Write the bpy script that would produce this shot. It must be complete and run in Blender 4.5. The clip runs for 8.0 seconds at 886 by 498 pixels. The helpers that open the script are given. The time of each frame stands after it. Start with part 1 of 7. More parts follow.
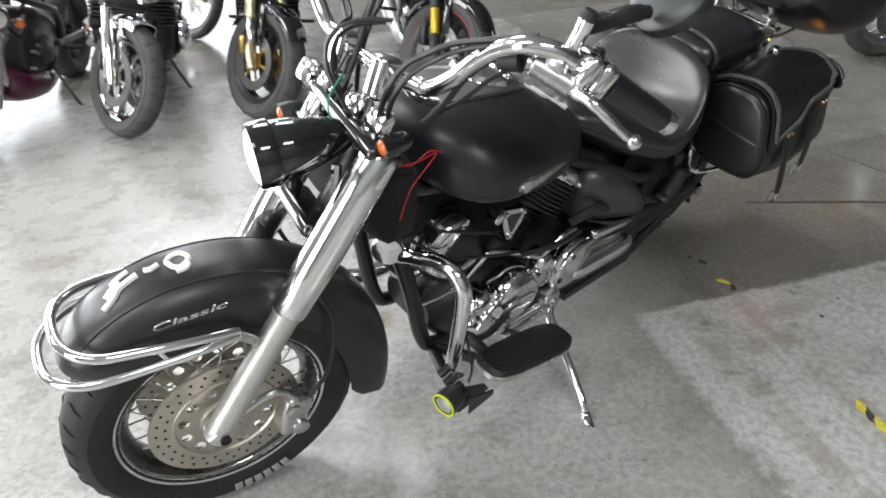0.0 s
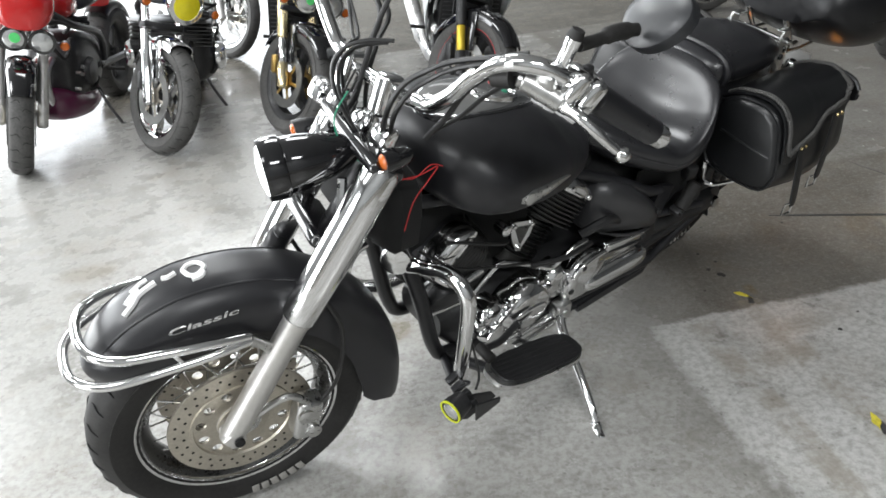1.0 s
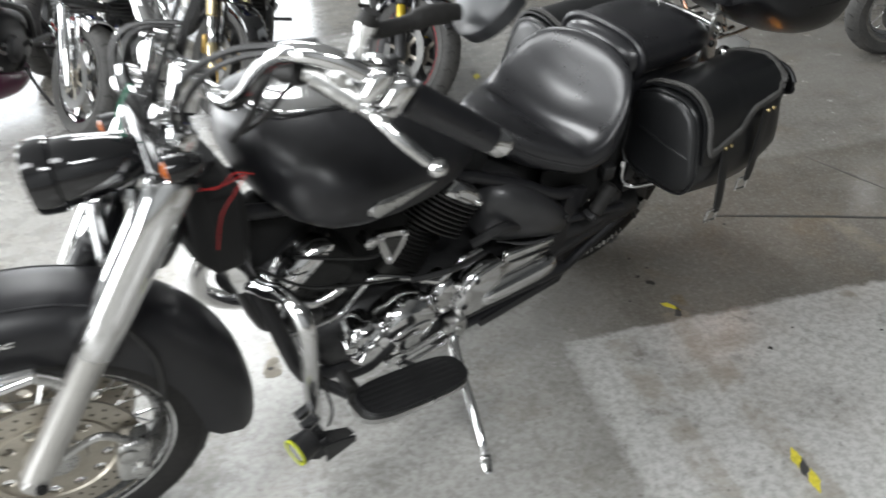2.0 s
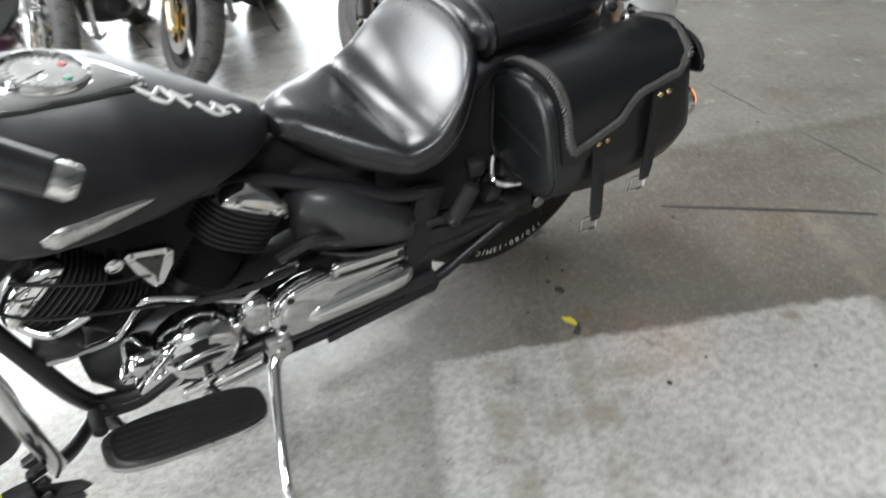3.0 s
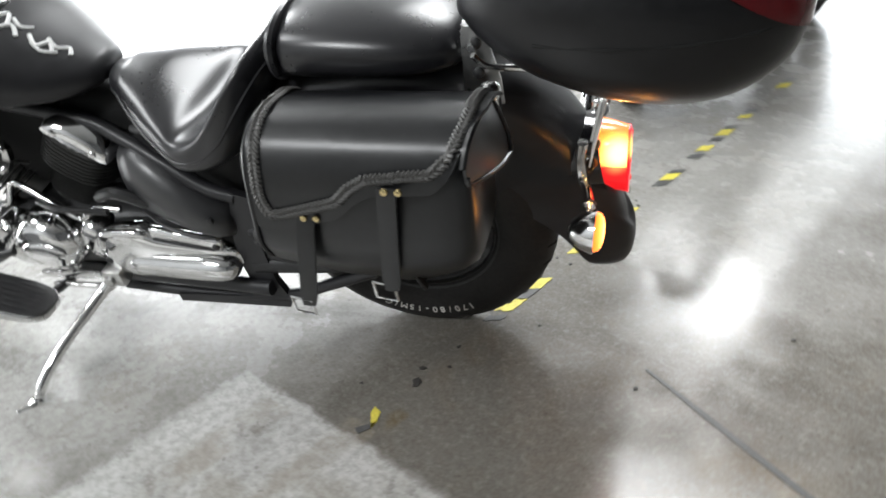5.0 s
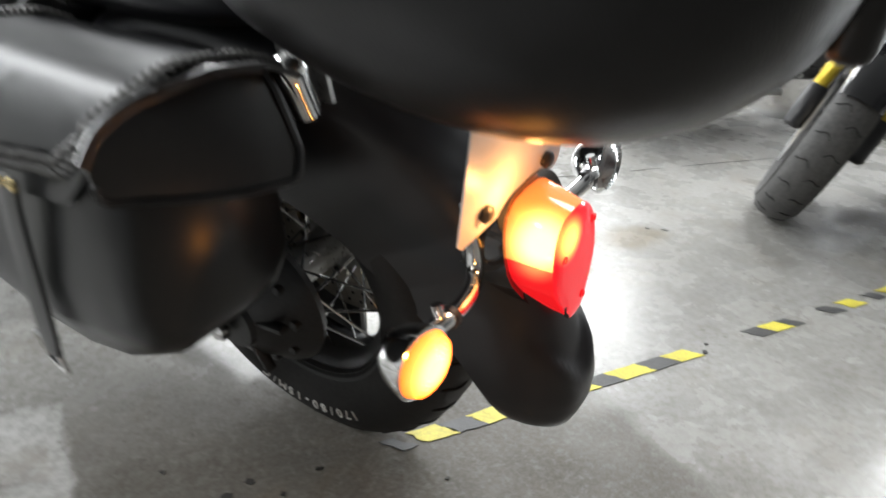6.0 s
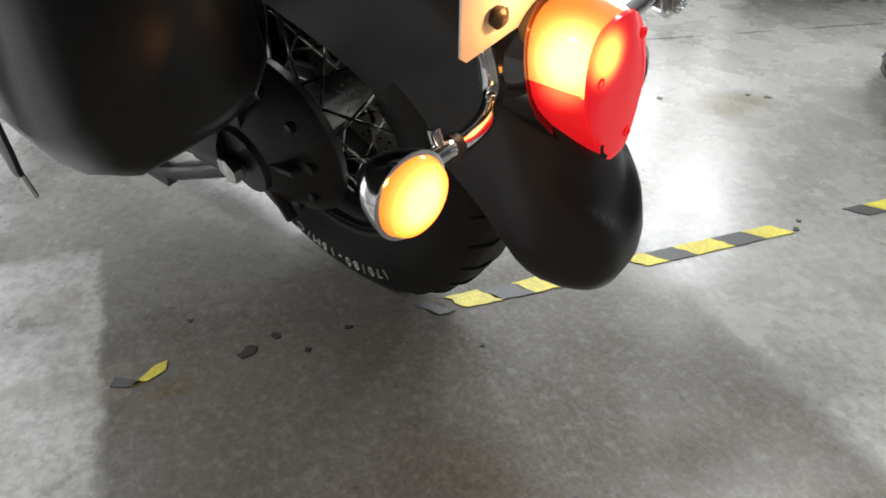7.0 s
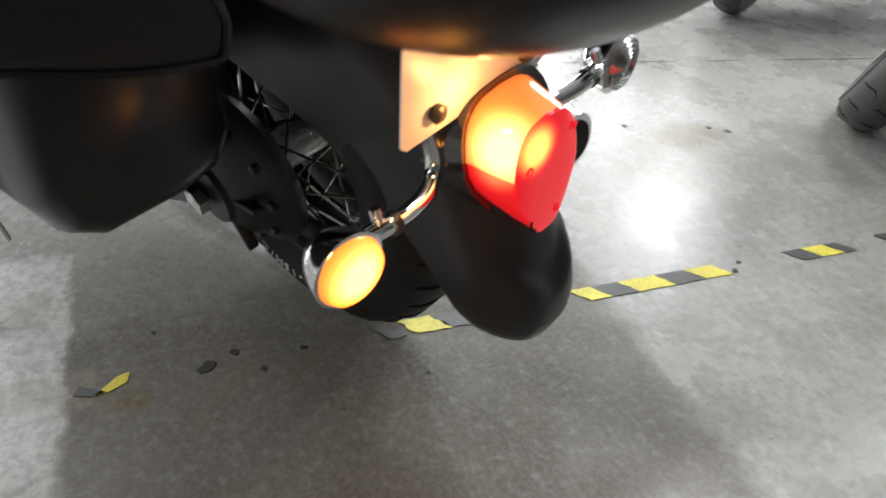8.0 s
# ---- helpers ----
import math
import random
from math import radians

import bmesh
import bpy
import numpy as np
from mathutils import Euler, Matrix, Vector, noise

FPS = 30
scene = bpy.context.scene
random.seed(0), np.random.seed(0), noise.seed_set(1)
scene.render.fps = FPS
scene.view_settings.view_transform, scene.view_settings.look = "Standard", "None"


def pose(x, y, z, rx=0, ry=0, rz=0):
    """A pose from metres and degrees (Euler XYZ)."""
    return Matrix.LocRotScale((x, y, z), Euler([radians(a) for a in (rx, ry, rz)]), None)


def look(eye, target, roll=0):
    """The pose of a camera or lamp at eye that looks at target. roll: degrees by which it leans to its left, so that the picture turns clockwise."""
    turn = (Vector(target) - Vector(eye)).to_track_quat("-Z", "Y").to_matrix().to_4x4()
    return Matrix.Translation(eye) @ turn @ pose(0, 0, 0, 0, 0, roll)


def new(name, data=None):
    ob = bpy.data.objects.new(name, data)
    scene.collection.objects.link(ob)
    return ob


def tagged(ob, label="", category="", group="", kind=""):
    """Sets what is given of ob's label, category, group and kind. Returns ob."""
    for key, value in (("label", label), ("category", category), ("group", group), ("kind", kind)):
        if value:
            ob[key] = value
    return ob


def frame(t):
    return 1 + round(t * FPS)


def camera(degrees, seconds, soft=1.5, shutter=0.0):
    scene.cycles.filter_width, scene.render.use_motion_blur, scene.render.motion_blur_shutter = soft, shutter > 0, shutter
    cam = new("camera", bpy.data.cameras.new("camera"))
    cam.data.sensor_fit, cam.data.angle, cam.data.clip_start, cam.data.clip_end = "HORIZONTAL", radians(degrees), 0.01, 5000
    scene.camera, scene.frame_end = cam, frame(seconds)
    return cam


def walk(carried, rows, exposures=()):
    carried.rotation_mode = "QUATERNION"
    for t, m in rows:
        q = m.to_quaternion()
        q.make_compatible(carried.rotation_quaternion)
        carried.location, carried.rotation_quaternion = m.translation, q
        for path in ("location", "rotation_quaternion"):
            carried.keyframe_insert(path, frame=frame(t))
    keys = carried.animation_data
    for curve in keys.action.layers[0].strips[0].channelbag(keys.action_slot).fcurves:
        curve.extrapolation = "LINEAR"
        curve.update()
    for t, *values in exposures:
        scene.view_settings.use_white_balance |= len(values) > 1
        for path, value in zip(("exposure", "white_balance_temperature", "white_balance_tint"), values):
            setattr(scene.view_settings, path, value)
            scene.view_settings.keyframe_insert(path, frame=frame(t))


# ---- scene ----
cam = camera(62.0, 8.0, soft=1.7, shutter=0.5)
PATH = [
    (0, (-1.346, -2.204, 1.409), (-0.921, -0.283, 0.244), -4.0),
    (0.5, (-1.302, -2.259, 1.419), (-0.967, -0.286, 0.311), -4.6),
    (1, (-1.286, -2.269, 1.422), (-0.971, -0.296, 0.304), -5.6),
    (1.2, (-1.260, -2.269, 1.412), (-0.966, -0.284, 0.313), -5.9),
    (2.3, (-0.800, -2.001, 1.326), (-0.472, -0.124, 0.059), -4.2),
    (2.5, (-0.699, -1.946, 1.313), (-0.357, -0.120, -0.023), -3.9),
    (2.8, (-0.478, -1.896, 1.280), (-0.333, -0.276, 0.115), -6.7),
    (3, (-0.293, -1.868, 1.261), (-0.295, 0.029, -0.018), -8.9),
    (3.2, (-0.115, -1.844, 1.254), (-0.261, -0.163, 0.180), -10.3),
    (3.5, (0.098, -1.739, 1.203), (-0.145, 0.215, 0.039), -9.2),
    (3.8, (0.315, -1.609, 1.195), (-0.003, 0.050, 0.123), -5.3),
    (4, (0.427, -1.527, 1.186), (-0.102, 0.316, -0.062), -7.3),
    (4.2, (0.553, -1.468, 1.163), (-0.205, 0.312, -0.059), -10.0),
    (5.3, (1.011, -0.983, 1.071), (-0.477, 0.316, -0.086), -1.4),
    (5.5, (1.010, -0.841, 1.023), (-0.557, 0.424, -0.062), 1.7),
    (6, (0.909, -0.428, 0.852), (-0.896, 0.585, -0.122), 2.8),
    (6.2, (0.881, -0.363, 0.786), (-0.713, 0.433, -0.123), 5.0),
    (6.5, (0.872, -0.326, 0.737), (-0.906, 0.443, -0.482), 1.8),
    (7, (0.876, -0.305, 0.746), (-0.897, 0.365, -0.537), 0.5),
    (7.5, (0.880, -0.299, 0.774), (-0.884, 0.384, -0.513), 3.8),
    (8, (0.898, -0.271, 0.858), (-0.818, 0.443, -0.476), 4.9),
]
walk(cam, [(t, look(eye, target, roll)) for t, eye, target, roll in PATH], exposures=[(0.0, -0.18), (1.2, -0.17), (2.4, -0.08), (3.0, 0.32), (3.5, 0.48), (4.2, 0.50), (5.3, 0.42), (6.0, 0.32), (6.6, 0.06), (7.4, 0.05), (8.0, 0.06)])

# ---- light: daylight through roof lights and two large doorways, plus an added fill opening ----
world = bpy.data.worlds.new("daylight")
scene.world = world
world.use_nodes = True
wn = world.node_tree.nodes
sky = wn.new("ShaderNodeTexSky")
sky.sky_type, sky.sun_disc = "NISHITA", False
sky.sun_elevation, sky.sun_rotation = radians(48), radians(200)
wn["Background"].inputs["Strength"].default_value = 0.12
world.node_tree.links.new(sky.outputs[0], wn["Background"].inputs["Color"])

HALL = (-9.0, 9.0, -9.0, 13.0, 6.0)      # x0, x1, y0, y1, height
SKYLIGHTS = [(-3.1, 9.25, 1.7, 1.7, 520.0), (-1.3, 3.7, 2.2, 2.0, 270.0), (-0.3, -6.9, 2.6, 1.2, 400.0), (-7.7, 7.4, 1.6, 1.6, 220.0), (-7.2, 0.8, 2.6, 1.8, 420.0), (-5.6, -4.2, 5.0, 1.8, 330.0), (2.4, 11.2, 4.0, 3.0, 25.0)]
# the last opening is added out of view, as fill for the bike's left side
DOORS = [("north", -4.2, 7.0, 4.8, 510.0), ("west", 6.2, 7.4, 5.0, 1500.0), ("west", -4.6, 3.2, 4.2, 680.0)]


def area_lamp(name, m, sx, sy, watts, colour):
    data = bpy.data.lights.new(name, "AREA")
    data.shape, data.size, data.size_y, data.energy, data.color = "RECTANGLE", sx, sy, watts, colour
    ob = new(name, data)
    ob.matrix_world = m
    return ob


for sx, sy, w, l, watts in SKYLIGHTS:
    area_lamp("roof_light_lamp", pose(sx, sy, HALL[4] - 0.02, 0, 0, 0), w, l, watts, (0.962, 0.985, 1.0))
for side_name, mid, w, h, watts in DOORS:
    if side_name == "north":
        m = pose(mid, HALL[3] - 0.05, h / 2, -90, 0, 0)
    else:
        m = pose(HALL[0] + 0.05, mid, h / 2, -90, 0, 90)
    area_lamp("doorway_lamp", m, w, h, watts, (0.962, 0.985, 1.0))


def bulb_lamp(name, at, watts, colour, size):
    data = bpy.data.lights.new(name, "POINT")
    data.energy, data.color, data.shadow_soft_size = watts, colour, size
    return new(name, data), Vector(at)


BULBS = [bulb_lamp("plate_bulb", (-0.262, 0.030, 0.520), 0.34, (1.0, 0.42, 0.12), 0.004), bulb_lamp("signal_bulb", (-0.305, 0.170, 0.426), 0.30, (1.0, 0.36, 0.05), 0.006)]


# ---- materials ----
def node_material(name, base, rough=0.5, metal=0.0, vary=0.15, scale=8.0, bump=0.0, bump_scale=120.0, tint=None, coat=0.0, rough_vary=0.0, spec=0.5):
    """A principled material with colour variation at two scales, uneven gloss and fine relief."""
    mat = bpy.data.materials.new(name)
    mat.use_nodes = True
    nt = mat.node_tree
    n, l = nt.nodes, nt.links
    bsdf = n["Principled BSDF"]
    bsdf.inputs["Metallic"].default_value = metal
    bsdf.inputs["Specular IOR Level"].default_value = spec
    bsdf.inputs["Coat Weight"].default_value = coat
    bsdf.inputs["Coat Roughness"].default_value = 0.08
    tc = n.new("ShaderNodeTexCoord")
    big, fine = n.new("ShaderNodeTexNoise"), n.new("ShaderNodeTexNoise")
    big.inputs["Scale"].default_value, big.inputs["Detail"].default_value = scale, 4
    fine.inputs["Scale"].default_value, fine.inputs["Detail"].default_value = scale * 9, 3
    l.new(tc.outputs["Object"], big.inputs["Vector"])
    l.new(tc.outputs["Object"], fine.inputs["Vector"])
    add = n.new("ShaderNodeMath")
    add.operation = "ADD"
    l.new(big.outputs[0], add.inputs[0])
    l.new(fine.outputs[0], add.inputs[1])
    ramp = n.new("ShaderNodeMix")
    ramp.data_type = "RGBA"
    half = n.new("ShaderNodeMath")
    half.operation = "MULTIPLY_ADD"
    half.inputs[1].default_value, half.inputs[2].default_value = 1.0, -0.5
    l.new(add.outputs[0], half.inputs[0])
    l.new(half.outputs[0], ramp.inputs["Factor"])
    dark = [c * (1 - vary) for c in base]
    light = [min(1, c * (1 + vary)) for c in (tint or base)]
    ramp.inputs["A"].default_value, ramp.inputs["B"].default_value = (*dark, 1), (*light, 1)
    l.new(ramp.outputs["Result"], bsdf.inputs["Base Color"])
    if rough_vary:
        mr = n.new("ShaderNodeMapRange")
        mr.inputs["From Min"].default_value, mr.inputs["From Max"].default_value = 0.7, 1.3
        mr.inputs["To Min"].default_value, mr.inputs["To Max"].default_value = max(0.02, rough - rough_vary), min(1, rough + rough_vary)
        l.new(add.outputs[0], mr.inputs["Value"])
        l.new(mr.outputs[0], bsdf.inputs["Roughness"])
    else:
        bsdf.inputs["Roughness"].default_value = rough
    if bump:
        bn, bp = n.new("ShaderNodeTexNoise"), n.new("ShaderNodeBump")
        bn.inputs["Scale"].default_value, bn.inputs["Detail"].default_value = bump_scale, 4
        bp.inputs["Strength"].default_value, bp.inputs["Distance"].default_value = bump, 0.002
        l.new(tc.outputs["Object"], bn.inputs["Vector"])
        l.new(bn.outputs[0], bp.inputs["Height"])
        l.new(bp.outputs[0], bsdf.inputs["Normal"])
    return mat


def glow_material(name, base, emit, strength, rough=0.15):
    mat = node_material(name, base, rough, vary=0.1, scale=30)
    b = mat.node_tree.nodes["Principled BSDF"]
    b.inputs["Emission Color"].default_value, b.inputs["Emission Strength"].default_value = (*emit, 1), strength
    return mat


MATTE = node_material("matte_black_paint", (0.016, 0.016, 0.018), 0.37, vary=0.25, scale=5, bump=0.03, bump_scale=900, rough_vary=0.05, spec=0.46)
SATIN = node_material("satin_black_plastic", (0.030, 0.030, 0.032), 0.33, vary=0.2, scale=6, bump=0.03, bump_scale=500, rough_vary=0.05, spec=0.7)
# chrome darkened in its colour to hold the dark reflections
RIMWELL = node_material("chrome_with_dark_reflections", (0.10, 0.10, 0.098), 0.30, 1.0, vary=0.3, scale=20, rough_vary=0.1)
GLOSS = node_material("gloss_black_paint", (0.008, 0.008, 0.009), 0.08, vary=0.2, scale=6, coat=0.6)
LEATHER = node_material("black_seat_vinyl", (0.014, 0.014, 0.016), 0.28, vary=0.2, scale=14, rough_vary=0.008, spec=0.58)
BAGSKIN = node_material("black_bag_leather", (0.009, 0.0094, 0.0102), 0.32, vary=0.35, scale=12, bump=0.02, bump_scale=300, rough_vary=0.02, spec=0.50)
BRAID = node_material("braided_leather", (0.075, 0.073, 0.070), 0.5, vary=0.4, scale=60, bump=0.3, bump_scale=600)
CHROME = node_material("chrome", (0.76, 0.76, 0.76), 0.10, 1.0, vary=0.08, scale=10, rough_vary=0.04)
ALLOY = node_material("cast_alloy", (0.56, 0.56, 0.55), 0.32, 1.0, vary=0.15, scale=14, bump=0.1, bump_scale=300, rough_vary=0.08)
LEG = node_material("brushed_fork_alloy", (0.60, 0.59, 0.57), 0.40, 0.9, vary=0.10, scale=14, rough_vary=0.08)
DISC = node_material("brake_disc_steel", (0.48, 0.445, 0.38), 0.42, 0.9, vary=0.2, scale=20, bump=0.05, bump_scale=400)
DARKMETAL = node_material("dark_metal", (0.028, 0.028, 0.029), 0.38, 0.3, vary=0.4, scale=20, bump=0.15, bump_scale=200)
FIN = node_material("black_cylinder_fins", (0.060, 0.060, 0.058), 0.38, 0.6, vary=0.3, scale=25)
RUBBER = node_material("tyre_rubber", (0.014, 0.014, 0.014), 0.60, vary=0.35, scale=14, bump=0.15, bump_scale=250, tint=(0.021, 0.020, 0.019), spec=0.32)
DUSTY = node_material("dusty_tyre_rubber", (0.045, 0.045, 0.044), 0.7, vary=0.35, scale=10, bump=0.2, bump_scale=200, tint=(0.075, 0.073, 0.07))
MIRRORSHELL = node_material("satin_black_shell", (0.020, 0.021, 0.023), 0.36, vary=0.15, scale=8, spec=0.4)
CABLE = node_material("cable_sheath", (0.012, 0.012, 0.012), 0.4, vary=0.2, scale=30)
REDWIRE = node_material("red_wire", (0.42, 0.01, 0.012), 0.45, vary=0.15, scale=30)
GREENWIRE = node_material("green_wire", (0.01, 0.22, 0.12), 0.45, vary=0.15, scale=30)
WHITEPAINT = node_material("white_marker_paint", (0.86, 0.86, 0.85), 0.55, vary=0.12, scale=40)
TYREPRINT = node_material("raised_tyre_print", (0.30, 0.29, 0.27), 0.7, vary=0.25, scale=60)
TYREWHITE = node_material("white_tyre_print", (0.62, 0.61, 0.58), 0.6, vary=0.2, scale=60)
PLATE = node_material("white_plate_paint", (0.78, 0.78, 0.76), 0.4, vary=0.05, scale=12)
BRASS = node_material("brass_rivet", (0.62, 0.50, 0.26), 0.25, 1.0, vary=0.15, scale=40)
YELLOWRING = node_material("yellow_lamp_ring", (0.62, 0.68, 0.02), 0.4, vary=0.1, scale=30)
CASEBLACK = node_material("top_case_plastic", (0.009, 0.009, 0.010), 0.34, vary=0.25, scale=8, bump=0.12, bump_scale=500, rough_vary=0.06, spec=0.36)
CASERED = node_material("dark_red_reflector", (0.10, 0.005, 0.007), 0.20, vary=0.2, scale=30)

def bulb_material(name, base, core, far, centre, radius, hot, cool):
    """A lit lens: brightest over the bulb behind it, fading to the lens's own colour."""
    mat = node_material(name, base, 0.12, vary=0.1, scale=30)
    nt = mat.node_tree
    n, l = nt.nodes, nt.links
    b = n["Principled BSDF"]
    tc, dist, mr, mix, st = n.new("ShaderNodeTexCoord"), n.new("ShaderNodeVectorMath"), n.new("ShaderNodeMapRange"), n.new("ShaderNodeMix"), n.new("ShaderNodeMapRange")
    dist.operation, mix.data_type, mr.interpolation_type, st.interpolation_type = "DISTANCE", "RGBA", "SMOOTHSTEP", "SMOOTHSTEP"
    dist.inputs[1].default_value = centre
    l.new(tc.outputs["Object"], dist.inputs[0])
    mr.inputs["From Min"].default_value, mr.inputs["From Max"].default_value = radius * 0.25, radius
    mr.inputs["To Min"].default_value, mr.inputs["To Max"].default_value = 1.0, 0.0
    st.inputs["From Min"].default_value, st.inputs["From Max"].default_value = radius * 0.2, radius * 1.1
    st.inputs["To Min"].default_value, st.inputs["To Max"].default_value = hot, cool
    l.new(dist.outputs["Value"], mr.inputs["Value"])
    l.new(dist.outputs["Value"], st.inputs["Value"])
    mix.inputs["A"].default_value, mix.inputs["B"].default_value = (*far, 1), (*core, 1)
    l.new(mr.outputs[0], mix.inputs["Factor"])
    l.new(mix.outputs["Result"], b.inputs["Emission Color"])
    l.new(st.outputs[0], b.inputs["Emission Strength"])
    return mat


LENSRED = bulb_material("red_tail_lens", (0.5, 0.01, 0.015), (1.0, 0.40, 0.07), (1.0, 0.010, 0.022), (-0.285, -0.012, 0.466), 0.030, 3.4, 0.62)
LENSREDSIDE = bulb_material("red_side_lens", (0.5, 0.01, 0.015), (1.0, 0.16, 0.05), (1.0, 0.012, 0.018), (-0.262, 0.016, 0.452), 0.030, 2.0, 0.55)
LENSAMBER = bulb_material("lit_amber_lens", (0.6, 0.20, 0.04), (1.0, 0.62, 0.20), (1.0, 0.19, 0.035), (-0.262, 0.006, 0.466), 0.042, 3.6, 0.95)
SIGNAL = bulb_material("lit_signal_lens", (0.9, 0.35, 0.05), (1.0, 0.46, 0.12), (1.0, 0.17, 0.012), (-0.250, 0.170, 0.436), 0.038, 4.8, 1.1)
HEADGLASS = glow_material("lit_headlight_glass", (0.8, 0.8, 0.8), (0.95, 0.98, 1.0), 3.5)
CLEARGLASS = node_material("lamp_glass", (0.55, 0.56, 0.56), 0.06, 0.7, vary=0.2, scale=40)
GAUGEFACE = node_material("gauge_face", (0.7, 0.7, 0.68), 0.35, vary=0.1, scale=30)
AMBERDIM = node_material("unlit_amber_lens", (0.45, 0.10, 0.01), 0.2, vary=0.2, scale=40)


def hall_floor_material():
    """Sealed concrete: cloudy, stained, worn to paler concrete in squared patches, glossy where the sealer holds;
    doorway glare is painted in as a pale west zone.
    """
    mat = bpy.data.materials.new("sealed_concrete_floor")
    mat.use_nodes = True
    nt = mat.node_tree
    n, l = nt.nodes, nt.links
    bsdf = n["Principled BSDF"]
    bsdf.inputs["Specular IOR Level"].default_value = 0.52
    tc = n.new("ShaderNodeTexCoord")
    sep = n.new("ShaderNodeSeparateXYZ")
    l.new(tc.outputs["Object"], sep.inputs[0])

    def noise_node(scale, detail=5, rough=0.6):
        t = n.new("ShaderNodeTexNoise")
        t.inputs["Scale"].default_value, t.inputs["Detail"].default_value, t.inputs["Roughness"].default_value = scale, detail, rough
        l.new(tc.outputs["Object"], t.inputs["Vector"])
        return t.outputs[0]

    def calc(op, a, b=0.0, c=0.0):
        m = n.new("ShaderNodeMath")
        m.operation = op
        for k, v in enumerate((a, b, c)):
            if isinstance(v, (int, float)):
                m.inputs[k].default_value = v
            else:
                l.new(v, m.inputs[k])
        return m.outputs[0]

    def smooth(v, lo, hi, to0=0.0, to1=1.0):
        m = n.new("ShaderNodeMapRange")
        m.interpolation_type = "SMOOTHSTEP"
        m.inputs["From Min"].default_value, m.inputs["From Max"].default_value = lo, hi
        m.inputs["To Min"].default_value, m.inputs["To Max"].default_value = to0, to1
        l.new(v, m.inputs["Value"])
        return m.outputs[0]

    def mix(f, a, b):
        m = n.new("ShaderNodeMix")
        m.data_type = "RGBA"
        for key, v in (("Factor", f), ("A", a), ("B", b)):
            if isinstance(v, tuple):
                m.inputs[key].default_value = (*v, 1)
            elif isinstance(v, float):
                m.inputs[key].default_value = v
            else:
                l.new(v, m.inputs[key])
        return m.outputs["Result"]

    wob = calc("MULTIPLY", calc("SUBTRACT", noise_node(22, 4), 0.5), 0.05)
    X = calc("ADD", sep.outputs[0], wob)
    Y = calc("ADD", sep.outputs[1], calc("MULTIPLY", calc("SUBTRACT", noise_node(17, 4), 0.5), 0.05))

    def box_mask(x0, x1, y0, y1, soft=0.012):
        a = calc("MULTIPLY", smooth(X, x0 - soft * 3, x0 + soft * 3), smooth(X, x1 - soft * 2, x1 + soft * 2, 1.0, 0.0))
        b = calc("MULTIPLY", smooth(Y, y0 - soft, y0 + soft), smooth(Y, y1 - soft, y1 + soft, 1.0, 0.0))
        return calc("MULTIPLY", a, b)

    # paler worn squares beside the tape lines; the mask also carries painted glare
    worn = calc("MULTIPLY", box_mask(-0.375, 0.745, -2.1, -0.490, 0.016), 0.86)
    # the broad soft first box paints the doorway's glare as paler concrete
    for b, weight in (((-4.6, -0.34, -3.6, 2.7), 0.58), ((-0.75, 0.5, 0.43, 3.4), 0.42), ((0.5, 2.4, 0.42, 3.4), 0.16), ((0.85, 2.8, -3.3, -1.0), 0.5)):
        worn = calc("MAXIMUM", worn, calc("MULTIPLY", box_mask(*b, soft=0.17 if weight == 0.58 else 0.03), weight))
    # brown glue bands where old tape was pulled off
    band = box_mask(-0.04, 0.04, -2.6, -0.45, 0.005)
    for b in ((-0.245, -0.17, -2.6, -0.52), (0.74, 0.81, -2.6, -0.1)):
        band = calc("MAXIMUM", band, box_mask(*b, soft=0.006))
    band = calc("MULTIPLY", band, smooth(noise_node(9), 0.35, 0.6))
    cloud, mid, grain = noise_node(1.3, 6, 0.65), noise_node(7, 6, 0.65), noise_node(110, 5, 0.75)
    base = mix(smooth(cloud, 0.3, 0.7), (0.076, 0.067, 0.053), (0.142, 0.133, 0.115))
    base = mix(calc("MULTIPLY", smooth(mid, 0.30, 0.78), 0.30), base, (0.20, 0.190, 0.168))
    blotch = noise_node(50, 6, 0.68)
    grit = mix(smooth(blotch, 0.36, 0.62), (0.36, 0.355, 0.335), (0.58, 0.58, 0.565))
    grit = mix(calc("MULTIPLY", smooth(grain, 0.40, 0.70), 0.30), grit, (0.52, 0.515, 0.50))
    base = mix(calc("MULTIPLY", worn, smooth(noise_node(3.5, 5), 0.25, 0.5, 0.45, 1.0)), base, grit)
    base = mix(calc("MULTIPLY", band, 0.6), base, (0.23, 0.20, 0.155))
    brown = smooth(noise_node(4.5, 6, 0.68), 0.48, 0.76)
    base = mix(calc("MULTIPLY", brown, 0.30), base, (0.165, 0.128, 0.078))
    stain = smooth(noise_node(2.1, 3), 0.60, 0.72)
    base = mix(calc("MULTIPLY", stain, 0.35), base, (0.15, 0.115, 0.07))
    for cx, cy, rx, ry, depth in ((-0.525, 1.00, 0.085, 0.125, 0.75), (0.535, -0.52, 0.040, 0.030, 0.6), (0.045, -0.40, 0.024, 0.032, 0.7), (-1.193, -0.356, 0.028, 0.050, 0.9), (-1.150, -0.250, 0.075, 0.075, 0.65), (0.10, -0.62, 0.10, 0.05, 0.35), (-0.10, -0.75, 0.06, 0.05, 0.35), (-2.3, 0.55, 0.14, 0.10, 0.4), (-1.6, 0.25, 0.10, 0.16, 0.4), (-2.6, -0.2, 0.16, 0.12, 0.35)):
        dx, dy = calc("DIVIDE", calc("SUBTRACT", X, cx), rx), calc("DIVIDE", calc("SUBTRACT", Y, cy), ry)
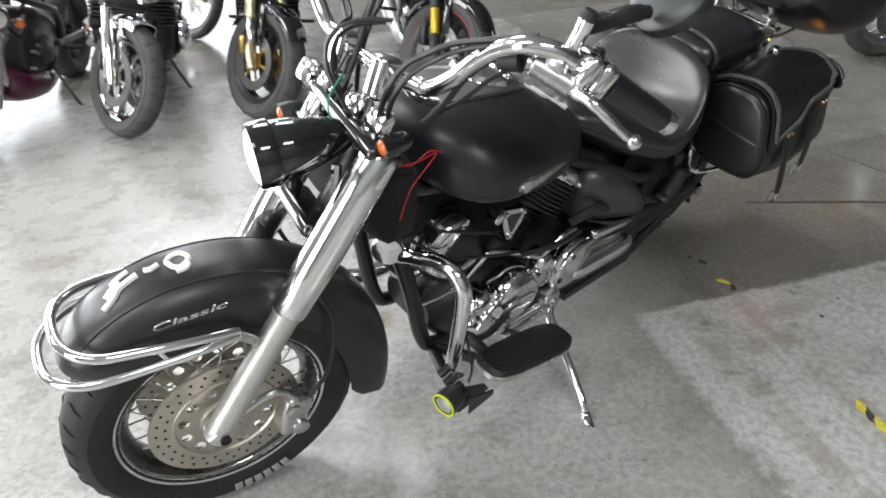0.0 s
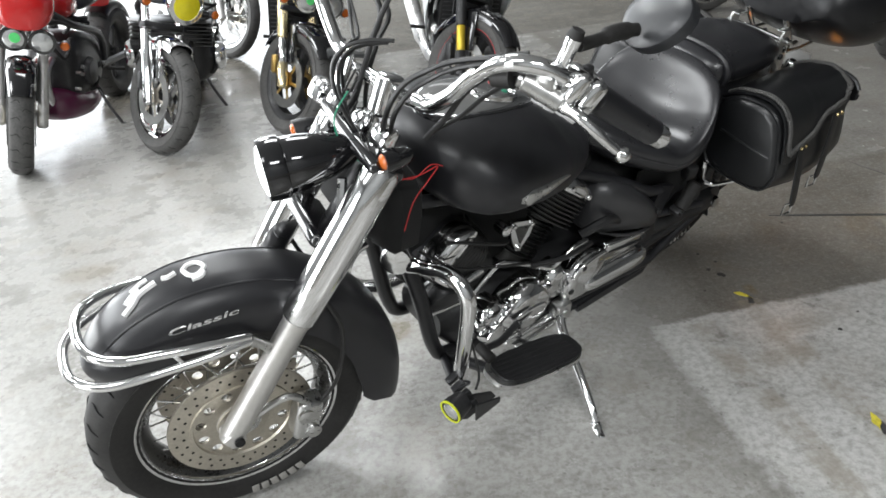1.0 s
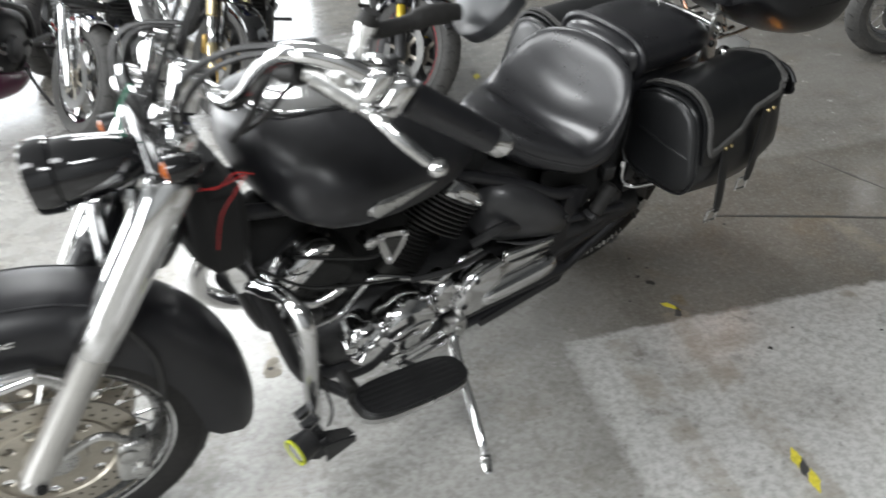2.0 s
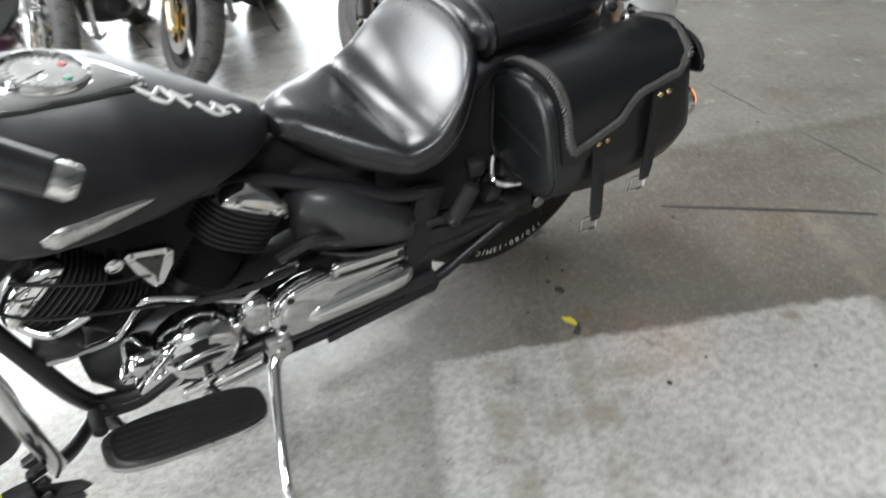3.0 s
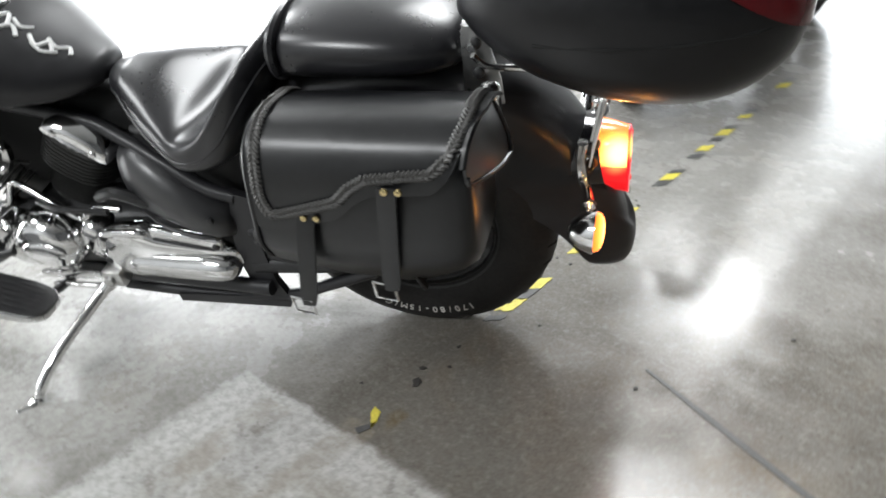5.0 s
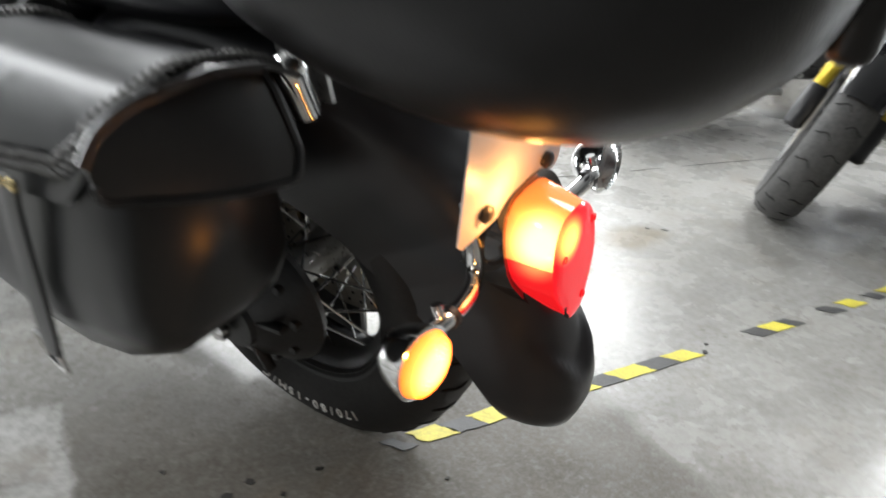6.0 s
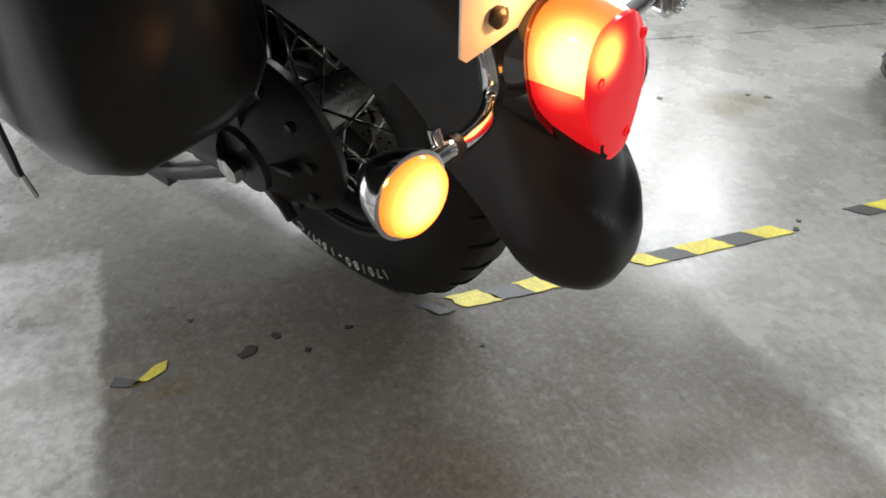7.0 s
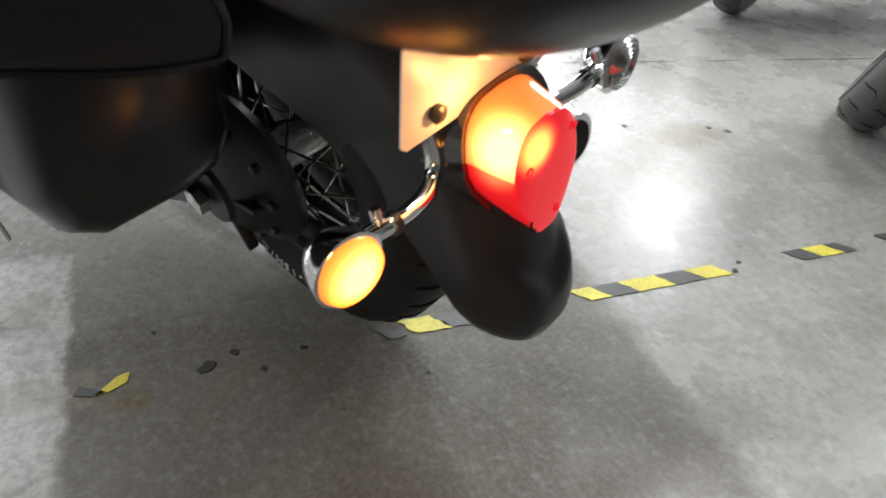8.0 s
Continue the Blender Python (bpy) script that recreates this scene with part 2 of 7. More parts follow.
        away = calc("ADD", calc("SQRT", calc("ADD", calc("MULTIPLY", dx, dx), calc("MULTIPLY", dy, dy))), calc("MULTIPLY", calc("SUBTRACT", mid, 0.5), 1.2))
        spot = calc("MULTIPLY", smooth(away, 0.45, 1.15, 1.0, 0.0), depth)
        base = mix(spot, base, (0.135, 0.105, 0.055))
    speck = smooth(noise_node(38, 2, 0.4), 0.69, 0.74)
    base = mix(calc("MULTIPLY", speck, 0.45), base, (0.07, 0.062, 0.05))
    mottle = noise_node(48, 6, 0.70)
    base = mix(calc("MULTIPLY", smooth(mottle, 0.50, 0.66), 0.20), base, (0.36, 0.355, 0.34))
    base = mix(calc("MULTIPLY", smooth(mottle, 0.38, 0.50, 1.0, 0.0), 0.12), base, (0.09, 0.078, 0.06))
    base = mix(calc("MULTIPLY", smooth(grain, 0.34, 0.68), 0.16), base, (0.40, 0.395, 0.38))
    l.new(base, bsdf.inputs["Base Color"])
    ro = calc("ADD", smooth(mid, 0.3, 0.7, 0.14, 0.26), calc("MULTIPLY", worn, 0.14))
    l.new(ro, bsdf.inputs["Roughness"])
    bp = n.new("ShaderNodeBump")
    bp.inputs["Strength"].default_value, bp.inputs["Distance"].default_value = 0.015, 0.003
    l.new(calc("ADD", calc("MULTIPLY", mid, 0.5), calc("MULTIPLY", grain, 0.25)), bp.inputs["Height"])
    l.new(bp.outputs[0], bsdf.inputs["Normal"])
    return mat


FLOORMAT = hall_floor_material()
WALLMAT = node_material("painted_block_wall", (0.22, 0.225, 0.225), 0.8, vary=0.12, scale=1.5, bump=0.2, bump_scale=60)
# dark only to keep bounce light off the bike's rear
DARKWALL = node_material("fill_cutting_wall", (0.05, 0.052, 0.053), 0.8, vary=0.2, scale=1.5, bump=0.2, bump_scale=60)
CEILMAT = node_material("ribbed_sheet_ceiling", (0.32, 0.325, 0.325), 0.7, vary=0.1, scale=2)
TAPEYELLOW = node_material("yellow_floor_tape", (0.60, 0.52, 0.05), 0.5, vary=0.45, scale=22, bump=0.2, bump_scale=200)
TAPEBLACK = node_material("black_floor_tape", (0.045, 0.045, 0.044), 0.5, vary=0.5, scale=30, bump=0.2, bump_scale=200)
DIRT = node_material("dark_debris", (0.03, 0.028, 0.025), 0.8, vary=0.4, scale=60)


# ---- mesh helpers ----
def ring(x, hw, zb, zt, n=20, p=2.5, y0=0.0):
    """A closed superellipse in the plane across x."""
    out = []
    mid, h = (zb + zt) / 2, (zt - zb) / 2
    for k in range(n):
        a = 2 * math.pi * k / n
        c, s = math.cos(a), math.sin(a)
        out.append(Vector((x, y0 + hw * math.copysign(abs(c) ** (2 / p), c), mid + h * math.copysign(abs(s) ** (2 / p), s))))
    return out


def loft(rings, caps=True, closed=True):
    bm = bmesh.new()
    vs = [[bm.verts.new(v) for v in r] for r in rings]
    m = len(rings[0])
    for a, b in zip(vs, vs[1:]):
        for k in range(m if closed else m - 1):
            bm.faces.new((a[k], a[(k + 1) % m], b[(k + 1) % m], b[k]))
    if caps and closed:
        bm.faces.new(list(reversed(vs[0])))
        bm.faces.new(vs[-1])
    bmesh.ops.recalc_face_normals(bm, faces=bm.faces)
    return bm


def spline(points, steps=6, closed=False):
    """A smooth curve through the points."""
    P = [Vector(p) for p in points]
    if len(P) < 3:
        return P
    n = len(P)
    out = []
    last = n if closed else n - 1
    for i in range(last):
        if closed:
            a, b, c, d = P[i - 1], P[i], P[(i + 1) % n], P[(i + 2) % n]
        else:
            a, b, c, d = P[max(i - 1, 0)], P[i], P[i + 1], P[min(i + 2, n - 1)]
        for k in range(steps):
            t = k / steps
            out.append(0.5 * ((2 * b) + (c - a) * t + (2 * a - 5 * b + 4 * c - d) * t * t + (3 * b - a - 3 * c + d) * t ** 3))
    if not closed:
        out.append(P[-1])
    return out


def tube(points, r, seg=10, steps=6, closed=False, smooth_path=True):
    """A round bar along a path; r is a number or one radius per point of the path."""
    path = spline(points, steps, closed) if smooth_path else [Vector(p) for p in points]
    n = len(path)
    rings, up = [], None
    for i, p in enumerate(path):
        if closed:
            d = path[(i + 1) % n] - path[i - 1]
        else:
            d = path[min(i + 1, n - 1)] - path[max(i - 1, 0)]
        d.normalize()
        if up is None:
            up = d.orthogonal().normalized()
        up = (up - d * up.dot(d)).normalized()
        w = d.cross(up)
        rr = r if isinstance(r, (int, float)) else r[min(len(r) - 1, round(i * (len(r) - 1) / max(1, n - 1)))]
        rings.append([p + (up * math.cos(2 * math.pi * k / seg) + w * math.sin(2 * math.pi * k / seg)) * rr for k in range(seg)])
    if closed:
        rings.append(rings[0])
        return loft(rings, caps=False)
    return loft(rings)


def lathe(profile, centre, axis, seg=32, sweep=360.0):
    """Revolves (radius, distance along the axis) about an axis through centre."""
    axis = Vector(axis).normalized()
    u = axis.orthogonal().normalized()
    v = axis.cross(u)
    c = Vector(centre)
    rings = []
    for r, h in profile:
        r = max(r, 0.0004)
        rings.append([c + axis * h + (u * math.cos(radians(sweep) * k / seg) + v * math.sin(radians(sweep) * k / seg)) * r for k in range(seg)])
    return loft(rings, caps=tuple(profile[0]) != tuple(profile[-1]))


def rounded_box(centre, size, bevel=0.006, turn=None, segments=2):
    bm = bmesh.new()
    bmesh.ops.create_cube(bm, size=1.0)
    bmesh.ops.scale(bm, vec=Vector(size), verts=bm.verts)
    if bevel:
        bmesh.ops.bevel(bm, geom=list(bm.edges), offset=bevel, segments=segments, affect="EDGES", profile=0.5)
    m = Matrix.Translation(centre)
    if turn:
        m = m @ Euler([radians(a) for a in turn]).to_matrix().to_4x4()
    bmesh.ops.transform(bm, matrix=m, verts=bm.verts)
    return bm


def slab(outline, thick, axis="y"):
    """A flat plate: outline in two axes, extruded along the third. Points are full vectors; thick is a vector."""
    bm = bmesh.new()
    a = [bm.verts.new(Vector(p)) for p in outline]
    b = [bm.verts.new(Vector(p) + Vector(thick)) for p in outline]
    n = len(a)
    bm.faces.new(a)
    bm.faces.new(list(reversed(b)))
    for k in range(n):
        bm.faces.new((a[k], b[k], b[(k + 1) % n], a[(k + 1) % n]))
    bmesh.ops.recalc_face_normals(bm, faces=bm.faces)
    return bm


def merge(*bms):
    out = bmesh.new()
    for b in bms:
        me = bpy.data.meshes.new("tmp")
        b.to_mesh(me)
        out.from_mesh(me)
        bpy.data.meshes.remove(me)
        b.free()
    return out


def mesh_from(bm, name, mat, angle=40):
    me = bpy.data.meshes.new(name)
    bm.to_mesh(me)
    bm.free()
    me.polygons.foreach_set("use_smooth", [True] * len(me.polygons))
    me.set_sharp_from_angle(angle=radians(angle))
    me.materials.append(mat)
    return me


def part(name, bm, mat, parent=None, label="", angle=40):
    ob = new(name, mesh_from(bm, name, mat, angle) if isinstance(bm, bmesh.types.BMesh) else bm)
    if parent is not None:
        ob.parent = parent
    return tagged(ob, label)


def letters(text, size, depth=0.0008, weight=0.0):
    """Raised lettering in the built-in font, as a mesh in the plane z = 0, centred."""
    cu = bpy.data.curves.new("lettering", "FONT")
    cu.body, cu.size, cu.extrude, cu.align_x, cu.align_y = text, size, depth, "CENTER", "CENTER"
    cu.offset = weight
    ob = bpy.data.objects.new("lettering", cu)
    scene.collection.objects.link(ob)
    bpy.context.view_layer.update()
    me = bpy.data.meshes.new_from_object(ob.evaluated_get(bpy.context.evaluated_depsgraph_get()))
    bpy.data.objects.remove(ob)
    bm = bmesh.new()
    bm.from_mesh(me)
    return bm


def moved(bm, m):
    bmesh.ops.transform(bm, matrix=m, verts=bm.verts)
    return bm


# ---- the hall ----
def block(name, x0, x1, y0, y1, z0, z1, mat, label, category):
    ob = part(name, rounded_box(((x0 + x1) / 2, (y0 + y1) / 2, (z0 + z1) / 2), (x1 - x0, y1 - y0, z1 - z0), 0), mat)
    return tagged(ob, label, category, kind="structure")


hx0, hx1, hy0, hy1, hh = HALL
floor = block("floor", hx0 - 0.3, hx1 + 0.3, hy0 - 0.3, hy1 + 0.3, -0.2, 0.0, FLOORMAT, "stained and worn sealed grey concrete floor with doorway glare in its colour", "floor")
block("wall_south", hx0, hx1, hy0 - 0.3, hy0, 0.0, hh, WALLMAT, "plain painted grey block wall", "wall")
# never in view; added as a dark wall that cuts fill from the east
block("wall_east", hx1, hx1 + 0.3, hy0 - 0.3, hy1 + 0.3, 0.0, hh, DARKWALL, "plain unseen block wall, darkened to cut fill light", "wall")


def wall_with_doors(name, along, doors):
    a0, a1 = (hx0, hx1) if along == "x" else (hy0 - 0.3, hy1 + 0.3)
    spans, at = [], a0
    for side_name, mid, w, h, watts in sorted(doors, key=lambda d: d[1]):
        spans += [(at, mid - w / 2, 0.0, hh), (mid - w / 2, mid + w / 2, h, hh)]
        at = mid + w / 2
    spans.append((at, a1, 0.0, hh))
    bms = []
    for s0, s1, z0, z1 in spans:
        if along == "x":
            bms.append(rounded_box(((s0 + s1) / 2, hy1 + 0.15, (z0 + z1) / 2), (s1 - s0, 0.3, z1 - z0), 0))
        else:
            bms.append(rounded_box((hx0 - 0.15, (s0 + s1) / 2, (z0 + z1) / 2), (0.3, s1 - s0, z1 - z0), 0))
    tagged(part(name, merge(*bms), WALLMAT), "painted grey block wall with wide open doorways", "wall", kind="structure")


wall_with_doors("wall_north", "x", [d for d in DOORS if d[0] == "north"])
wall_with_doors("wall_west", "y", [d for d in DOORS if d[0] == "west"])
tagged(block("ceiling", hx0 - 0.3, hx1 + 0.3, hy0 - 0.3, hy1 + 0.3, hh, hh + 0.1, CEILMAT, "light grey sheet ceiling with roof lights", "ceiling"))

# ---- the cruiser: x runs forward, y to its left, z up, from the ground under the rear axle ----
S = 1.144      # metres for one unit of the bike's own measures
BIKE = pose(-0.121 * S, -0.051 * S, 0.0, 0, 0, 206.2) @ pose(0, 0, 0, -13.0, 0, 0) @ Matrix.Scale(S, 4) @ pose(-0.130, 0, 0)
bike = new("cruiser_motorcycle")
bike.matrix_world = BIKE
tagged(bike, "matte black cruiser motorcycle leaning on its side stand, lights on", "motorcycle")
for lamp_, at_ in BULBS:
    lamp_.location = BIKE @ at_
FA, RA = Vector((1.568, 0, 0.280)), Vector((0.130, -0.027, 0.285))     # axles
STEER = Matrix.Translation(FA) @ Matrix.Rotation(radians(-11), 4, "Z") @ Matrix.Translation(-FA)   # bars turned a little to the right
AX = Vector((-math.sin(radians(30.5)), 0, math.cos(radians(30.5))))   # up along the fork
FOOT = Vector((1.606, 0, 0.292))


def on_fork(s, y=0.0, ahead=0.0):
    """A place s metres up the fork, ahead of it and to its left."""
    return FOOT + AX * s + Vector((AX.z, 0, -AX.x)) * ahead + Vector((0, y, 0))


def tyre_bm(c, R, w, rim, seg=56):
    prof, hw = [], w / 2
    shape = ((rim, 0.62), (rim + 0.012, 0.80), (rim + (R - rim) * 0.40, 0.98), (rim + (R - rim) * 0.62, 1.0), (R - 0.034, 0.93), (R - 0.016, 0.78), (R - 0.006, 0.52), (R, 0.18))
    for r, k in shape:
        prof.append((r, -hw * k))
    for r, k in reversed(shape):
        prof.append((r, hw * k))
    prof.append((rim, -hw * 0.62))
    return lathe(prof, c, (0, 1, 0), seg)


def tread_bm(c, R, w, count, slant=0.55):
    """Cut grooves of the tread, their shade painted as dark sunken bars that follow the crown."""
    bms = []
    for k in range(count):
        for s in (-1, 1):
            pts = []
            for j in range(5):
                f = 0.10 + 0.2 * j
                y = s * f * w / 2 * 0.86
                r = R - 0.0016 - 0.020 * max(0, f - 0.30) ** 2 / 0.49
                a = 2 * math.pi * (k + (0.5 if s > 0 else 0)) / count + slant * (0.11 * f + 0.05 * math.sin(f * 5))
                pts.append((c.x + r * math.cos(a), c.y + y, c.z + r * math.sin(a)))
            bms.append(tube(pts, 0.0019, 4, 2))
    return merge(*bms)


# near-black: painted shade of grooves and holes, also the colour of black parts
GROOVE = node_material("groove_shade_and_flat_black", (0.006, 0.006, 0.006), 0.9, vary=0.2, scale=30)


def spoke_mesh(r0, r1, w0, skew):
    return mesh_from(tube([(r0 * math.cos(skew), w0, r0 * math.sin(skew)), (r1, w0 * 0.15, 0)], 0.0021, 6, smooth_path=False), "spoke", CHROME)


def wire_wheel(name, c, R, w, rim, parent, hub_w, label, spokes=36, rim_mat=None):
    hub = part(name, lathe([(0.016, -hub_w), (0.03, -hub_w), (0.052, -hub_w + 0.008), (0.052, -hub_w + 0.016), (0.03, -hub_w + 0.03), (0.028, 0), (0.03, hub_w - 0.03), (0.052, hub_w - 0.016), (0.052, hub_w - 0.008), (0.03, hub_w), (0.016, hub_w)], c, (0, 1, 0), 28), ALLOY, parent, label)
    part("tyre", tyre_bm(c, R, w, rim - 0.004), RUBBER, hub, "black rubber tyre with grooved tread")
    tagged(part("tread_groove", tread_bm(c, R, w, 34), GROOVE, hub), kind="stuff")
    rw = w * 0.33
    part("rim", lathe([(rim - 0.022, -rw * 0.5), (rim - 0.006, -rw * 0.85), (rim - 0.004, -rw * 1.05), (rim + 0.006, -rw * 1.18), (rim + 0.010, -rw * 1.12), (rim + 0.006, 0), (rim + 0.010, rw * 1.12), (rim + 0.006, rw * 1.18), (rim - 0.004, rw * 1.05), (rim - 0.006, rw * 0.85), (rim - 0.022, rw * 0.5), (rim - 0.026, 0), (rim - 0.022, -rw * 0.5)], c, (0, 1, 0), 64), rim_mat or CHROME, hub, "black steel rim" if rim_mat else "chromed steel rim")
    # darker well and black bead rings paint the dark bands reflected in the rim
    well = [(rim - 0.0085, -rw * 0.86), (rim - 0.0110, -rw * 0.80), (rim - 0.0240, -rw * 0.5), (rim - 0.0280, 0), (rim - 0.0240, rw * 0.5), (rim - 0.0110, rw * 0.80), (rim - 0.0085, rw * 0.86)]
    part("rim_well", lathe(well + [(r + 0.004, y * 0.98) for r, y in reversed(well)] + [well[0]], c, (0, 1, 0), 56), rim_mat or RIMWELL, hub)
    for s in (-1, 1):
        part("rim_bead_line", lathe([(rim - 0.0035, rw * 1.055 * s), (rim - 0.001, rw * 1.10 * s), (rim + 0.0015, rw * 1.128 * s), (rim + 0.001, rw * 1.06 * s), (rim - 0.0035, rw * 1.055 * s)], c, (0, 1, 0), 56), GROOVE, hub)
        for d in (-1, 1):
            me = spoke_mesh(0.046, rim - 0.020, s * (hub_w - 0.012), d * 1.05)
            for k in range(spokes // 4):
                a = 2 * math.pi * (k + (0.25 if d > 0 else 0) + (0.5 if s > 0 else 0)) / (spokes // 4)
                sp = part("spoke", me, rim_mat or CHROME, hub)
                sp.matrix_basis = Matrix.Translation(c) @ Matrix.Rotation(-a, 4, "Y")
    return hub


def holed_ring(c, r_in, r_out, count, hole, r_hole, thick):
    """A flat ring across y with round holes right through it."""
    bm = bmesh.new()
    for k in range(count):
        mid, half = 2 * math.pi * (k + 0.5) / count, math.pi / count
        inner, outer = [], []
        for j in range(16):
            b = 2 * math.pi * j / 16
            u, v = math.cos(b), math.sin(b)
            inner.append((mid + hole * v / r_hole, r_hole + hole * u))
            q = max(abs(u), abs(v))
            outer.append((mid + half * v / q, r_hole + ((r_out - r_hole) if u > 0 else (r_hole - r_in)) * u / q))
        ring_a = [bm.verts.new((c[0] + r * math.cos(t), c[1], c[2] + r * math.sin(t))) for t, r in inner]
        ring_b = [bm.verts.new((c[0] + r * math.cos(t), c[1], c[2] + r * math.sin(t))) for t, r in outer]
        for j in range(16):
            bm.faces.new((ring_a[j], ring_a[(j + 1) % 16], ring_b[(j + 1) % 16], ring_b[j]))
    bmesh.ops.remove_doubles(bm, verts=bm.verts, dist=1e-5)
    bmesh.ops.recalc_face_normals(bm, faces=bm.faces)
    bmesh.ops.solidify(bm, geom=list(bm.faces), thickness=thick)
    bmesh.ops.recalc_face_normals(bm, faces=bm.faces)
    return bm


def brake_disc(c, y, r1, r0, parent):
    d = part("brake_disc", lathe([(r0, -0.0025), (r1, -0.0025), (r1, 0.0025), (r0, 0.0025), (r0, -0.0025)], (c.x, y, c.z), (0, 1, 0), 56), DISC, parent, "drilled steel brake disc")
    s = math.copysign(1, y)
    part("disc_carrier", holed_ring((c.x, y + 0.002 * s, c.z), 0.046, r0 + 0.003, 12, 0.0108, r0 - 0.018, 0.006), DISC, d)
    part("carrier_ridge", lathe([(r0 - 0.004, 0.002 * s), (r0 - 0.002, 0.0065 * s), (r0 + 0.003, 0.0065 * s), (r0 + 0.004, 0.002 * s), (r0 - 0.004, 0.002 * s)], (c.x, y, c.z), (0, 1, 0), 48), DISC, d)
    part("carrier_hub", lathe([(0.040, 0.010 * s), (0.050, 0.008 * s), (0.052, 0.0), (0.052, -0.004 * s), (0.030, -0.006 * s)], (c.x, y, c.z), (0, 1, 0), 40), DISC, d)
    # the disc stays whole; dark plugs paint the shade of its drilled holes
    bms = []
    for k in range(60):
        a = 2 * math.pi * k / 60
        rr = r0 + (r1 - r0) * (0.34 + 0.36 * (k % 2))
        bms.append(lathe([(0.0031, -0.0031), (0.0031, 0.0031)], (c.x + rr * math.cos(a), y, c.z + rr * math.sin(a)), (0, 1, 0), 8))
    tagged(part("disc_hole", merge(*bms), GROOVE, d), kind="stuff")
    return d


fw = wire_wheel("front_wheel", FA, 0.280, 0.1136, 0.196, bike, 0.062, "chromed wire-spoked front wheel")
brake_disc(FA, 0.050, 0.145, 0.100, fw)
brake_disc(FA, -0.050, 0.145, 0.100, fw)
rw_ = wire_wheel("rear_wheel", RA, 0.285, 0.1300, 0.170, bike, 0.074, "black-rimmed wire-spoked rear wheel", 36, DARKMETAL)


brake_disc(RA, RA.y - 0.062, 0.128, 0.085, rw_)


def arc_letters(text, c, r, y, size, a_mid, step, mat, parent, name, label=""):
    """Characters set along a tyre's sidewall, on its left side."""
    bms = []
    for k, ch in enumerate(text):
        if ch == " ":
            continue
        a = radians(a_mid + (k - (len(text) - 1) / 2) * step)
        # on the left side the letter's top points away from the axle
        m = Matrix.Translation((c.x + r * math.cos(a), y, c.z + r * math.sin(a))) @ Matrix.Rotation(math.pi / 2 - a, 4, "Y") @ Matrix(((-1, 0, 0, 0), (0, 0, 1, 0), (0, 1, 0, 0), (0, 0, 0, 1)))
        bms.append(moved(letters(ch, size), m))
    return part(name, merge(*bms), mat, parent, label)


arc_letters("170/80-15M/C", RA, 0.226, RA.y + 0.0652, 0.023, -92, 4.4, TYREWHITE, rw_, "tyre_size_print", "raised white tyre size marking")
for k in range(6):      # maker's name, as plain bars
    a = radians(-116 + 5.2 * k)
    b = rounded_box((0, 0, 0), (0.016, 0.0016, 0.024), 0.0005)
    part("tyre_maker_mark", moved(b, Matrix.Translation((FA.x + 0.234 * math.cos(a), 0.0582, FA.z + 0.234 * math.sin(a))) @ Matrix.Rotation(math.pi / 2 - a, 4, "Y")), TYREPRINT, fw)


def fender_bm(c, hw, stations, thick=0.003, n=6, aside=0.0, steps=48, lip=None):
    """Stations of (angle from straight ahead, radius of the crown, crown height, skirt depth)."""
    rings = []
    ang = [s[0] for s in stations]
    for k in range(steps + 1):
        a = ang[0] + (ang[-1] - ang[0]) * k / steps
        R, crown, skirt, w = (np.interp(a, ang, [s[j] for s in stations]) for j in (1, 2, 3, 4))
        pts = [(-w * 1.0, R - crown - skirt), (-w * 1.0, R - crown - skirt * 0.5), (-w * 0.995, R - crown - 0.004)]
        for j in range(1, 2 * n):
            u = -1 + j / n
            swell = 0.0
            if lip:      # a raised lip in the shape of a V across the crown
                f = max(0.0, min(1.0, (a - lip[0] + lip[1] * abs(u) ** 1.5) / 4.0))
                swell = lip[2] * f * f * (3 - 2 * f) * max(0.0, 1 - abs(u) ** 4)
            pts.append((w * math.copysign(abs(u) ** 0.85, u), R - crown * abs(u) ** 2.6 + swell))
        pts += [(w * 0.995, R - crown - 0.004), (w, R - crown - skirt * 0.5), (w, R - crown - skirt)]
        off = aside * min(1.0, max(0.0, (a - 80) / 60))
        rings.append([Vector((c.x + r * math.cos(radians(a)), y * hw + off, c.z + r * math.sin(radians(a)))) for y, r in pts])
    bm = loft(rings, caps=False, closed=False)
    bmesh.ops.solidify(bm, geom=list(bm.faces), thickness=thick)
    bmesh.ops.recalc_face_normals(bm, faces=bm.faces)
    return bm


FFS = [(44, 0.334, 0.016, 0.004, 0.50), (48, 0.344, 0.028, 0.03, 0.80), (55, 0.353, 0.036, 0.052, 0.96), (64, 0.361, 0.038, 0.062, 1.0), (80, 0.366, 0.038, 0.064, 1.0), (99, 0.362, 0.038, 0.062, 1.0), (111, 0.359, 0.038, 0.062, 1.0), (140, 0.354, 0.036, 0.070, 1.0), (170, 0.352, 0.036, 0.075, 1.0), (186, 0.353, 0.034, 0.07, 1.0), (191, 0.353, 0.030, 0.045, 0.97)]
ff = part("front_fender", fender_bm(FA, 0.080, FFS), MATTE, bike, "matte black valanced front fender")


def rail(seq):
    return tube([(x, y, z) for x, y, z in seq] + [(x, -y, z) for x, y, z in reversed(seq)], 0.0085, 10, 6)


part("fender_rail", rail([(1.535, 0.098, 0.552), (1.60, 0.101, 0.562), (1.67, 0.099, 0.569), (1.74, 0.090, 0.572), (1.775, 0.071, 0.574), (1.792, 0.046, 0.575), (1.799, 0.020, 0.576)]), CHROME, ff, "chromed tubular fender rail")
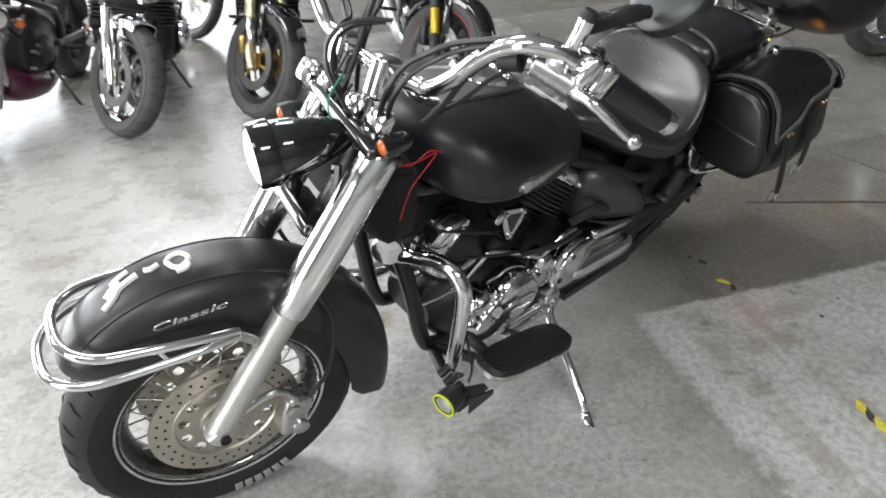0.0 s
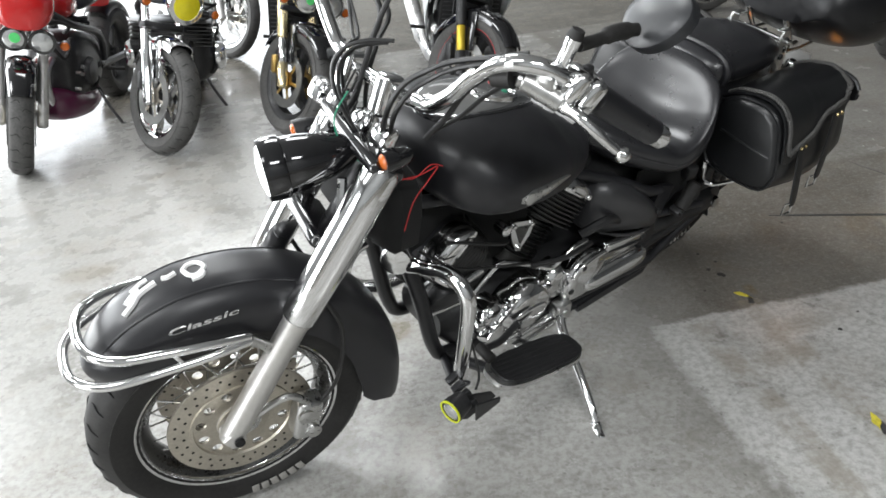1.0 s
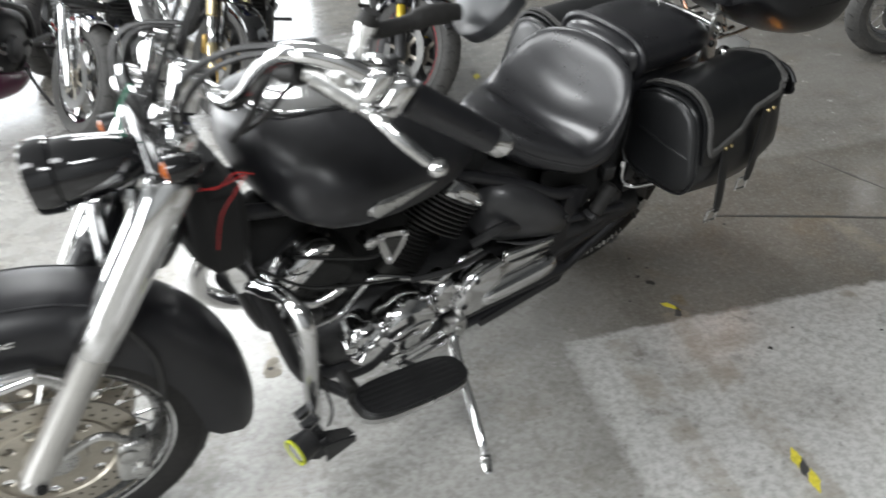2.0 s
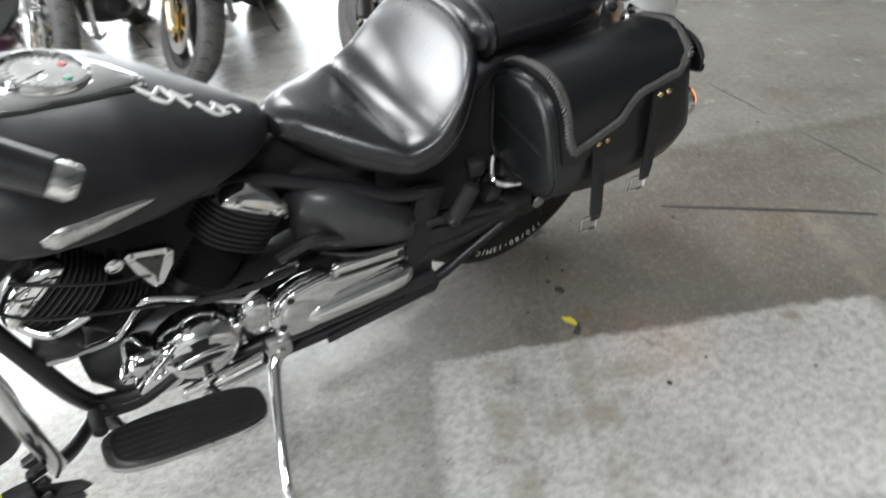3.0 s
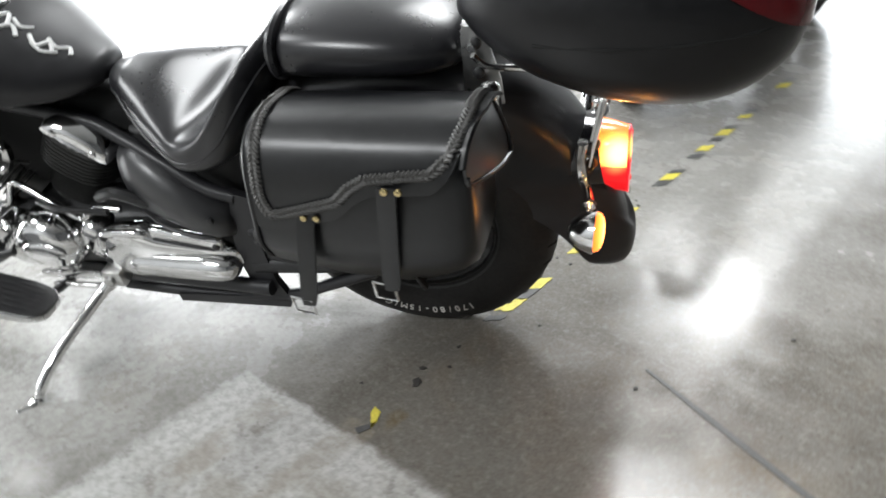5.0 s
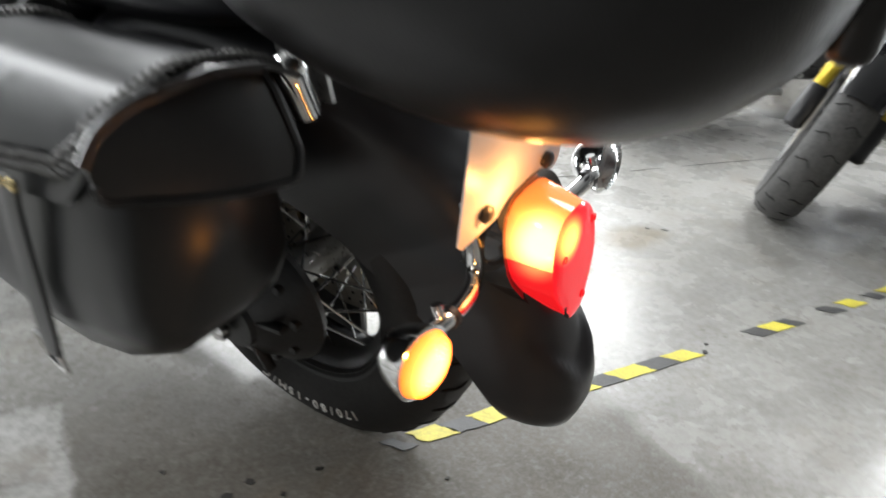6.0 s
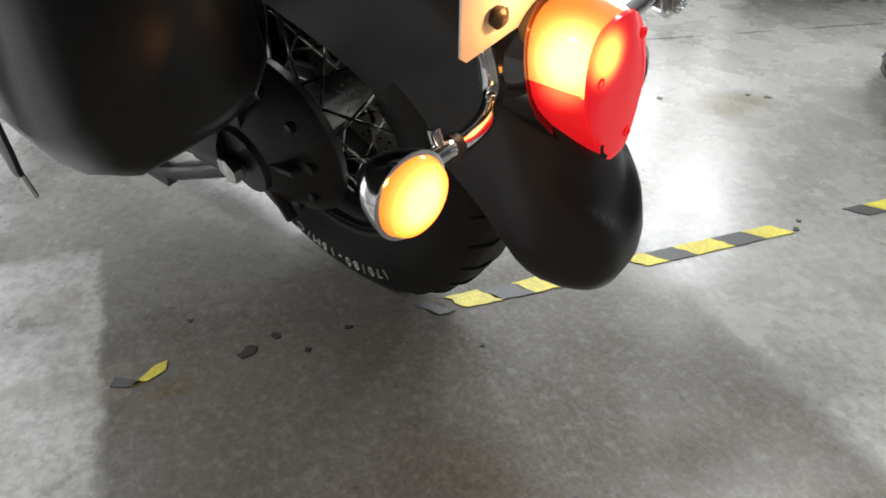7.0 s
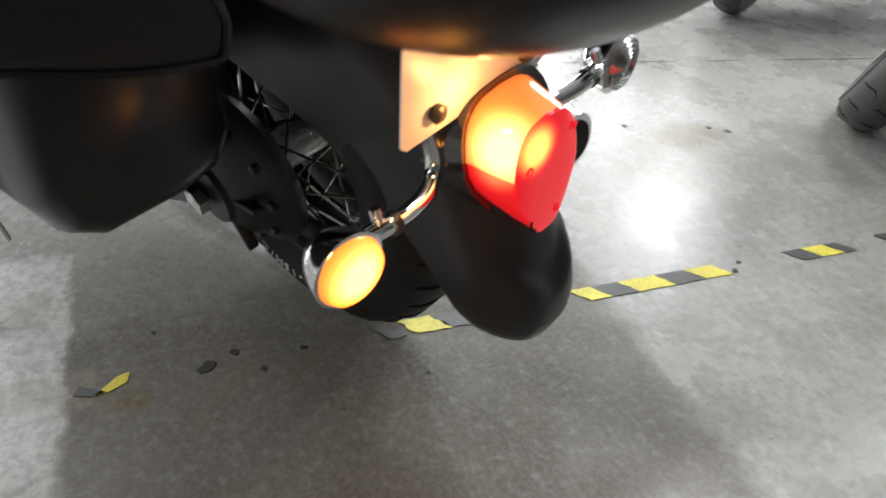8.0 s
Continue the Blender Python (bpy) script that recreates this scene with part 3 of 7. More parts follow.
part("fender_rail", rail([(1.535, 0.100, 0.543), (1.60, 0.106, 0.541), (1.67, 0.105, 0.537), (1.755, 0.097, 0.529), (1.797, 0.078, 0.524), (1.822, 0.051, 0.521), (1.831, 0.020, 0.520)]), CHROME, ff, "chromed tubular fender rail")
for s in (1, -1):
    part("rail_tie", tube([(1.665, 0.099 * s, 0.568), (1.650, 0.105 * s, 0.538)], 0.005, 8), CHROME, ff)
word = letters("Classic", 0.036, 0.001, 0.0006)
word_m = Matrix.Translation((1.604, 0.0815, 0.5985)) @ Matrix.Rotation(radians(4), 4, "Y") @ Matrix(((-1, 0, 0, 0), (0, 0, 1, 0), (0, 1, 0, 0), (0, 0, 0, 1)))
sh = Matrix.Identity(4)
sh[0][1] = 0.45
part("fender_badge", moved(word, word_m @ sh @ Matrix.Diagonal((1.20, 0.50, 1, 1))), CHROME, ff, "chromed script badge")


def brush_marks(place, strokes, r, mat, parent, name, label):
    """Loose hand-painted strokes pressed flat on a curved panel."""
    bms = [tube([place(u, v) for u, v in st], r, 6, 5) for st in strokes]
    return part(name, merge(*bms), mat, parent, label)


def on_front_fender(u, v):
    """u: degrees along the crown, v: metres to the left of the middle."""
    R = float(np.interp(u, [f[0] for f in FFS], [f[1] for f in FFS])) + 0.001 - 0.037 * (abs(v) / 0.080) ** 2.6
    return (FA.x + R * math.cos(radians(u)), v, FA.z + R * math.sin(radians(u)))


for s in (1, -1):
    part("fender_crease", tube([on_front_fender(u, 0.047 * s) for u in range(54, 122, 4)], [0.0012] + [0.0026] * 15 + [0.0012], 8, 2), MATTE, ff, "pressed crease")
for st, wd in (([(65, 0.024), (67, 0.018), (68.5, 0.012), (70.5, 0.0), (75.5, -0.008)], 0.0062), ([(66.5, 0.006), (68.5, -0.004), (71, -0.010)], 0.0062), ([(68.5, -0.016), (71, -0.024), (73.5, -0.028)], 0.0055), ([(77.5, -0.010), (79, -0.006), (81, -0.010)], 0.0050), ([(83, -0.010), (84, 0.006), (86, 0.012), (88.5, -0.004), (87, -0.020), (84.5, -0.020), (83, -0.010)], 0.0046), ([(84.5, 0.020), (87, 0.018), (88, 0.008)], 0.0044)):
    brush_marks(on_front_fender, [st], wd, WHITEPAINT, ff, "painted_mark", "white hand-painted stroke")

# fork, yokes, lamp
for s in (1, -1):
    y = 0.098 * s
    leg = part("fork_leg", lathe([(0.014, 0.000), (0.022, 0.006), (0.0255, 0.06), (0.0245, 0.30), (0.027, 0.305), (0.027, 0.34)], on_fork(0, y), AX, 28), LEG, bike, "bare alloy fork leg")
    part("axle_clamp", rounded_box(on_fork(0.018, y * 1.0, 0.0), (0.038, 0.046, 0.040), 0.010, (0, 32, 0)), LEG, leg)
    part("axle_bolt", lathe([(0.004, 0), (0.010, 0.002), (0.010, 0.008)] if s > 0 else [(0.010, -0.008), (0.010, -0.002), (0.004, 0)], on_fork(0.022, y + 0.021 * s, -0.006), (0, 1, 0), 14), GROOVE, leg)
    part("fender_mount", tube([on_fork(0.215, y * 1.0, 0.0), on_fork(0.24, y * 0.99, 0.03), (1.538, 0.099 * s, 0.544)], 0.010, 10), ALLOY, leg)
    part("fork_cover", lathe([(0.028, 0.31), (0.0335, 0.318), (0.0335, 0.40), (0.0335, 0.56), (0.0325, 0.628), (0.026, 0.637)], on_fork(0, y), AX, 32), CHROME, bike, "chromed fork shroud")
    cal = part("brake_caliper", rounded_box((FA.x - 0.12, 0.080 * s, FA.z - 0.012), (0.055, 0.052, 0.105), 0.014, (0, -12, 0), 3), ALLOY, bike, "grey cast brake caliper")
    part("caliper_piston_cover", merge(*[lathe([(0.017, 0), (0.017, 0.006), (0.010, 0.008)], (FA.x - 0.12 + 0.006 * k, 0.105 * s, FA.z - 0.012 + 0.026 * k), (0, s, 0), 16) for k in (-1, 1)]), ALLOY, cal)
    part("caliper_bracket", tube([(FA.x - 0.12, 0.10 * s, FA.z + 0.05), (FA.x - 0.08, 0.105 * s, FA.z + 0.09), on_fork(0.06, y, -0.02)], 0.0075, 8), ALLOY, cal)
    part("brake_hose", tube([(FA.x - 0.15, 0.10 * s, FA.z + 0.04), (FA.x - 0.185, 0.105 * s, FA.z + 0.10), (FA.x - 0.20, 0.10 * s, FA.z + 0.22), (1.40, 0.085 * s, 0.62), (1.33, 0.07 * s, 0.76)], 0.0045, 8), CABLE, bike)
for s_up, th, wd in ((0.455, 0.03, 0.15), (0.632, 0.028, 0.24)):
    part("yoke", rounded_box(on_fork(s_up), (0.07, wd, th), 0.012, (0, -32, 0), 3), GLOSS, bike, "black fork yoke")
part("steering_head", lathe([(0.035, 0.43), (0.038, 0.45), (0.038, 0.61), (0.03, 0.63)], on_fork(0, 0, -0.055), AX, 20), MATTE, bike)

HL = Vector((1.368, 0.004, 0.820))
lamp_axis = Vector((1, -0.10, -0.11)).normalized()
head = part("headlight", lathe([(0.006, -0.080), (0.018, -0.072), (0.030, -0.052), (0.040, -0.02), (0.047, 0.02), (0.050, 0.055), (0.048, 0.058)], HL, lamp_axis, 40), GLOSS, bike, "gloss black bullet headlight, lit")
part("headlight_rim", lathe([(0.048, 0.056), (0.053, 0.054), (0.0545, 0.060), (0.054, 0.084), (0.052, 0.090), (0.047, 0.088), (0.047, 0.084), (0.050, 0.080)], HL, lamp_axis, 44), GLOSS, head, "glossy headlight rim")
part("headlight_glass", lathe([(0.048, 0.085), (0.040, 0.092), (0.020, 0.097), (0.001, 0.098)], HL, lamp_axis, 40), HEADGLASS, head, "bright ribbed headlight glass")
for s in (1, -1):
    part("headlight_bracket", tube([HL + Vector((-0.03, 0.045 * s, -0.02)), on_fork(0.49, 0.08 * s), on_fork(0.46, 0.09 * s)], 0.009, 8), CHROME, head)
for s in (1, -1):
    c0 = Vector((1.291, 0.12, 0.864)) if s > 0 else on_fork(0.545, -0.175, 0.02)
    sig = part("front_turn_signal", lathe([(0.008, -0.045), (0.015, -0.036), (0.019, -0.012), (0.019, 0.004)], c0, Vector((1, 0, -0.1)), 22), GLOSS if s > 0 else DARKMETAL, bike, "bullet turn signal on the fork")
    part("signal_lens", lathe([(0.014, 0.003), (0.010, 0.008), (0.001, 0.010)], c0, Vector((1, 0, -0.1)), 22), AMBERDIM, sig, "small orange lens")
    part("signal_arm", tube([c0 - Vector((0.02, 0, 0)), (c0 + on_fork(0.59, 0.07 * s)) / 2, on_fork(0.58, 0.07 * s)], 0.008, 8), GLOSS, sig)

for ob in bike.children:
    if ob != rw_:
        ob.matrix_basis = STEER @ ob.matrix_basis

# handlebar: the left side, mirrored on the right
BAR = [(1.215, 0.0, 0.900), (1.216, 0.06, 0.902), (1.215, 0.102, 0.910), (1.212, 0.139, 0.916), (1.206, 0.185, 0.953), (1.200, 0.227, 1.000), (1.196, 0.257, 1.027), (1.188, 0.294, 1.048), (1.165, 0.324, 1.049), (1.135, 0.345, 1.033), (1.100, 0.362, 1.008), (0.975, 0.420, 0.922)]
bar = part("handlebar", tube([(x, -y, z) for x, y, z in reversed(BAR[1:])] + BAR, 0.0135, 14, 6), CHROME, bike, "wide chromed handlebar")
for s in (1, -1):
    part("bar_riser", rounded_box((1.238, 0.055 * s, 0.905), (0.045, 0.036, 0.075), 0.010, (0, -20, 0), 3), CHROME, bar)
for s in (1, -1):
    F = Matrix.Diagonal((1, s, 1, 1))
    def side_pt(x, y, z):
        return Vector((x, s * y, z))
    g0, g1 = side_pt(1.088, 0.370, 1.000), side_pt(0.985, 0.414, 0.930)
    gd = (g1 - g0).normalized()
    L = (g1 - g0).length
    grip = part("handlebar_grip", lathe([(0.017, 0), (0.0230, 0.004), (0.0226, 0.02), (0.0214, L * 0.5), (0.0205, L - 0.012), (0.0205, L)], g0, gd, 24), LEATHER, bar, "thick black rubber grip")
    part("bar_end", lathe([(0.015, L), (0.0195, L + 0.002), (0.0195, L + 0.020), (0.016, L + 0.026), (0.009, L + 0.028)], g0, gd, 10), CHROME, grip, "chromed bar end")
    along = gd.to_track_quat("X", "Z").to_matrix().to_4x4()
    sw = part("switch_housing", merge(moved(rounded_box((0, 0, 0), (0.030, 0.056, 0.056), 0.012, None, 3), Matrix.Translation(g0 - gd * 0.018) @ along), moved(rounded_box((0, 0, 0), (0.026, 0.054, 0.053), 0.012, None, 3), Matrix.Translation(g0 - gd * 0.047) @ along)), CHROME, bar, "two-piece chromed switch housing")
    part("switch_button", merge(rounded_box(g0 - gd * 0.04 + Vector((-0.02, 0, 0.02)), (0.014, 0.014, 0.014), 0.003), rounded_box(g0 - gd * 0.03 + Vector((-0.03, 0, 0.0)), (0.012, 0.016, 0.010), 0.003)), DARKMETAL, sw)
    perch = part("lever_perch", merge(tube([side_pt(1.182, 0.300, 1.024), side_pt(1.171, 0.312, 1.020), side_pt(1.150, 0.340, 1.006), side_pt(1.136, 0.360, 0.995)], [0.010, 0.015, 0.016, 0.012], 16), rounded_box(side_pt(1.148, 0.330, 1.026), (0.040, 0.030, 0.042), 0.010, (0, 20, 25 * s), 3)), ALLOY, bar, "polished lever perch")
    part("perch_boot", tube([side_pt(1.192, 0.262, 1.012), side_pt(1.182, 0.292, 1.022)], [0.013, 0.016], 14), RUBBER, perch, "ribbed rubber cable boot")
    part("lever", tube([side_pt(1.142, 0.352, 0.997), side_pt(1.138, 0.385, 0.993), side_pt(1.128, 0.412, 0.978), side_pt(1.110, 0.432, 0.957), side_pt(1.095, 0.445, 0.944)], [0.011, 0.0095, 0.0085, 0.0075, 0.0065], 12), CHROME, perch, "polished hand lever")
    part("lever_ball", lathe([(0.001, -0.0125), (0.007, -0.0105), (0.0125, -0.002), (0.0125, 0.002), (0.007, 0.0105), (0.001, 0.0125)], side_pt(1.095, 0.445, 0.944), gd, 16), CHROME, perch)
    stem = part("mirror_stem", tube([side_pt(1.136, 0.330, 1.022), side_pt(1.130, 0.338, 1.060), side_pt(1.124, 0.345, 1.094)], [0.014, 0.011, 0.012], 12), CHROME, bar)
    part("stem_cap", tube([side_pt(1.125, 0.344, 1.090), side_pt(1.122, 0.346, 1.102)], [0.0135, 0.010], 12), RUBBER, stem)
    part("stem_boot", tube([side_pt(1.116, 0.346, 1.078), side_pt(1.080, 0.348, 1.078), side_pt(1.045, 0.350, 1.082), side_pt(1.005, 0.356, 1.080)], [0.010, 0.0095, 0.0125, 0.010], 14), RUBBER, stem, "black rubber mirror joint")
    mc = side_pt(0.957, 0.362, 1.080)
    shell = []
    for k in range(9):
        f = k / 8
        d = 0.018 * (1 - (2 * f - 1) ** 2) ** 0.5
        rr = 1.0 if f < 0.55 else max(0.1, (1 - ((f - 0.55) / 0.45) ** 2) ** 0.5)
        ringp = []
        for j in range(24):
            a = 2 * math.pi * j / 24
            ringp.append(mc + Vector((0.028 * f, s * (0.078 + 0.012 * math.sin(a)) * rr * math.cos(a), 0.050 * rr * math.sin(a))))
        shell.append(ringp)
    mt = Matrix.Translation(mc) @ Matrix.Rotation(radians(-38), 4, "Y") @ Matrix.Rotation(radians(-25 * s), 4, "Z") @ Matrix.Translation(-mc)
    mir = part("mirror", moved(loft(shell), mt), MIRRORSHELL, bar, "rounded black mirror housing")
for run, r in (([(1.165, 0.301, 1.059), (1.195, 0.253, 1.041), (1.222, 0.204, 1.022), (1.245, 0.174, 1.001), (1.265, 0.142, 0.970), (1.285, 0.129, 0.930), (1.280, 0.104, 0.870)], 0.0048), ([(1.165, 0.298, 1.048), (1.198, 0.258, 1.036), (1.225, 0.213, 1.015), (1.245, 0.186, 0.994), (1.262, 0.153, 0.959), (1.275, 0.131, 0.913), (1.270, 0.110, 0.853)], 0.0042), ([(1.178, 0.302, 1.035), (1.185, 0.247, 1.008), (1.190, 0.200, 0.960), (1.195, 0.169, 0.907), (1.205, 0.150, 0.877), (1.215, 0.138, 0.855)], 0.0052), ([(1.172, 0.271, 1.001), (1.175, 0.229, 0.962), (1.182, 0.189, 0.913), (1.190, 0.151, 0.876), (1.205, 0.136, 0.861)], 0.0040), ([(1.240, 0.079, 1.011), (1.270, 0.044, 1.005), (1.295, 0.019, 0.989), (1.310, 0.008, 0.963), (1.318, 0.018, 0.930), (1.318, 0.039, 0.903), (1.305, 0.057, 0.865), (1.290, 0.063, 0.836)], 0.0036), ([(1.235, 0.056, 0.998), (1.265, 0.028, 0.990), (1.288, 0.013, 0.975), (1.300, 0.008, 0.949), (1.306, 0.016, 0.915), (1.306, 0.036, 0.893), (1.300, 0.039, 0.866)], 0.0036), ([(1.170, -0.034, 1.030), (1.200, -0.024, 0.995), (1.225, -0.016, 0.953), (1.250, -0.005, 0.912), (1.270, -0.007, 0.868), (1.280, -0.025, 0.817)], 0.0050)):
    part("control_cable", tube(run, r, 8), CABLE, bike, "black control cable")
for k in range(2):
    part("control_cable", tube([(1.15, -0.20, 0.985), (1.205, -0.08 - 0.02 * k, 0.955), (1.250 - 0.012 * k, -0.04, 0.963 - 0.008 * k), (1.284 - 0.016 * k, -0.03, 0.940), (1.289 - 0.018 * k, -0.03, 0.902), (1.275 - 0.010 * k, -0.03, 0.854), (1.25, -0.03 - 0.01 * k, 0.80), (1.21, -0.04, 0.70)], 0.0036, 8), CABLE, bike)
part("brake_line", tube([(1.12, -0.24, 1.035), (1.145, -0.10, 0.985), (1.180, -0.08, 0.93), (1.212, -0.066, 0.87), (1.235, -0.06, 0.80), (1.22, -0.05, 0.70)], 0.0058, 8), CABLE, bike)
part("control_cable", tube([(1.10, -0.22, 1.02), (1.140, -0.08, 0.985), (1.175, -0.06, 0.945), (1.200, -0.055, 0.89), (1.212, -0.05, 0.82), (1.20, -0.05, 0.72)], 0.0045, 8), CABLE, bike)
part("green_loom", tube([(1.31, 0.05, 0.93), (1.335, 0.045, 0.885), (1.33, 0.06, 0.84), (1.30, 0.07, 0.80)], 0.0015, 6), GREENWIRE, bike, "green wiring loom")
part("red_wire", tube([(1.285, 0.155, 0.805), (1.250, 0.172, 0.813), (1.222, 0.182, 0.826), (1.238, 0.180, 0.802), (1.260, 0.170, 0.760), (1.270, 0.160, 0.695)], 0.0011, 6), REDWIRE, bike, "loose red wire tied beside the tank")
part("red_wire", tube([(1.292, 0.14, 0.812), (1.262, 0.166, 0.806), (1.235, 0.180, 0.832), (1.210, 0.182, 0.822)], 0.0010, 6), REDWIRE, bike, "loose red wire tied beside the tank")
for k in range(4):
    part("wire", tube([(1.285 - 0.012 * k, 0.04 - 0.02 * k, 0.90 + 0.008 * k), (1.298 + 0.004 * k, 0.03 - 0.016 * k, 0.865 - 0.010 * k), (1.292 - 0.006 * k, 0.045 - 0.02 * k, 0.82), (1.275, 0.05 - 0.02 * k, 0.775 - 0.01 * k)], 0.0022, 6), CABLE, bike)
for y in (-0.10, -0.04, 0.04, 0.10):
    part("fork_clamp", rounded_box(on_fork(0.655, y, 0.0), (0.036, 0.045, 0.045), 0.012, (0, -32, 0), 2), CHROME, bike)

# tank, console, gauge
TANK = [(1.160, 0.050, 0.700, 0.755), (1.153, 0.105, 0.680, 0.782), (1.134, 0.160, 0.660, 0.802), (1.095, 0.203, 0.644, 0.818), (1.04, 0.219, 0.636, 0.822), (0.96, 0.214, 0.626, 0.812), (0.88, 0.197, 0.620, 0.786), (0.80, 0.160, 0.614, 0.742), (0.73, 0.112, 0.606, 0.694), (0.685, 0.070, 0.608, 0.668), (0.662, 0.036, 0.620, 0.652)]
tank_xs = [t[0] for t in reversed(TANK)]


def tank_at(x, k):
    return float(np.interp(x, tank_xs, [t[k] for t in reversed(TANK)]))


def tank_ring(x):
    hw, zb, zt = tank_at(x, 1), tank_at(x, 2), tank_at(x, 3)
    out = []
    for k in range(36):
        a = 2 * math.pi * k / 36
        c, s = math.cos(a), math.sin(a)
        mid = zb + (zt - zb) * 0.40
        h = (zt - mid) if s > 0 else (mid - zb)
        p = 2.15 if s > 0 else 2.9
        out.append(Vector((x, hw * math.copysign(abs(c) ** (2 / p), c), mid + h * math.copysign(abs(s) ** (2 / p), s))))
    return out


txs = sorted([1.160, 1.158, 1.155] + [1.149 - 0.0205 * k for k in range(24)] + [0.662], reverse=True)
tank = part("fuel_tank", loft([tank_ring(x) for x in txs]), MATTE, bike, "matte black teardrop fuel tank with white script marks", 60)
def console_row(x, w, lift=0.010):
    """A cross-section that follows the crown of the tank."""
    hw, zb, zt = tank_at(x, 1), tank_at(x, 2), tank_at(x, 3)
    mid = zb + (zt - zb) * 0.40
    out = []
    for k in range(32):
        a = 2 * math.pi * k / 32
        c, s = math.cos(a), math.sin(a)
        y = w * math.copysign(abs(c) ** 0.75, c)
        crown = mid + (zt - mid) * (1 - min(0.98, abs(y) / hw) ** 2.15) ** (1 / 2.15)
        out.append(Vector((x, y, crown + (lift * abs(s) ** 0.6 if s > 0 else -0.012))))
    return out


CONSOLE = [(1.118, 0.010), (1.112, 0.030), (1.098, 0.050), (1.08, 0.062), (1.05, 0.072), (1.02, 0.076), (0.99, 0.077), (0.96, 0.075), (0.93, 0.068), (0.90, 0.058), (0.88, 0.048), (0.86, 0.036), (0.845, 0.024), (0.832, 0.010)]
cons = part("tank_console", loft([console_row(x, w) for x, w in CONSOLE]), CHROME, tank, "chromed tank console", 60)
part("console_edge", loft([console_row(0.975 + (x - 0.975) * 1.04, w + 0.006, 0.003) for x, w in CONSOLE]), GLOSS, tank, "black trim under the console", 60)
gm = Vector((0.955, 0, tank_at(0.955, 3) - 0.002))
gz = Vector((-0.30, 0, 1)).normalized()
part("speedometer", lathe([(0.060, -0.012), (0.064, 0.004), (0.061, 0.014), (0.056, 0.016), (0.054, 0.011)], gm, gz, 40), CHROME, tank, "round speedometer with chrome bezel")
part("gauge_face", lathe([(0.054, 0.009), (0.03, 0.0105), (0.001, 0.011)], gm, gz, 40), GAUGEFACE, tank, "pale gauge face")
part("gauge_needle", tube([gm + gz * 0.012, gm + gz * 0.012 + Vector((0.026, 0.026, 0.008))], 0.0007, 6), CABLE, tank)
for k, (mat_, y) in enumerate(((GREENWIRE, 0.022), (REDWIRE, -0.020))):
    part("tell_tale", lathe([(0.007, 0.0112), (0.006, 0.013), (0.001, 0.0135)], gm + Vector((-0.026, y, -0.008)), gz, 12), mat_, tank)
for k in range(22):
    aa = radians(-130 + 260 * k / 21)
    d_ = Vector((math.cos(aa) * gz.z, math.sin(aa), -math.cos(aa) * gz.x))
    part("dial_tick", tube([gm + gz * 0.0112 + d_ * 0.043, gm + gz * 0.0108 + d_ * 0.050], 0.0010, 4, smooth_path=False), CABLE, tank)


def on_tank(x, ang):
    """A place on the tank's skin; ang: degrees from its left side up to its crown."""
    hw, zb, zt = tank_at(x, 1), tank_at(x, 2), tank_at(x, 3)
    c, s = math.cos(radians(ang)), math.sin(radians(ang))
    mid = zb + (zt - zb) * 0.40
    h, p = ((zt - mid), 2.15) if s > 0 else ((mid - zb), 2.9)
    return Vector((x, hw * abs(c) ** (2 / p) + 0.001, mid + h * math.copysign(abs(s) ** (2 / p), s) + 0.0005))


for s in (1, -1):
    rings = []
    for k in range(13):
        f = k / 12
        x = 1.040 - 0.150 * f
        q = on_tank(x, -3 + 5.5 * f)
        hh_ = 0.0165 * (1 - f) ** 0.55 * (0.35 + 0.65 * min(1, f * 6)) + 0.0015
        dp = 0.010 * min(1, 6 * f + 0.3) * (1 - 0.6 * f)
        rings.append([Vector((x, s * (q.y - 0.004 + dp * abs(math.sin(a)) * (1 if math.sin(a) > 0 else 0)), q.z + hh_ * math.cos(a))) for a in [2 * math.pi * j / 12 for j in range(12)]])
    em = part("tank_emblem", loft(rings), ALLOY, tank, "chromed wing-shaped tank emblem")
    part("emblem_roundel", lathe([(0.013, 0.0), (0.013, 0.003), (0.009, 0.004)], (1.022, s * (on_tank(1.022, -2).y + 0.001), on_tank(1.022, -2).z), (0, s, 0), 18), ALLOY, em)
for st, wd in (([(0.885, 90), (0.870, 86), (0.850, 92), (0.835, 86)], 0.0042), ([(0.850, 84), (0.828, 78), (0.812, 86), (0.800, 76)], 0.0042), ([(0.832, 76), (0.812, 72), (0.795, 78), (0.780, 70)], 0.0040), ([(0.800, 84), (0.785, 80), (0.770, 84)], 0.0036), ([(0.768, 76), (0.752, 68), (0.740, 76), (0.728, 66)], 0.0042), ([(0.745, 80), (0.728, 74), (0.712, 78), (0.704, 68)], 0.0040), ([(0.760, 70), (0.742, 64), (0.722, 68)], 0.0034)):
    brush_marks(lambda u, v: on_tank(u, v), [st], wd, WHITEPAINT, tank, "painted_script", "white hand-painted script stroke")

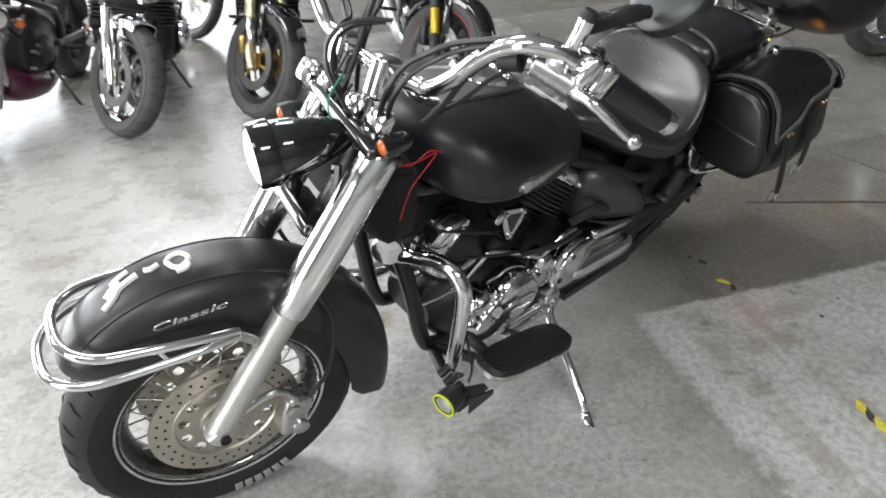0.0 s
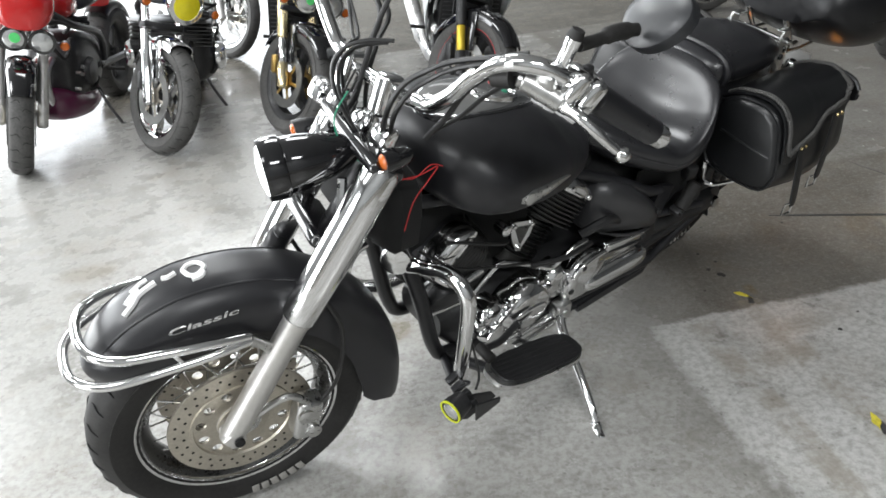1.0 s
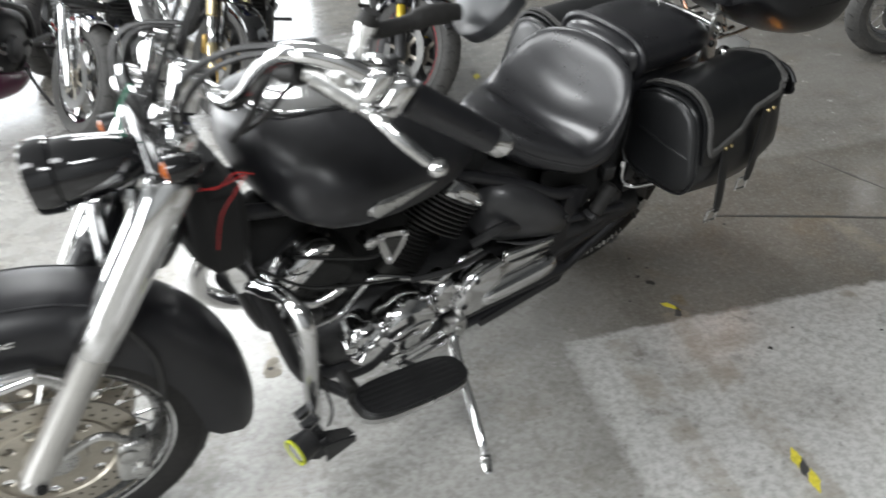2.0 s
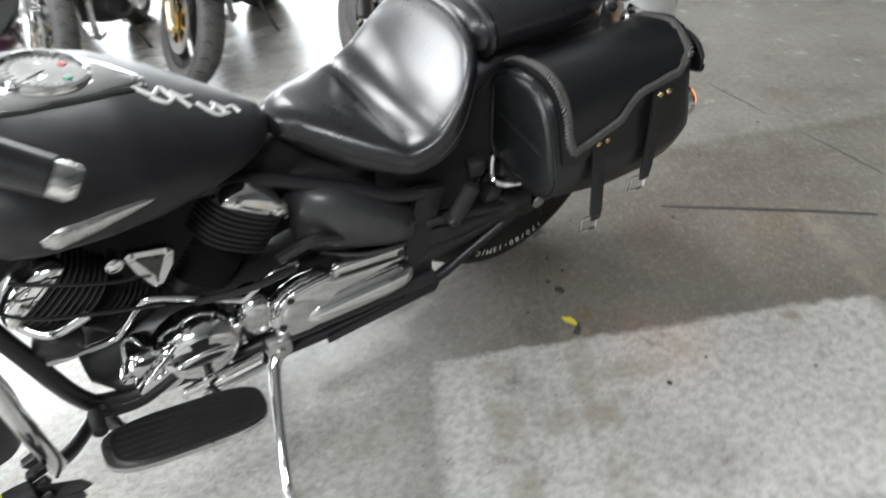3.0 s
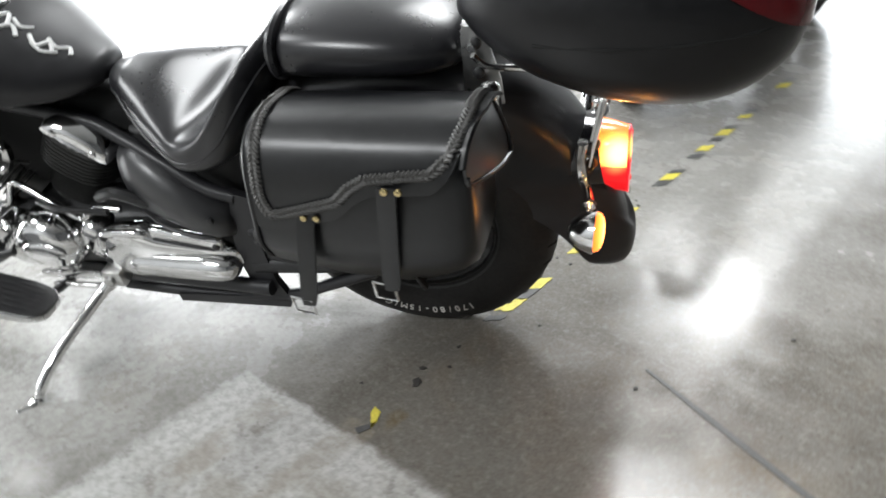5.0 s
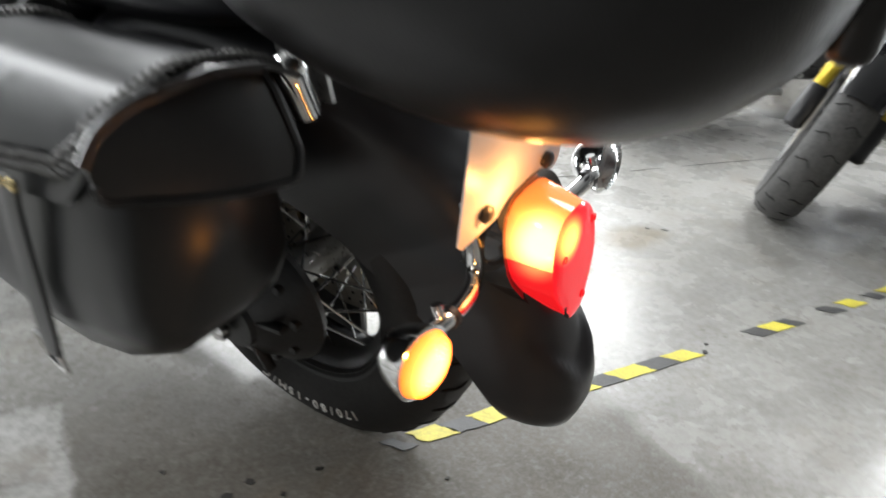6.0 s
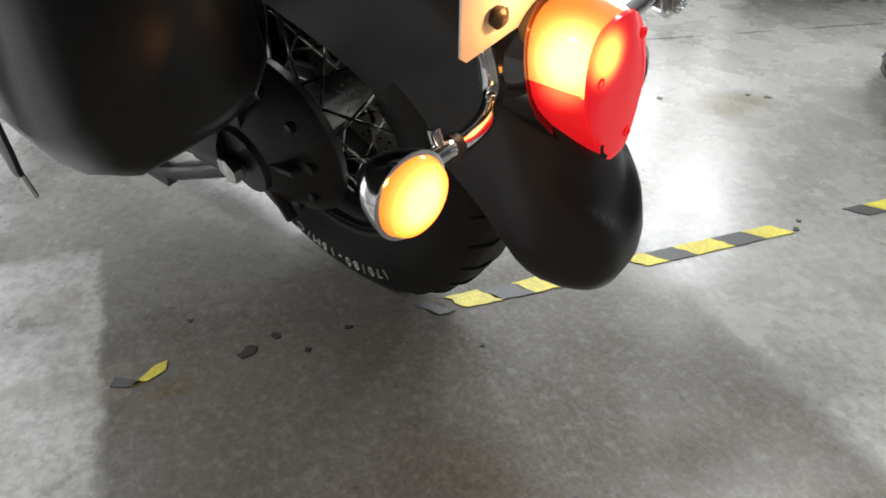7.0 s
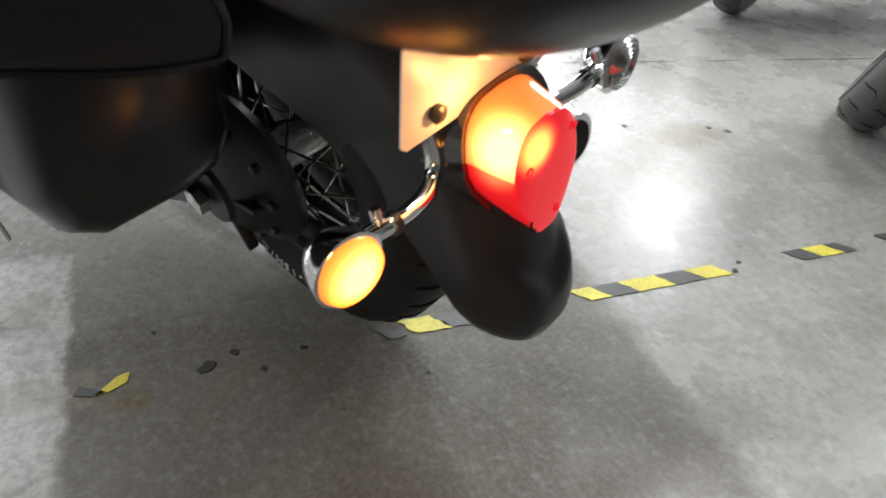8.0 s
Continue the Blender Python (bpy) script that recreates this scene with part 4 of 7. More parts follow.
# seats
SEAT = [(0.660, 0.020, 0.602, 0.632, 0.0), (0.645, 0.045, 0.590, 0.642, 0.0), (0.620, 0.066, 0.572, 0.648, 0.0), (0.600, 0.086, 0.558, 0.647, 0.0), (0.553, 0.126, 0.530, 0.638, 0.0), (0.492, 0.167, 0.514, 0.617, 0.014), (0.455, 0.184, 0.511, 0.604, 0.030), (0.407, 0.190, 0.517, 0.624, 0.048), (0.365, 0.184, 0.534, 0.668, 0.056), (0.335, 0.168, 0.565, 0.708, 0.046), (0.308, 0.145, 0.605, 0.735, 0.024), (0.288, 0.112, 0.645, 0.738, 0.005), (0.274, 0.078, 0.675, 0.727, 0.0)]


def seat_rings(rows, n=40, fine=5, p_top=2.6, p_low=3.0):
    rows = [np.array(r) for r in rows]
    out = []
    pts = spline([Vector((r[0], r[1], r[2])) for r in rows], fine)
    pts2 = spline([Vector((r[0], r[3], r[4])) for r in rows], fine)
    for a, b in zip(pts, pts2):
        x, hw, zb, zt, dish = a.x, max(a.y, 0.008), a.z, b.y, max(0, b.z)
        r = []
        for k in range(n):
            t = 2 * math.pi * k / n
            c, s = math.cos(t), math.sin(t)
            mid = zb + (zt - zb) * 0.45
            h, p = ((zt - mid), p_top + 45 * dish) if s > 0 else ((mid - zb), p_low)
            y = hw * math.copysign(abs(c) ** (2 / p), c)
            z = mid + h * math.copysign(abs(s) ** (2 / p), s)
            if s > 0:
                z -= dish * (1 - (y / hw) ** 2)
            r.append(Vector((x, y, z)))
        out.append(r)
    return out


seat = part("rider_seat", loft(seat_rings(SEAT, 56, 6, 2.3)), LEATHER, bike, "black vinyl bucket rider seat", 60)
welt = [(x, hw * 0.992, zb + (zt - zb) * 0.45) for x, hw, zb, zt, d in SEAT[1:]]
part("seat_welt", merge(tube(welt, 0.0032, 6), tube([(x, -y, z) for x, y, z in welt], 0.0032, 6)), LEATHER, seat)
PILLION = [(0.290, 0.070, 0.680, 0.722, 0), (0.276, 0.100, 0.668, 0.744, 0), (0.24, 0.118, 0.662, 0.758, 0.0), (0.16, 0.127, 0.662, 0.762, 0.0), (0.08, 0.126, 0.662, 0.757, 0.0), (0.02, 0.114, 0.664, 0.746, 0.0), (-0.022, 0.092, 0.668, 0.730, 0), (-0.042, 0.055, 0.680, 0.712, 0)]
pil = part("pillion_seat", loft(seat_rings(PILLION, 44, 5, 2.5, 3.0)), LEATHER, bike, "black vinyl pillion seat", 60)
part("pillion_strap", tube([(0.256, 0.119 * math.copysign(abs(math.cos(a)) ** 0.75, math.cos(a)), 0.708 + 0.050 * math.copysign(abs(math.sin(a)) ** 0.8, math.sin(a))) for k, a in enumerate([radians(-55 + 290 * j / 14) for j in range(15)])], 0.009, 8, 3), LEATHER, pil, "padded strap round the pillion seat")

# side covers, frame, engine
for s in (1, -1):
    rows = []
    for x, zt, zb, yo in ((0.672, 0.462, 0.408, 0.088), (0.666, 0.492, 0.388, 0.106), (0.648, 0.520, 0.374, 0.126), (0.610, 0.526, 0.364, 0.147), (0.560, 0.508, 0.354, 0.162), (0.510, 0.470, 0.344, 0.170), (0.470, 0.434, 0.336, 0.168), (0.446, 0.415, 0.336, 0.154), (0.438, 0.404, 0.345, 0.135)):
        bulge = [radians(-90 + 180 * k / 14) for k in range(15)]
        rows.append([Vector((x, s * (0.070 + (yo - 0.070) * max(0.0, math.cos(a)) ** 0.55), (zt + zb) / 2 + (zt - zb) / 2 * math.sin(a))) for a in bulge] + [Vector((x, s * 0.05, zt - 0.004)), Vector((x, s * 0.05, zb + 0.004))])
    sc = part("side_cover", loft(rows), SATIN, bike, "satin black side cover", 60)
    part("cover_crease", tube([(0.640, s * 0.126, 0.388), (0.58, s * 0.153, 0.372), (0.52, s * 0.163, 0.362), (0.475, s * 0.160, 0.353)], [0.002, 0.004, 0.004, 0.002], 8), SATIN, sc, "moulded crease")
    part("cover_bolt", lathe([(0.001, 0.004), (0.007, 0.003), (0.007, -0.004)], (0.463, s * 0.166, 0.405), (0, s, 0), 12), DARKMETAL, sc)
    part("frame_tube", tube([(1.24, s * 0.03, 0.70), (1.18, s * 0.06, 0.66), (0.90, s * 0.07, 0.60), (0.72, s * 0.070, 0.560), (0.64, s * 0.085, 0.530), (0.56, s * 0.108, 0.497), (0.48, s * 0.124, 0.452), (0.42, s * 0.124, 0.432)], 0.014, 10), MATTE, bike)
    part("down_tube", tube([(1.245, s * 0.035, 0.68), (1.195, s * 0.07, 0.52), (1.165, s * 0.085, 0.41), (1.125, s * 0.09, 0.25), (1.075, s * 0.09, 0.200), (0.90, s * 0.10, 0.19), (0.72, s * 0.12, 0.20), (0.41, s * 0.14, 0.205)], 0.0175, 10), MATTE, bike, "black frame down tube")
    part("peg_bracket", slab([(x, s * 0.116, z) for x, z in ((0.425, 0.448), (0.366, 0.428), (0.404, 0.318), (0.402, 0.215), (0.383, 0.158), (0.394, 0.138), (0.66, 0.128), (0.66, 0.150), (0.472, 0.162), (0.460, 0.205), (0.466, 0.27), (0.456, 0.34))], (0, s * 0.016, 0)), MATTE, bike, "black passenger peg bracket")
    part("swingarm", tube([(0.44, s * 0.115, 0.25), (0.30, s * 0.115, 0.262), (0.20, s * 0.112, 0.28), (0.130, s * 0.104, 0.285)], 0.022, 10), DARKMETAL, bike)
    part("passenger_peg", lathe([(0.006, 0), (0.013, 0.003), (0.0185, 0.006), (0.0185, 0.070), (0.0165, 0.079), (0.010, 0.083), (0.001, 0.084)], (0.365, s * 0.166, 0.372), Vector((-0.042, 0, 0.073)), 20), RUBBER, bike, "folded passenger foot peg")
    part("peg_hinge", merge(rounded_box((0.368, s * 0.160, 0.366), (0.026, 0.034, 0.022), 0.006, (0, 30, 0)), lathe([(0.006, -0.02), (0.006, 0.02)], (0.368, s * 0.160, 0.364), (0, 1, 0), 10)), DARKMETAL, bike)
    part("peg_strut", tube([(0.415, s * 0.126, 0.350), (0.373, s * 0.136, 0.348), (0.325, s * 0.142, 0.344), (0.270, s * 0.150, 0.338), (0.235, s * 0.150, 0.33)], 0.0105, 10), MATTE, bike, "dull steel strut")
    part("inner_guard", slab([(0.50, s * 0.098, 0.46), (0.50, s * 0.098, 0.505), (0.40, s * 0.098, 0.515), (0.33, s * 0.098, 0.56), (0.24, s * 0.098, 0.62), (0.205, s * 0.098, 0.44), (0.33, s * 0.098, 0.335), (0.42, s * 0.098, 0.35)], (0, s * 0.004, 0)), GROOVE, bike, "black inner guard plate")
part("frame_rail_bottom", tube([(0.80, 0.112, 0.150), (0.60, 0.116, 0.145), (0.40, 0.122, 0.165), (0.30, 0.118, 0.200), (0.18, 0.118, 0.255)], 0.013, 10), MATTE, bike)
part("final_drive_shaft", tube([(0.46, 0.09, 0.28), (0.30, 0.10, 0.285), (0.15, 0.095, 0.290)], [0.034, 0.036, 0.046], 16), DARKMETAL, bike)
drive = part("final_drive_case", lathe([(0.03, -0.05), (0.102, -0.030), (0.108, -0.018), (0.102, -0.008), (0.086, 0.004), (0.066, 0.026), (0.045, 0.036), (0.042, 0.044), (0.020, 0.046)], (0.130, 0.078, 0.285), (0, 1, 0), 36), DARKMETAL, bike, "black cast final drive housing")
for k in range(10):
    a = 2 * math.pi * k / 10
    part("housing_bolt", lathe([(0.007, -0.004), (0.007, 0.006), (0.003, 0.008)], (0.130 + 0.084 * math.cos(a), 0.082, 0.285 + 0.084 * math.sin(a)), (0, 1, 0), 10), DARKMETAL, drive)
for k in range(5):
    a = 2 * math.pi * (k + 0.4) / 5
    part("housing_rib", rounded_box((0.130 + 0.062 * math.cos(a), 0.106, 0.285 + 0.062 * math.sin(a)), (0.060, 0.016, 0.008), 0.003, (0, -math.degrees(a), 0)), DARKMETAL, drive)
# added dark sheet: blocks the bright floor behind the rear spokes
part("brake_torque_plate", slab([(0.42, -0.104, 0.375), (0.17, -0.104, 0.375), (0.142, -0.104, 0.33), (0.132, -0.104, 0.25), (0.132, -0.104, 0.13), (0.140, -0.104, 0.060), (0.20, -0.104, 0.035), (0.42, -0.104, 0.10)], (0, -0.008, 0)), DARKMETAL, bike, "added black plate that darkens the gaps behind the rear spokes")
part("rear_brake_caliper", rounded_box((0.205, -0.092, 0.365), (0.10, 0.046, 0.070), 0.014, (0, 24, 0), 3), DARKMETAL, bike, "black rear brake caliper")
part("axle_nut", lathe([(0.018, 0.0), (0.018, 0.014), (0.010, 0.016)], (0.130, 0.130, 0.285), (0, 1, 0), 6), CHROME, drive)
for k, (x, y, z) in enumerate(((0.20, 0.12, 0.37), (0.16, 0.13, 0.40), (0.25, 0.125, 0.35), (0.22, 0.13, 0.42), (0.29, 0.12, 0.44))):
    part("bag_frame_joint", rounded_box((x, y, z), (0.045, 0.03, 0.035), 0.008, (12 * k, 25 * k, 9 * k)), DARKMETAL, bike)

crank = part("crankcase", loft([ring(1.10, 0.09, 0.26, 0.34, 20, 3.0), ring(1.06, 0.120, 0.21, 0.375, 20, 3.0), ring(0.96, 0.140, 0.195, 0.392, 20, 3.0), ring(0.84, 0.140, 0.20, 0.392, 20, 3.0), ring(0.74, 0.130, 0.21, 0.380, 20, 3.0), ring(0.66, 0.112, 0.225, 0.37, 20, 3.0), ring(0.52, 0.105, 0.245, 0.37, 20, 3.0), ring(0.45, 0.08, 0.27, 0.36, 20, 3.0)]), DARKMETAL, bike, "black engine crankcase")


def cover_disc(c, r, depth, mat, name, label="", s=1, stretch=(1.0, 1.0), steps=None):
    prof = steps or [(r, -0.03), (r, depth * 0.35), (r * 0.95, depth * 0.6), (r * 0.80, depth * 0.9), (r * 0.72, depth), (r * 0.30, depth * 1.03), (0.001, depth * 1.04)]
    bm = lathe(prof, (0, 0, 0), (0, s, 0), 36)
    bmesh.ops.scale(bm, vec=Vector((stretch[0], 1, stretch[1])), verts=bm.verts)
    return part(name, moved(bm, Matrix.Translation(c)), mat, crank, label)


for s in (1, -1):
    cover_disc((0.905, 0.150 * s, 0.328), 0.078, 0.052, CHROME, "clutch_cover", "polished chrome engine side cover", s, (1.0, 0.88))
    cover_disc((0.905, 0.198 * s, 0.322), 0.046, 0.012, CHROME, "inner_cover", "", s, (1.15, 0.55))
    cover_disc((1.000, 0.140 * s, 0.345), 0.036, 0.040, CHROME, "upper_cover", "", s, (1.0, 0.9))
    cover_disc((0.790, 0.135 * s, 0.330), 0.052, 0.035, CHROME, "sprocket_cover", "", s, (0.75, 1.0))
    cover_disc((0.985, 0.140 * s, 0.285), 0.040, 0.040, CHROME, "lower_cover", "", s, (1.2, 0.8))
    for k in range(9):
        a = 2 * math.pi * k / 9
        part("cover_bolt", lathe([(0.001, 0.010), (0.005, 0.009), (0.006, 0.0), (0.006, -0.012)], (0.905 + 0.080 * math.cos(a), 0.176 * s, 0.328 + 0.071 * math.sin(a)), (0, s, 0), 8), CHROME, crank)
    for k in range(4):
        part("case_rib", rounded_box((0.960 + 0.018 * k, 0.178 * s, 0.362 - 0.016 * k), (0.009, 0.032, 0.045), 0.004, (0, -40, 0)), CHROME, crank)
    for k in range(3):
        part("case_boss", lathe([(0.014, -0.03), (0.014, 0.012), (0.010, 0.016), (0.005, 0.017)], (1.035 - 0.028 * k, 0.160 * s, 0.330 + 0.014 * k), (0.2, s, 0), 14), CHROME, crank)
    part("lower_case_bar", rounded_box((0.885, 0.185 * s, 0.246), (0.16, 0.018, 0.018), 0.006, (0, 3, 0)), CHROME, crank)
    part("lower_case_bar", rounded_box((0.872, 0.200 * s, 0.226), (0.13, 0.014, 0.012), 0.004, (0, 3, 0)), CHROME, crank)
    shaft = part("drive_cover", loft([ring(0.770, 0.010, 0.262, 0.300, 20, 2.6, 0.140 * s), ring(0.760, 0.020, 0.240, 0.325, 20, 2.6, 0.142 * s), ring(0.735, 0.026, 0.226, 0.352, 20, 2.8, 0.140 * s), ring(0.70, 0.028, 0.220, 0.360, 20, 2.8, 0.138 * s), ring(0.650, 0.028, 0.220, 0.358, 20, 2.8, 0.134 * s), ring(0.630, 0.024, 0.222, 0.335, 20, 2.8, 0.132 * s), ring(0.54, 0.022, 0.226, 0.320, 20, 2.8, 0.130 * s), ring(0.484, 0.018, 0.236, 0.312, 20, 2.8, 0.128 * s), ring(0.458, 0.006, 0.255, 0.295, 20, 2.6, 0.126 * s)]), CHROME, bike, "polished chrome drive cover", 60)
    part("cover_pod", loft([[Vector((x, s * (0.146 + r * 1.05 * math.cos(a)), 0.266 + r * math.sin(a))) for a in [2 * math.pi * k / 24 for k in range(24)]] for x, r in ((0.712, 0.002), (0.709, 0.012), (0.702, 0.021), (0.690, 0.027), (0.670, 0.0295), (0.60, 0.0315), (0.53, 0.0325), (0.494, 0.031), (0.475, 0.026), (0.464, 0.017), (0.459, 0.008), (0.458, 0.002))]), CHROME, shaft, "smooth rounded chrome pod", 60)
    part("cover_rib", tube([(0.752, 0.160 * s, 0.315), (0.738, 0.163 * s, 0.340), (0.715, 0.163 * s, 0.353), (0.655, 0.158 * s, 0.354), (0.642, 0.154 * s, 0.345)], 0.008, 12), CHROME, shaft)
    part("cover_plate", rounded_box((0.553, 0.144 * s, 0.336), (0.158, 0.022, 0.033), 0.010, (0, -8, 0), 3), CHROME, shaft, "chrome upper cover plate")
    part("plate_groove", tube([(0.622, 0.1545 * s, 0.338), (0.55, 0.1565 * s, 0.327), (0.492, 0.1545 * s, 0.318)], 0.003, 8), DARKMETAL, shaft)
    for p in ((0.752, 0.160 * s, 0.275), (0.728, 0.166 * s, 0.345), (0.486, 0.152 * s, 0.327)):
        part("cover_screw", lathe([(0.008, -0.006), (0.008, 0.005), (0.005, 0.007)], p, (0, s, 0), 12), DARKMETAL, shaft)

for ob in bike.children:
    if ob == crank:
        for piece in (ob, *ob.children):
            piece.data.transform(Matrix.Translation((-0.004, 0, -0.028)) @ Matrix.Diagonal((1, 0.85, 1, 1)))


def cylinder(base, lean, name, label, tall):
    """A finned barrel with a wider finned head and a domed cover, leaning by some degrees."""
    base = Vector(base)
    m = Matrix.Translation(base) @ Matrix.Rotation(radians(lean), 4, "Y")

    def oval(z, hx, hy, p=3.0, n=24):
        out = []
        for k in range(n):
            a = 2 * math.pi * k / n
            c, s = math.cos(a), math.sin(a)
            out.append(m @ Vector((hx * math.copysign(abs(c) ** (2 / p), c), hy * math.copysign(abs(s) ** (2 / p), s), z)))
        return out
    core = part(name, loft([oval(-0.03, 0.054, 0.070), oval(tall, 0.054, 0.070), oval(tall, 0.066, 0.094), oval(tall + 0.085, 0.068, 0.096)]), FIN, bike, label)
    for k in range(int(tall / 0.0105) + 1):
        z = 0.004 + 0.0105 * k
        part("fin", loft([oval(z - 0.0016, 0.063, 0.082), oval(z, 0.0655, 0.086), oval(z + 0.0016, 0.063, 0.082)]), FIN, core)
    for k in range(8):
        z = tall + 0.006 + 0.0105 * k
        part("fin", loft([oval(z - 0.0026, 0.080, 0.114), oval(z - 0.0012, 0.084, 0.119), oval(z + 0.0012, 0.084, 0.119), oval(z + 0.0026, 0.080, 0.114)]), FIN, core)
    t = tall + 0.088
    part("cylinder_head", loft([oval(t, 0.072, 0.098), oval(t + 0.018, 0.068, 0.090), oval(t + 0.028, 0.056, 0.074), oval(t + 0.032, 0.034, 0.05)]), MATTE, core, "domed black head cover")
    for s in (1, -1):
        part("rocker_plate", moved(loft([[Vector((w * math.cos(a), s * y, t - 0.002 + h * math.sin(a))) for a in [math.pi * k / 14 for k in range(15)]] for y, w, h in ((0.060, 0.070, 0.040), (0.100, 0.070, 0.036), (0.110, 0.066, 0.028), (0.114, 0.056, 0.018))]), m), CHROME, core, "half-moon chrome rocker cover")
        for k in (-1, 1):
            part("head_bolt", moved(lathe([(0.007, -0.004), (0.007, 0.007), (0.003, 0.009)], (0.040 * k, 0.111 * s, t + 0.008), (0, s, 0), 10), m), CHROME, core)
    rim = oval(t + 0.002, 0.080, 0.113)
    part("head_trim", tube(rim, 0.0055, 8, 2, closed=True), CHROME, core, "chrome head trim")
    return core


cylinder((0.852, 0.0, 0.372), -37, "rear_cylinder", "finned black rear cylinder", 0.108)
cylinder((0.985, 0.0, 0.372), 37, "front_cylinder", "finned black front cylinder", 0.098)
part("air_box", loft([ring(1.17, 0.030, 0.42, 0.62, 16, 3), ring(1.14, 0.048, 0.38, 0.64, 16, 3), ring(0.92, 0.056, 0.36, 0.64, 16, 3), ring(0.72, 0.056, 0.37, 0.60, 16, 3), ring(0.64, 0.050, 0.38, 0.58, 16, 3), ring(0.60, 0.030, 0.40, 0.56, 16, 3)]), GROOVE, bike, "black air box between the cylinders")
part("intake_cover", slab([(0.958, 0.108, 0.545), (0.950, 0.108, 0.550), (0.892, 0.108, 0.534), (0.885, 0.108, 0.522), (0.893, 0.108, 0.496), (0.918, 0.108, 0.463), (0.932, 0.108, 0.463), (0.950, 0.108, 0.505)], (0, 0.014, 0)), CHROME, bike, "chromed triangular intake cover")
# the inset's dark reflection is put into its metal colour
part("intake_inset", slab([(0.944, 0.1215, 0.535), (0.900, 0.1215, 0.522), (0.922, 0.1215, 0.480)], (0, 0.003, 0)), RIMWELL, bike, "chrome inset of the intake cover, dark reflection in its colour")
for p in ((0.948, 0.122, 0.540), (0.894, 0.122, 0.525), (0.926, 0.122, 0.472)):
    part("intake_bolt", lathe([(0.006, 0), (0.006, 0.005), (0.003, 0.007)], p, (0, 1, 0), 12), CHROME, bike)
part("coolant_boss", lathe([(0.014, -0.02), (0.014, 0.010), (0.009, 0.014)], (0.975, 0.12, 0.543), (0, 1, 0), 16), CHROME, bike)
part("engine_bar", tube([(1.150, 0.088, 0.360), (1.085, 0.088, 0.352), (1.040, 0.086, 0.347), (1.021, 0.086, 0.350), (1.008, 0.088, 0.362), (0.972, 0.096, 0.408), (0.958, 0.098, 0.419), (0.940, 0.100, 0.418), (0.880, 0.112, 0.392), (0.818, 0.124, 0.360), (0.800, 0.127, 0.356), (0.786, 0.129, 0.364), (0.752, 0.132, 0.388), (0.735, 0.132, 0.394), (0.690, 0.128, 0.388)], 0.0072, 10, 3), CHROME, bike, "chromed bent linkage rod")
part("plug_lead", tube([(1.12, 0.10, 0.56), (1.05, 0.13, 0.545), (0.97, 0.12, 0.50), (0.90, 0.08, 0.46)], 0.0034, 8), CABLE, bike)
part("radiator_shroud", loft([ring(1.285, 0.12, 0.62, 0.76, 16, 4), ring(1.265, 0.15, 0.60, 0.79, 16, 4), ring(1.225, 0.15, 0.60, 0.79, 16, 4), ring(1.20, 0.12, 0.62, 0.76, 16, 4)]), GROOVE, bike, "black cover below the tank nose")
starter = part("starter_motor", lathe([(0.020, -0.070), (0.036, -0.064), (0.038, -0.010), (0.040, -0.008), (0.040, 0.012), (0.034, 0.020), (0.012, 0.024)], (1.105, 0.085, 0.395), Vector((0.25, 1, -0.35)), 24), DARKMETAL, bike, "dark starter motor")
part("motor_band", lathe([(0.0392, 0.0), (0.0405, 0.001), (0.0405, 0.008), (0.0392, 0.009)], (1.098, 0.057, 0.405), Vector((0.25, 1, -0.35)), 24), CHROME, starter)
part("coolant_pipe", tube([(1.16, 0.05, 0.50), (1.135, 0.10, 0.47), (1.10, 0.125, 0.455), (1.04, 0.13, 0.47)], 0.010, 10), CHROME, bike)
part("wiring_hose", tube([(1.19, 0.10, 0.57), (1.12, 0.14, 0.52), (1.02, 0.155, 0.485), (0.93, 0.16, 0.455)], 0.0032, 8), CABLE, bike)
part("round_reflector", lathe([(0.026, -0.006), (0.032, 0.0), (0.030, 0.006), (0.001, 0.010)], (1.225, 0.075, 0.545), Vector((0.7, 0.7, 0.1)), 24), CHROME, bike, "oval chrome cover on the down tube")
part("horn", lathe([(0.01, -0.03), (0.026, -0.02), (0.030, 0.0), (0.022, 0.006), (0.010, 0.012)], (1.115, 0.075, 0.40), Vector((0.5, 1, 0.1)), 24), CHROME, bike, "round chrome horn")
part("battery_box", loft([ring(0.66, 0.05, 0.40, 0.52, 20, 4), ring(0.645, 0.066, 0.38, 0.54, 20, 4), ring(0.44, 0.080, 0.33, 0.52, 20, 4), ring(0.405, 0.07, 0.35, 0.50, 20, 4)]), DARKMETAL, bike, "black box under the seat")
part("breather_hose", tube([(0.72, 0.13, 0.42), (0.66, 0.15, 0.45), (0.60, 0.14, 0.42)], 0.012, 8), DARKMETAL, bike)
part("vacuum_hose", tube([(0.88, 0.13, 0.40), (0.80, 0.16, 0.41), (0.70, 0.15, 0.40)], 0.007, 8), DARKMETAL, bike)

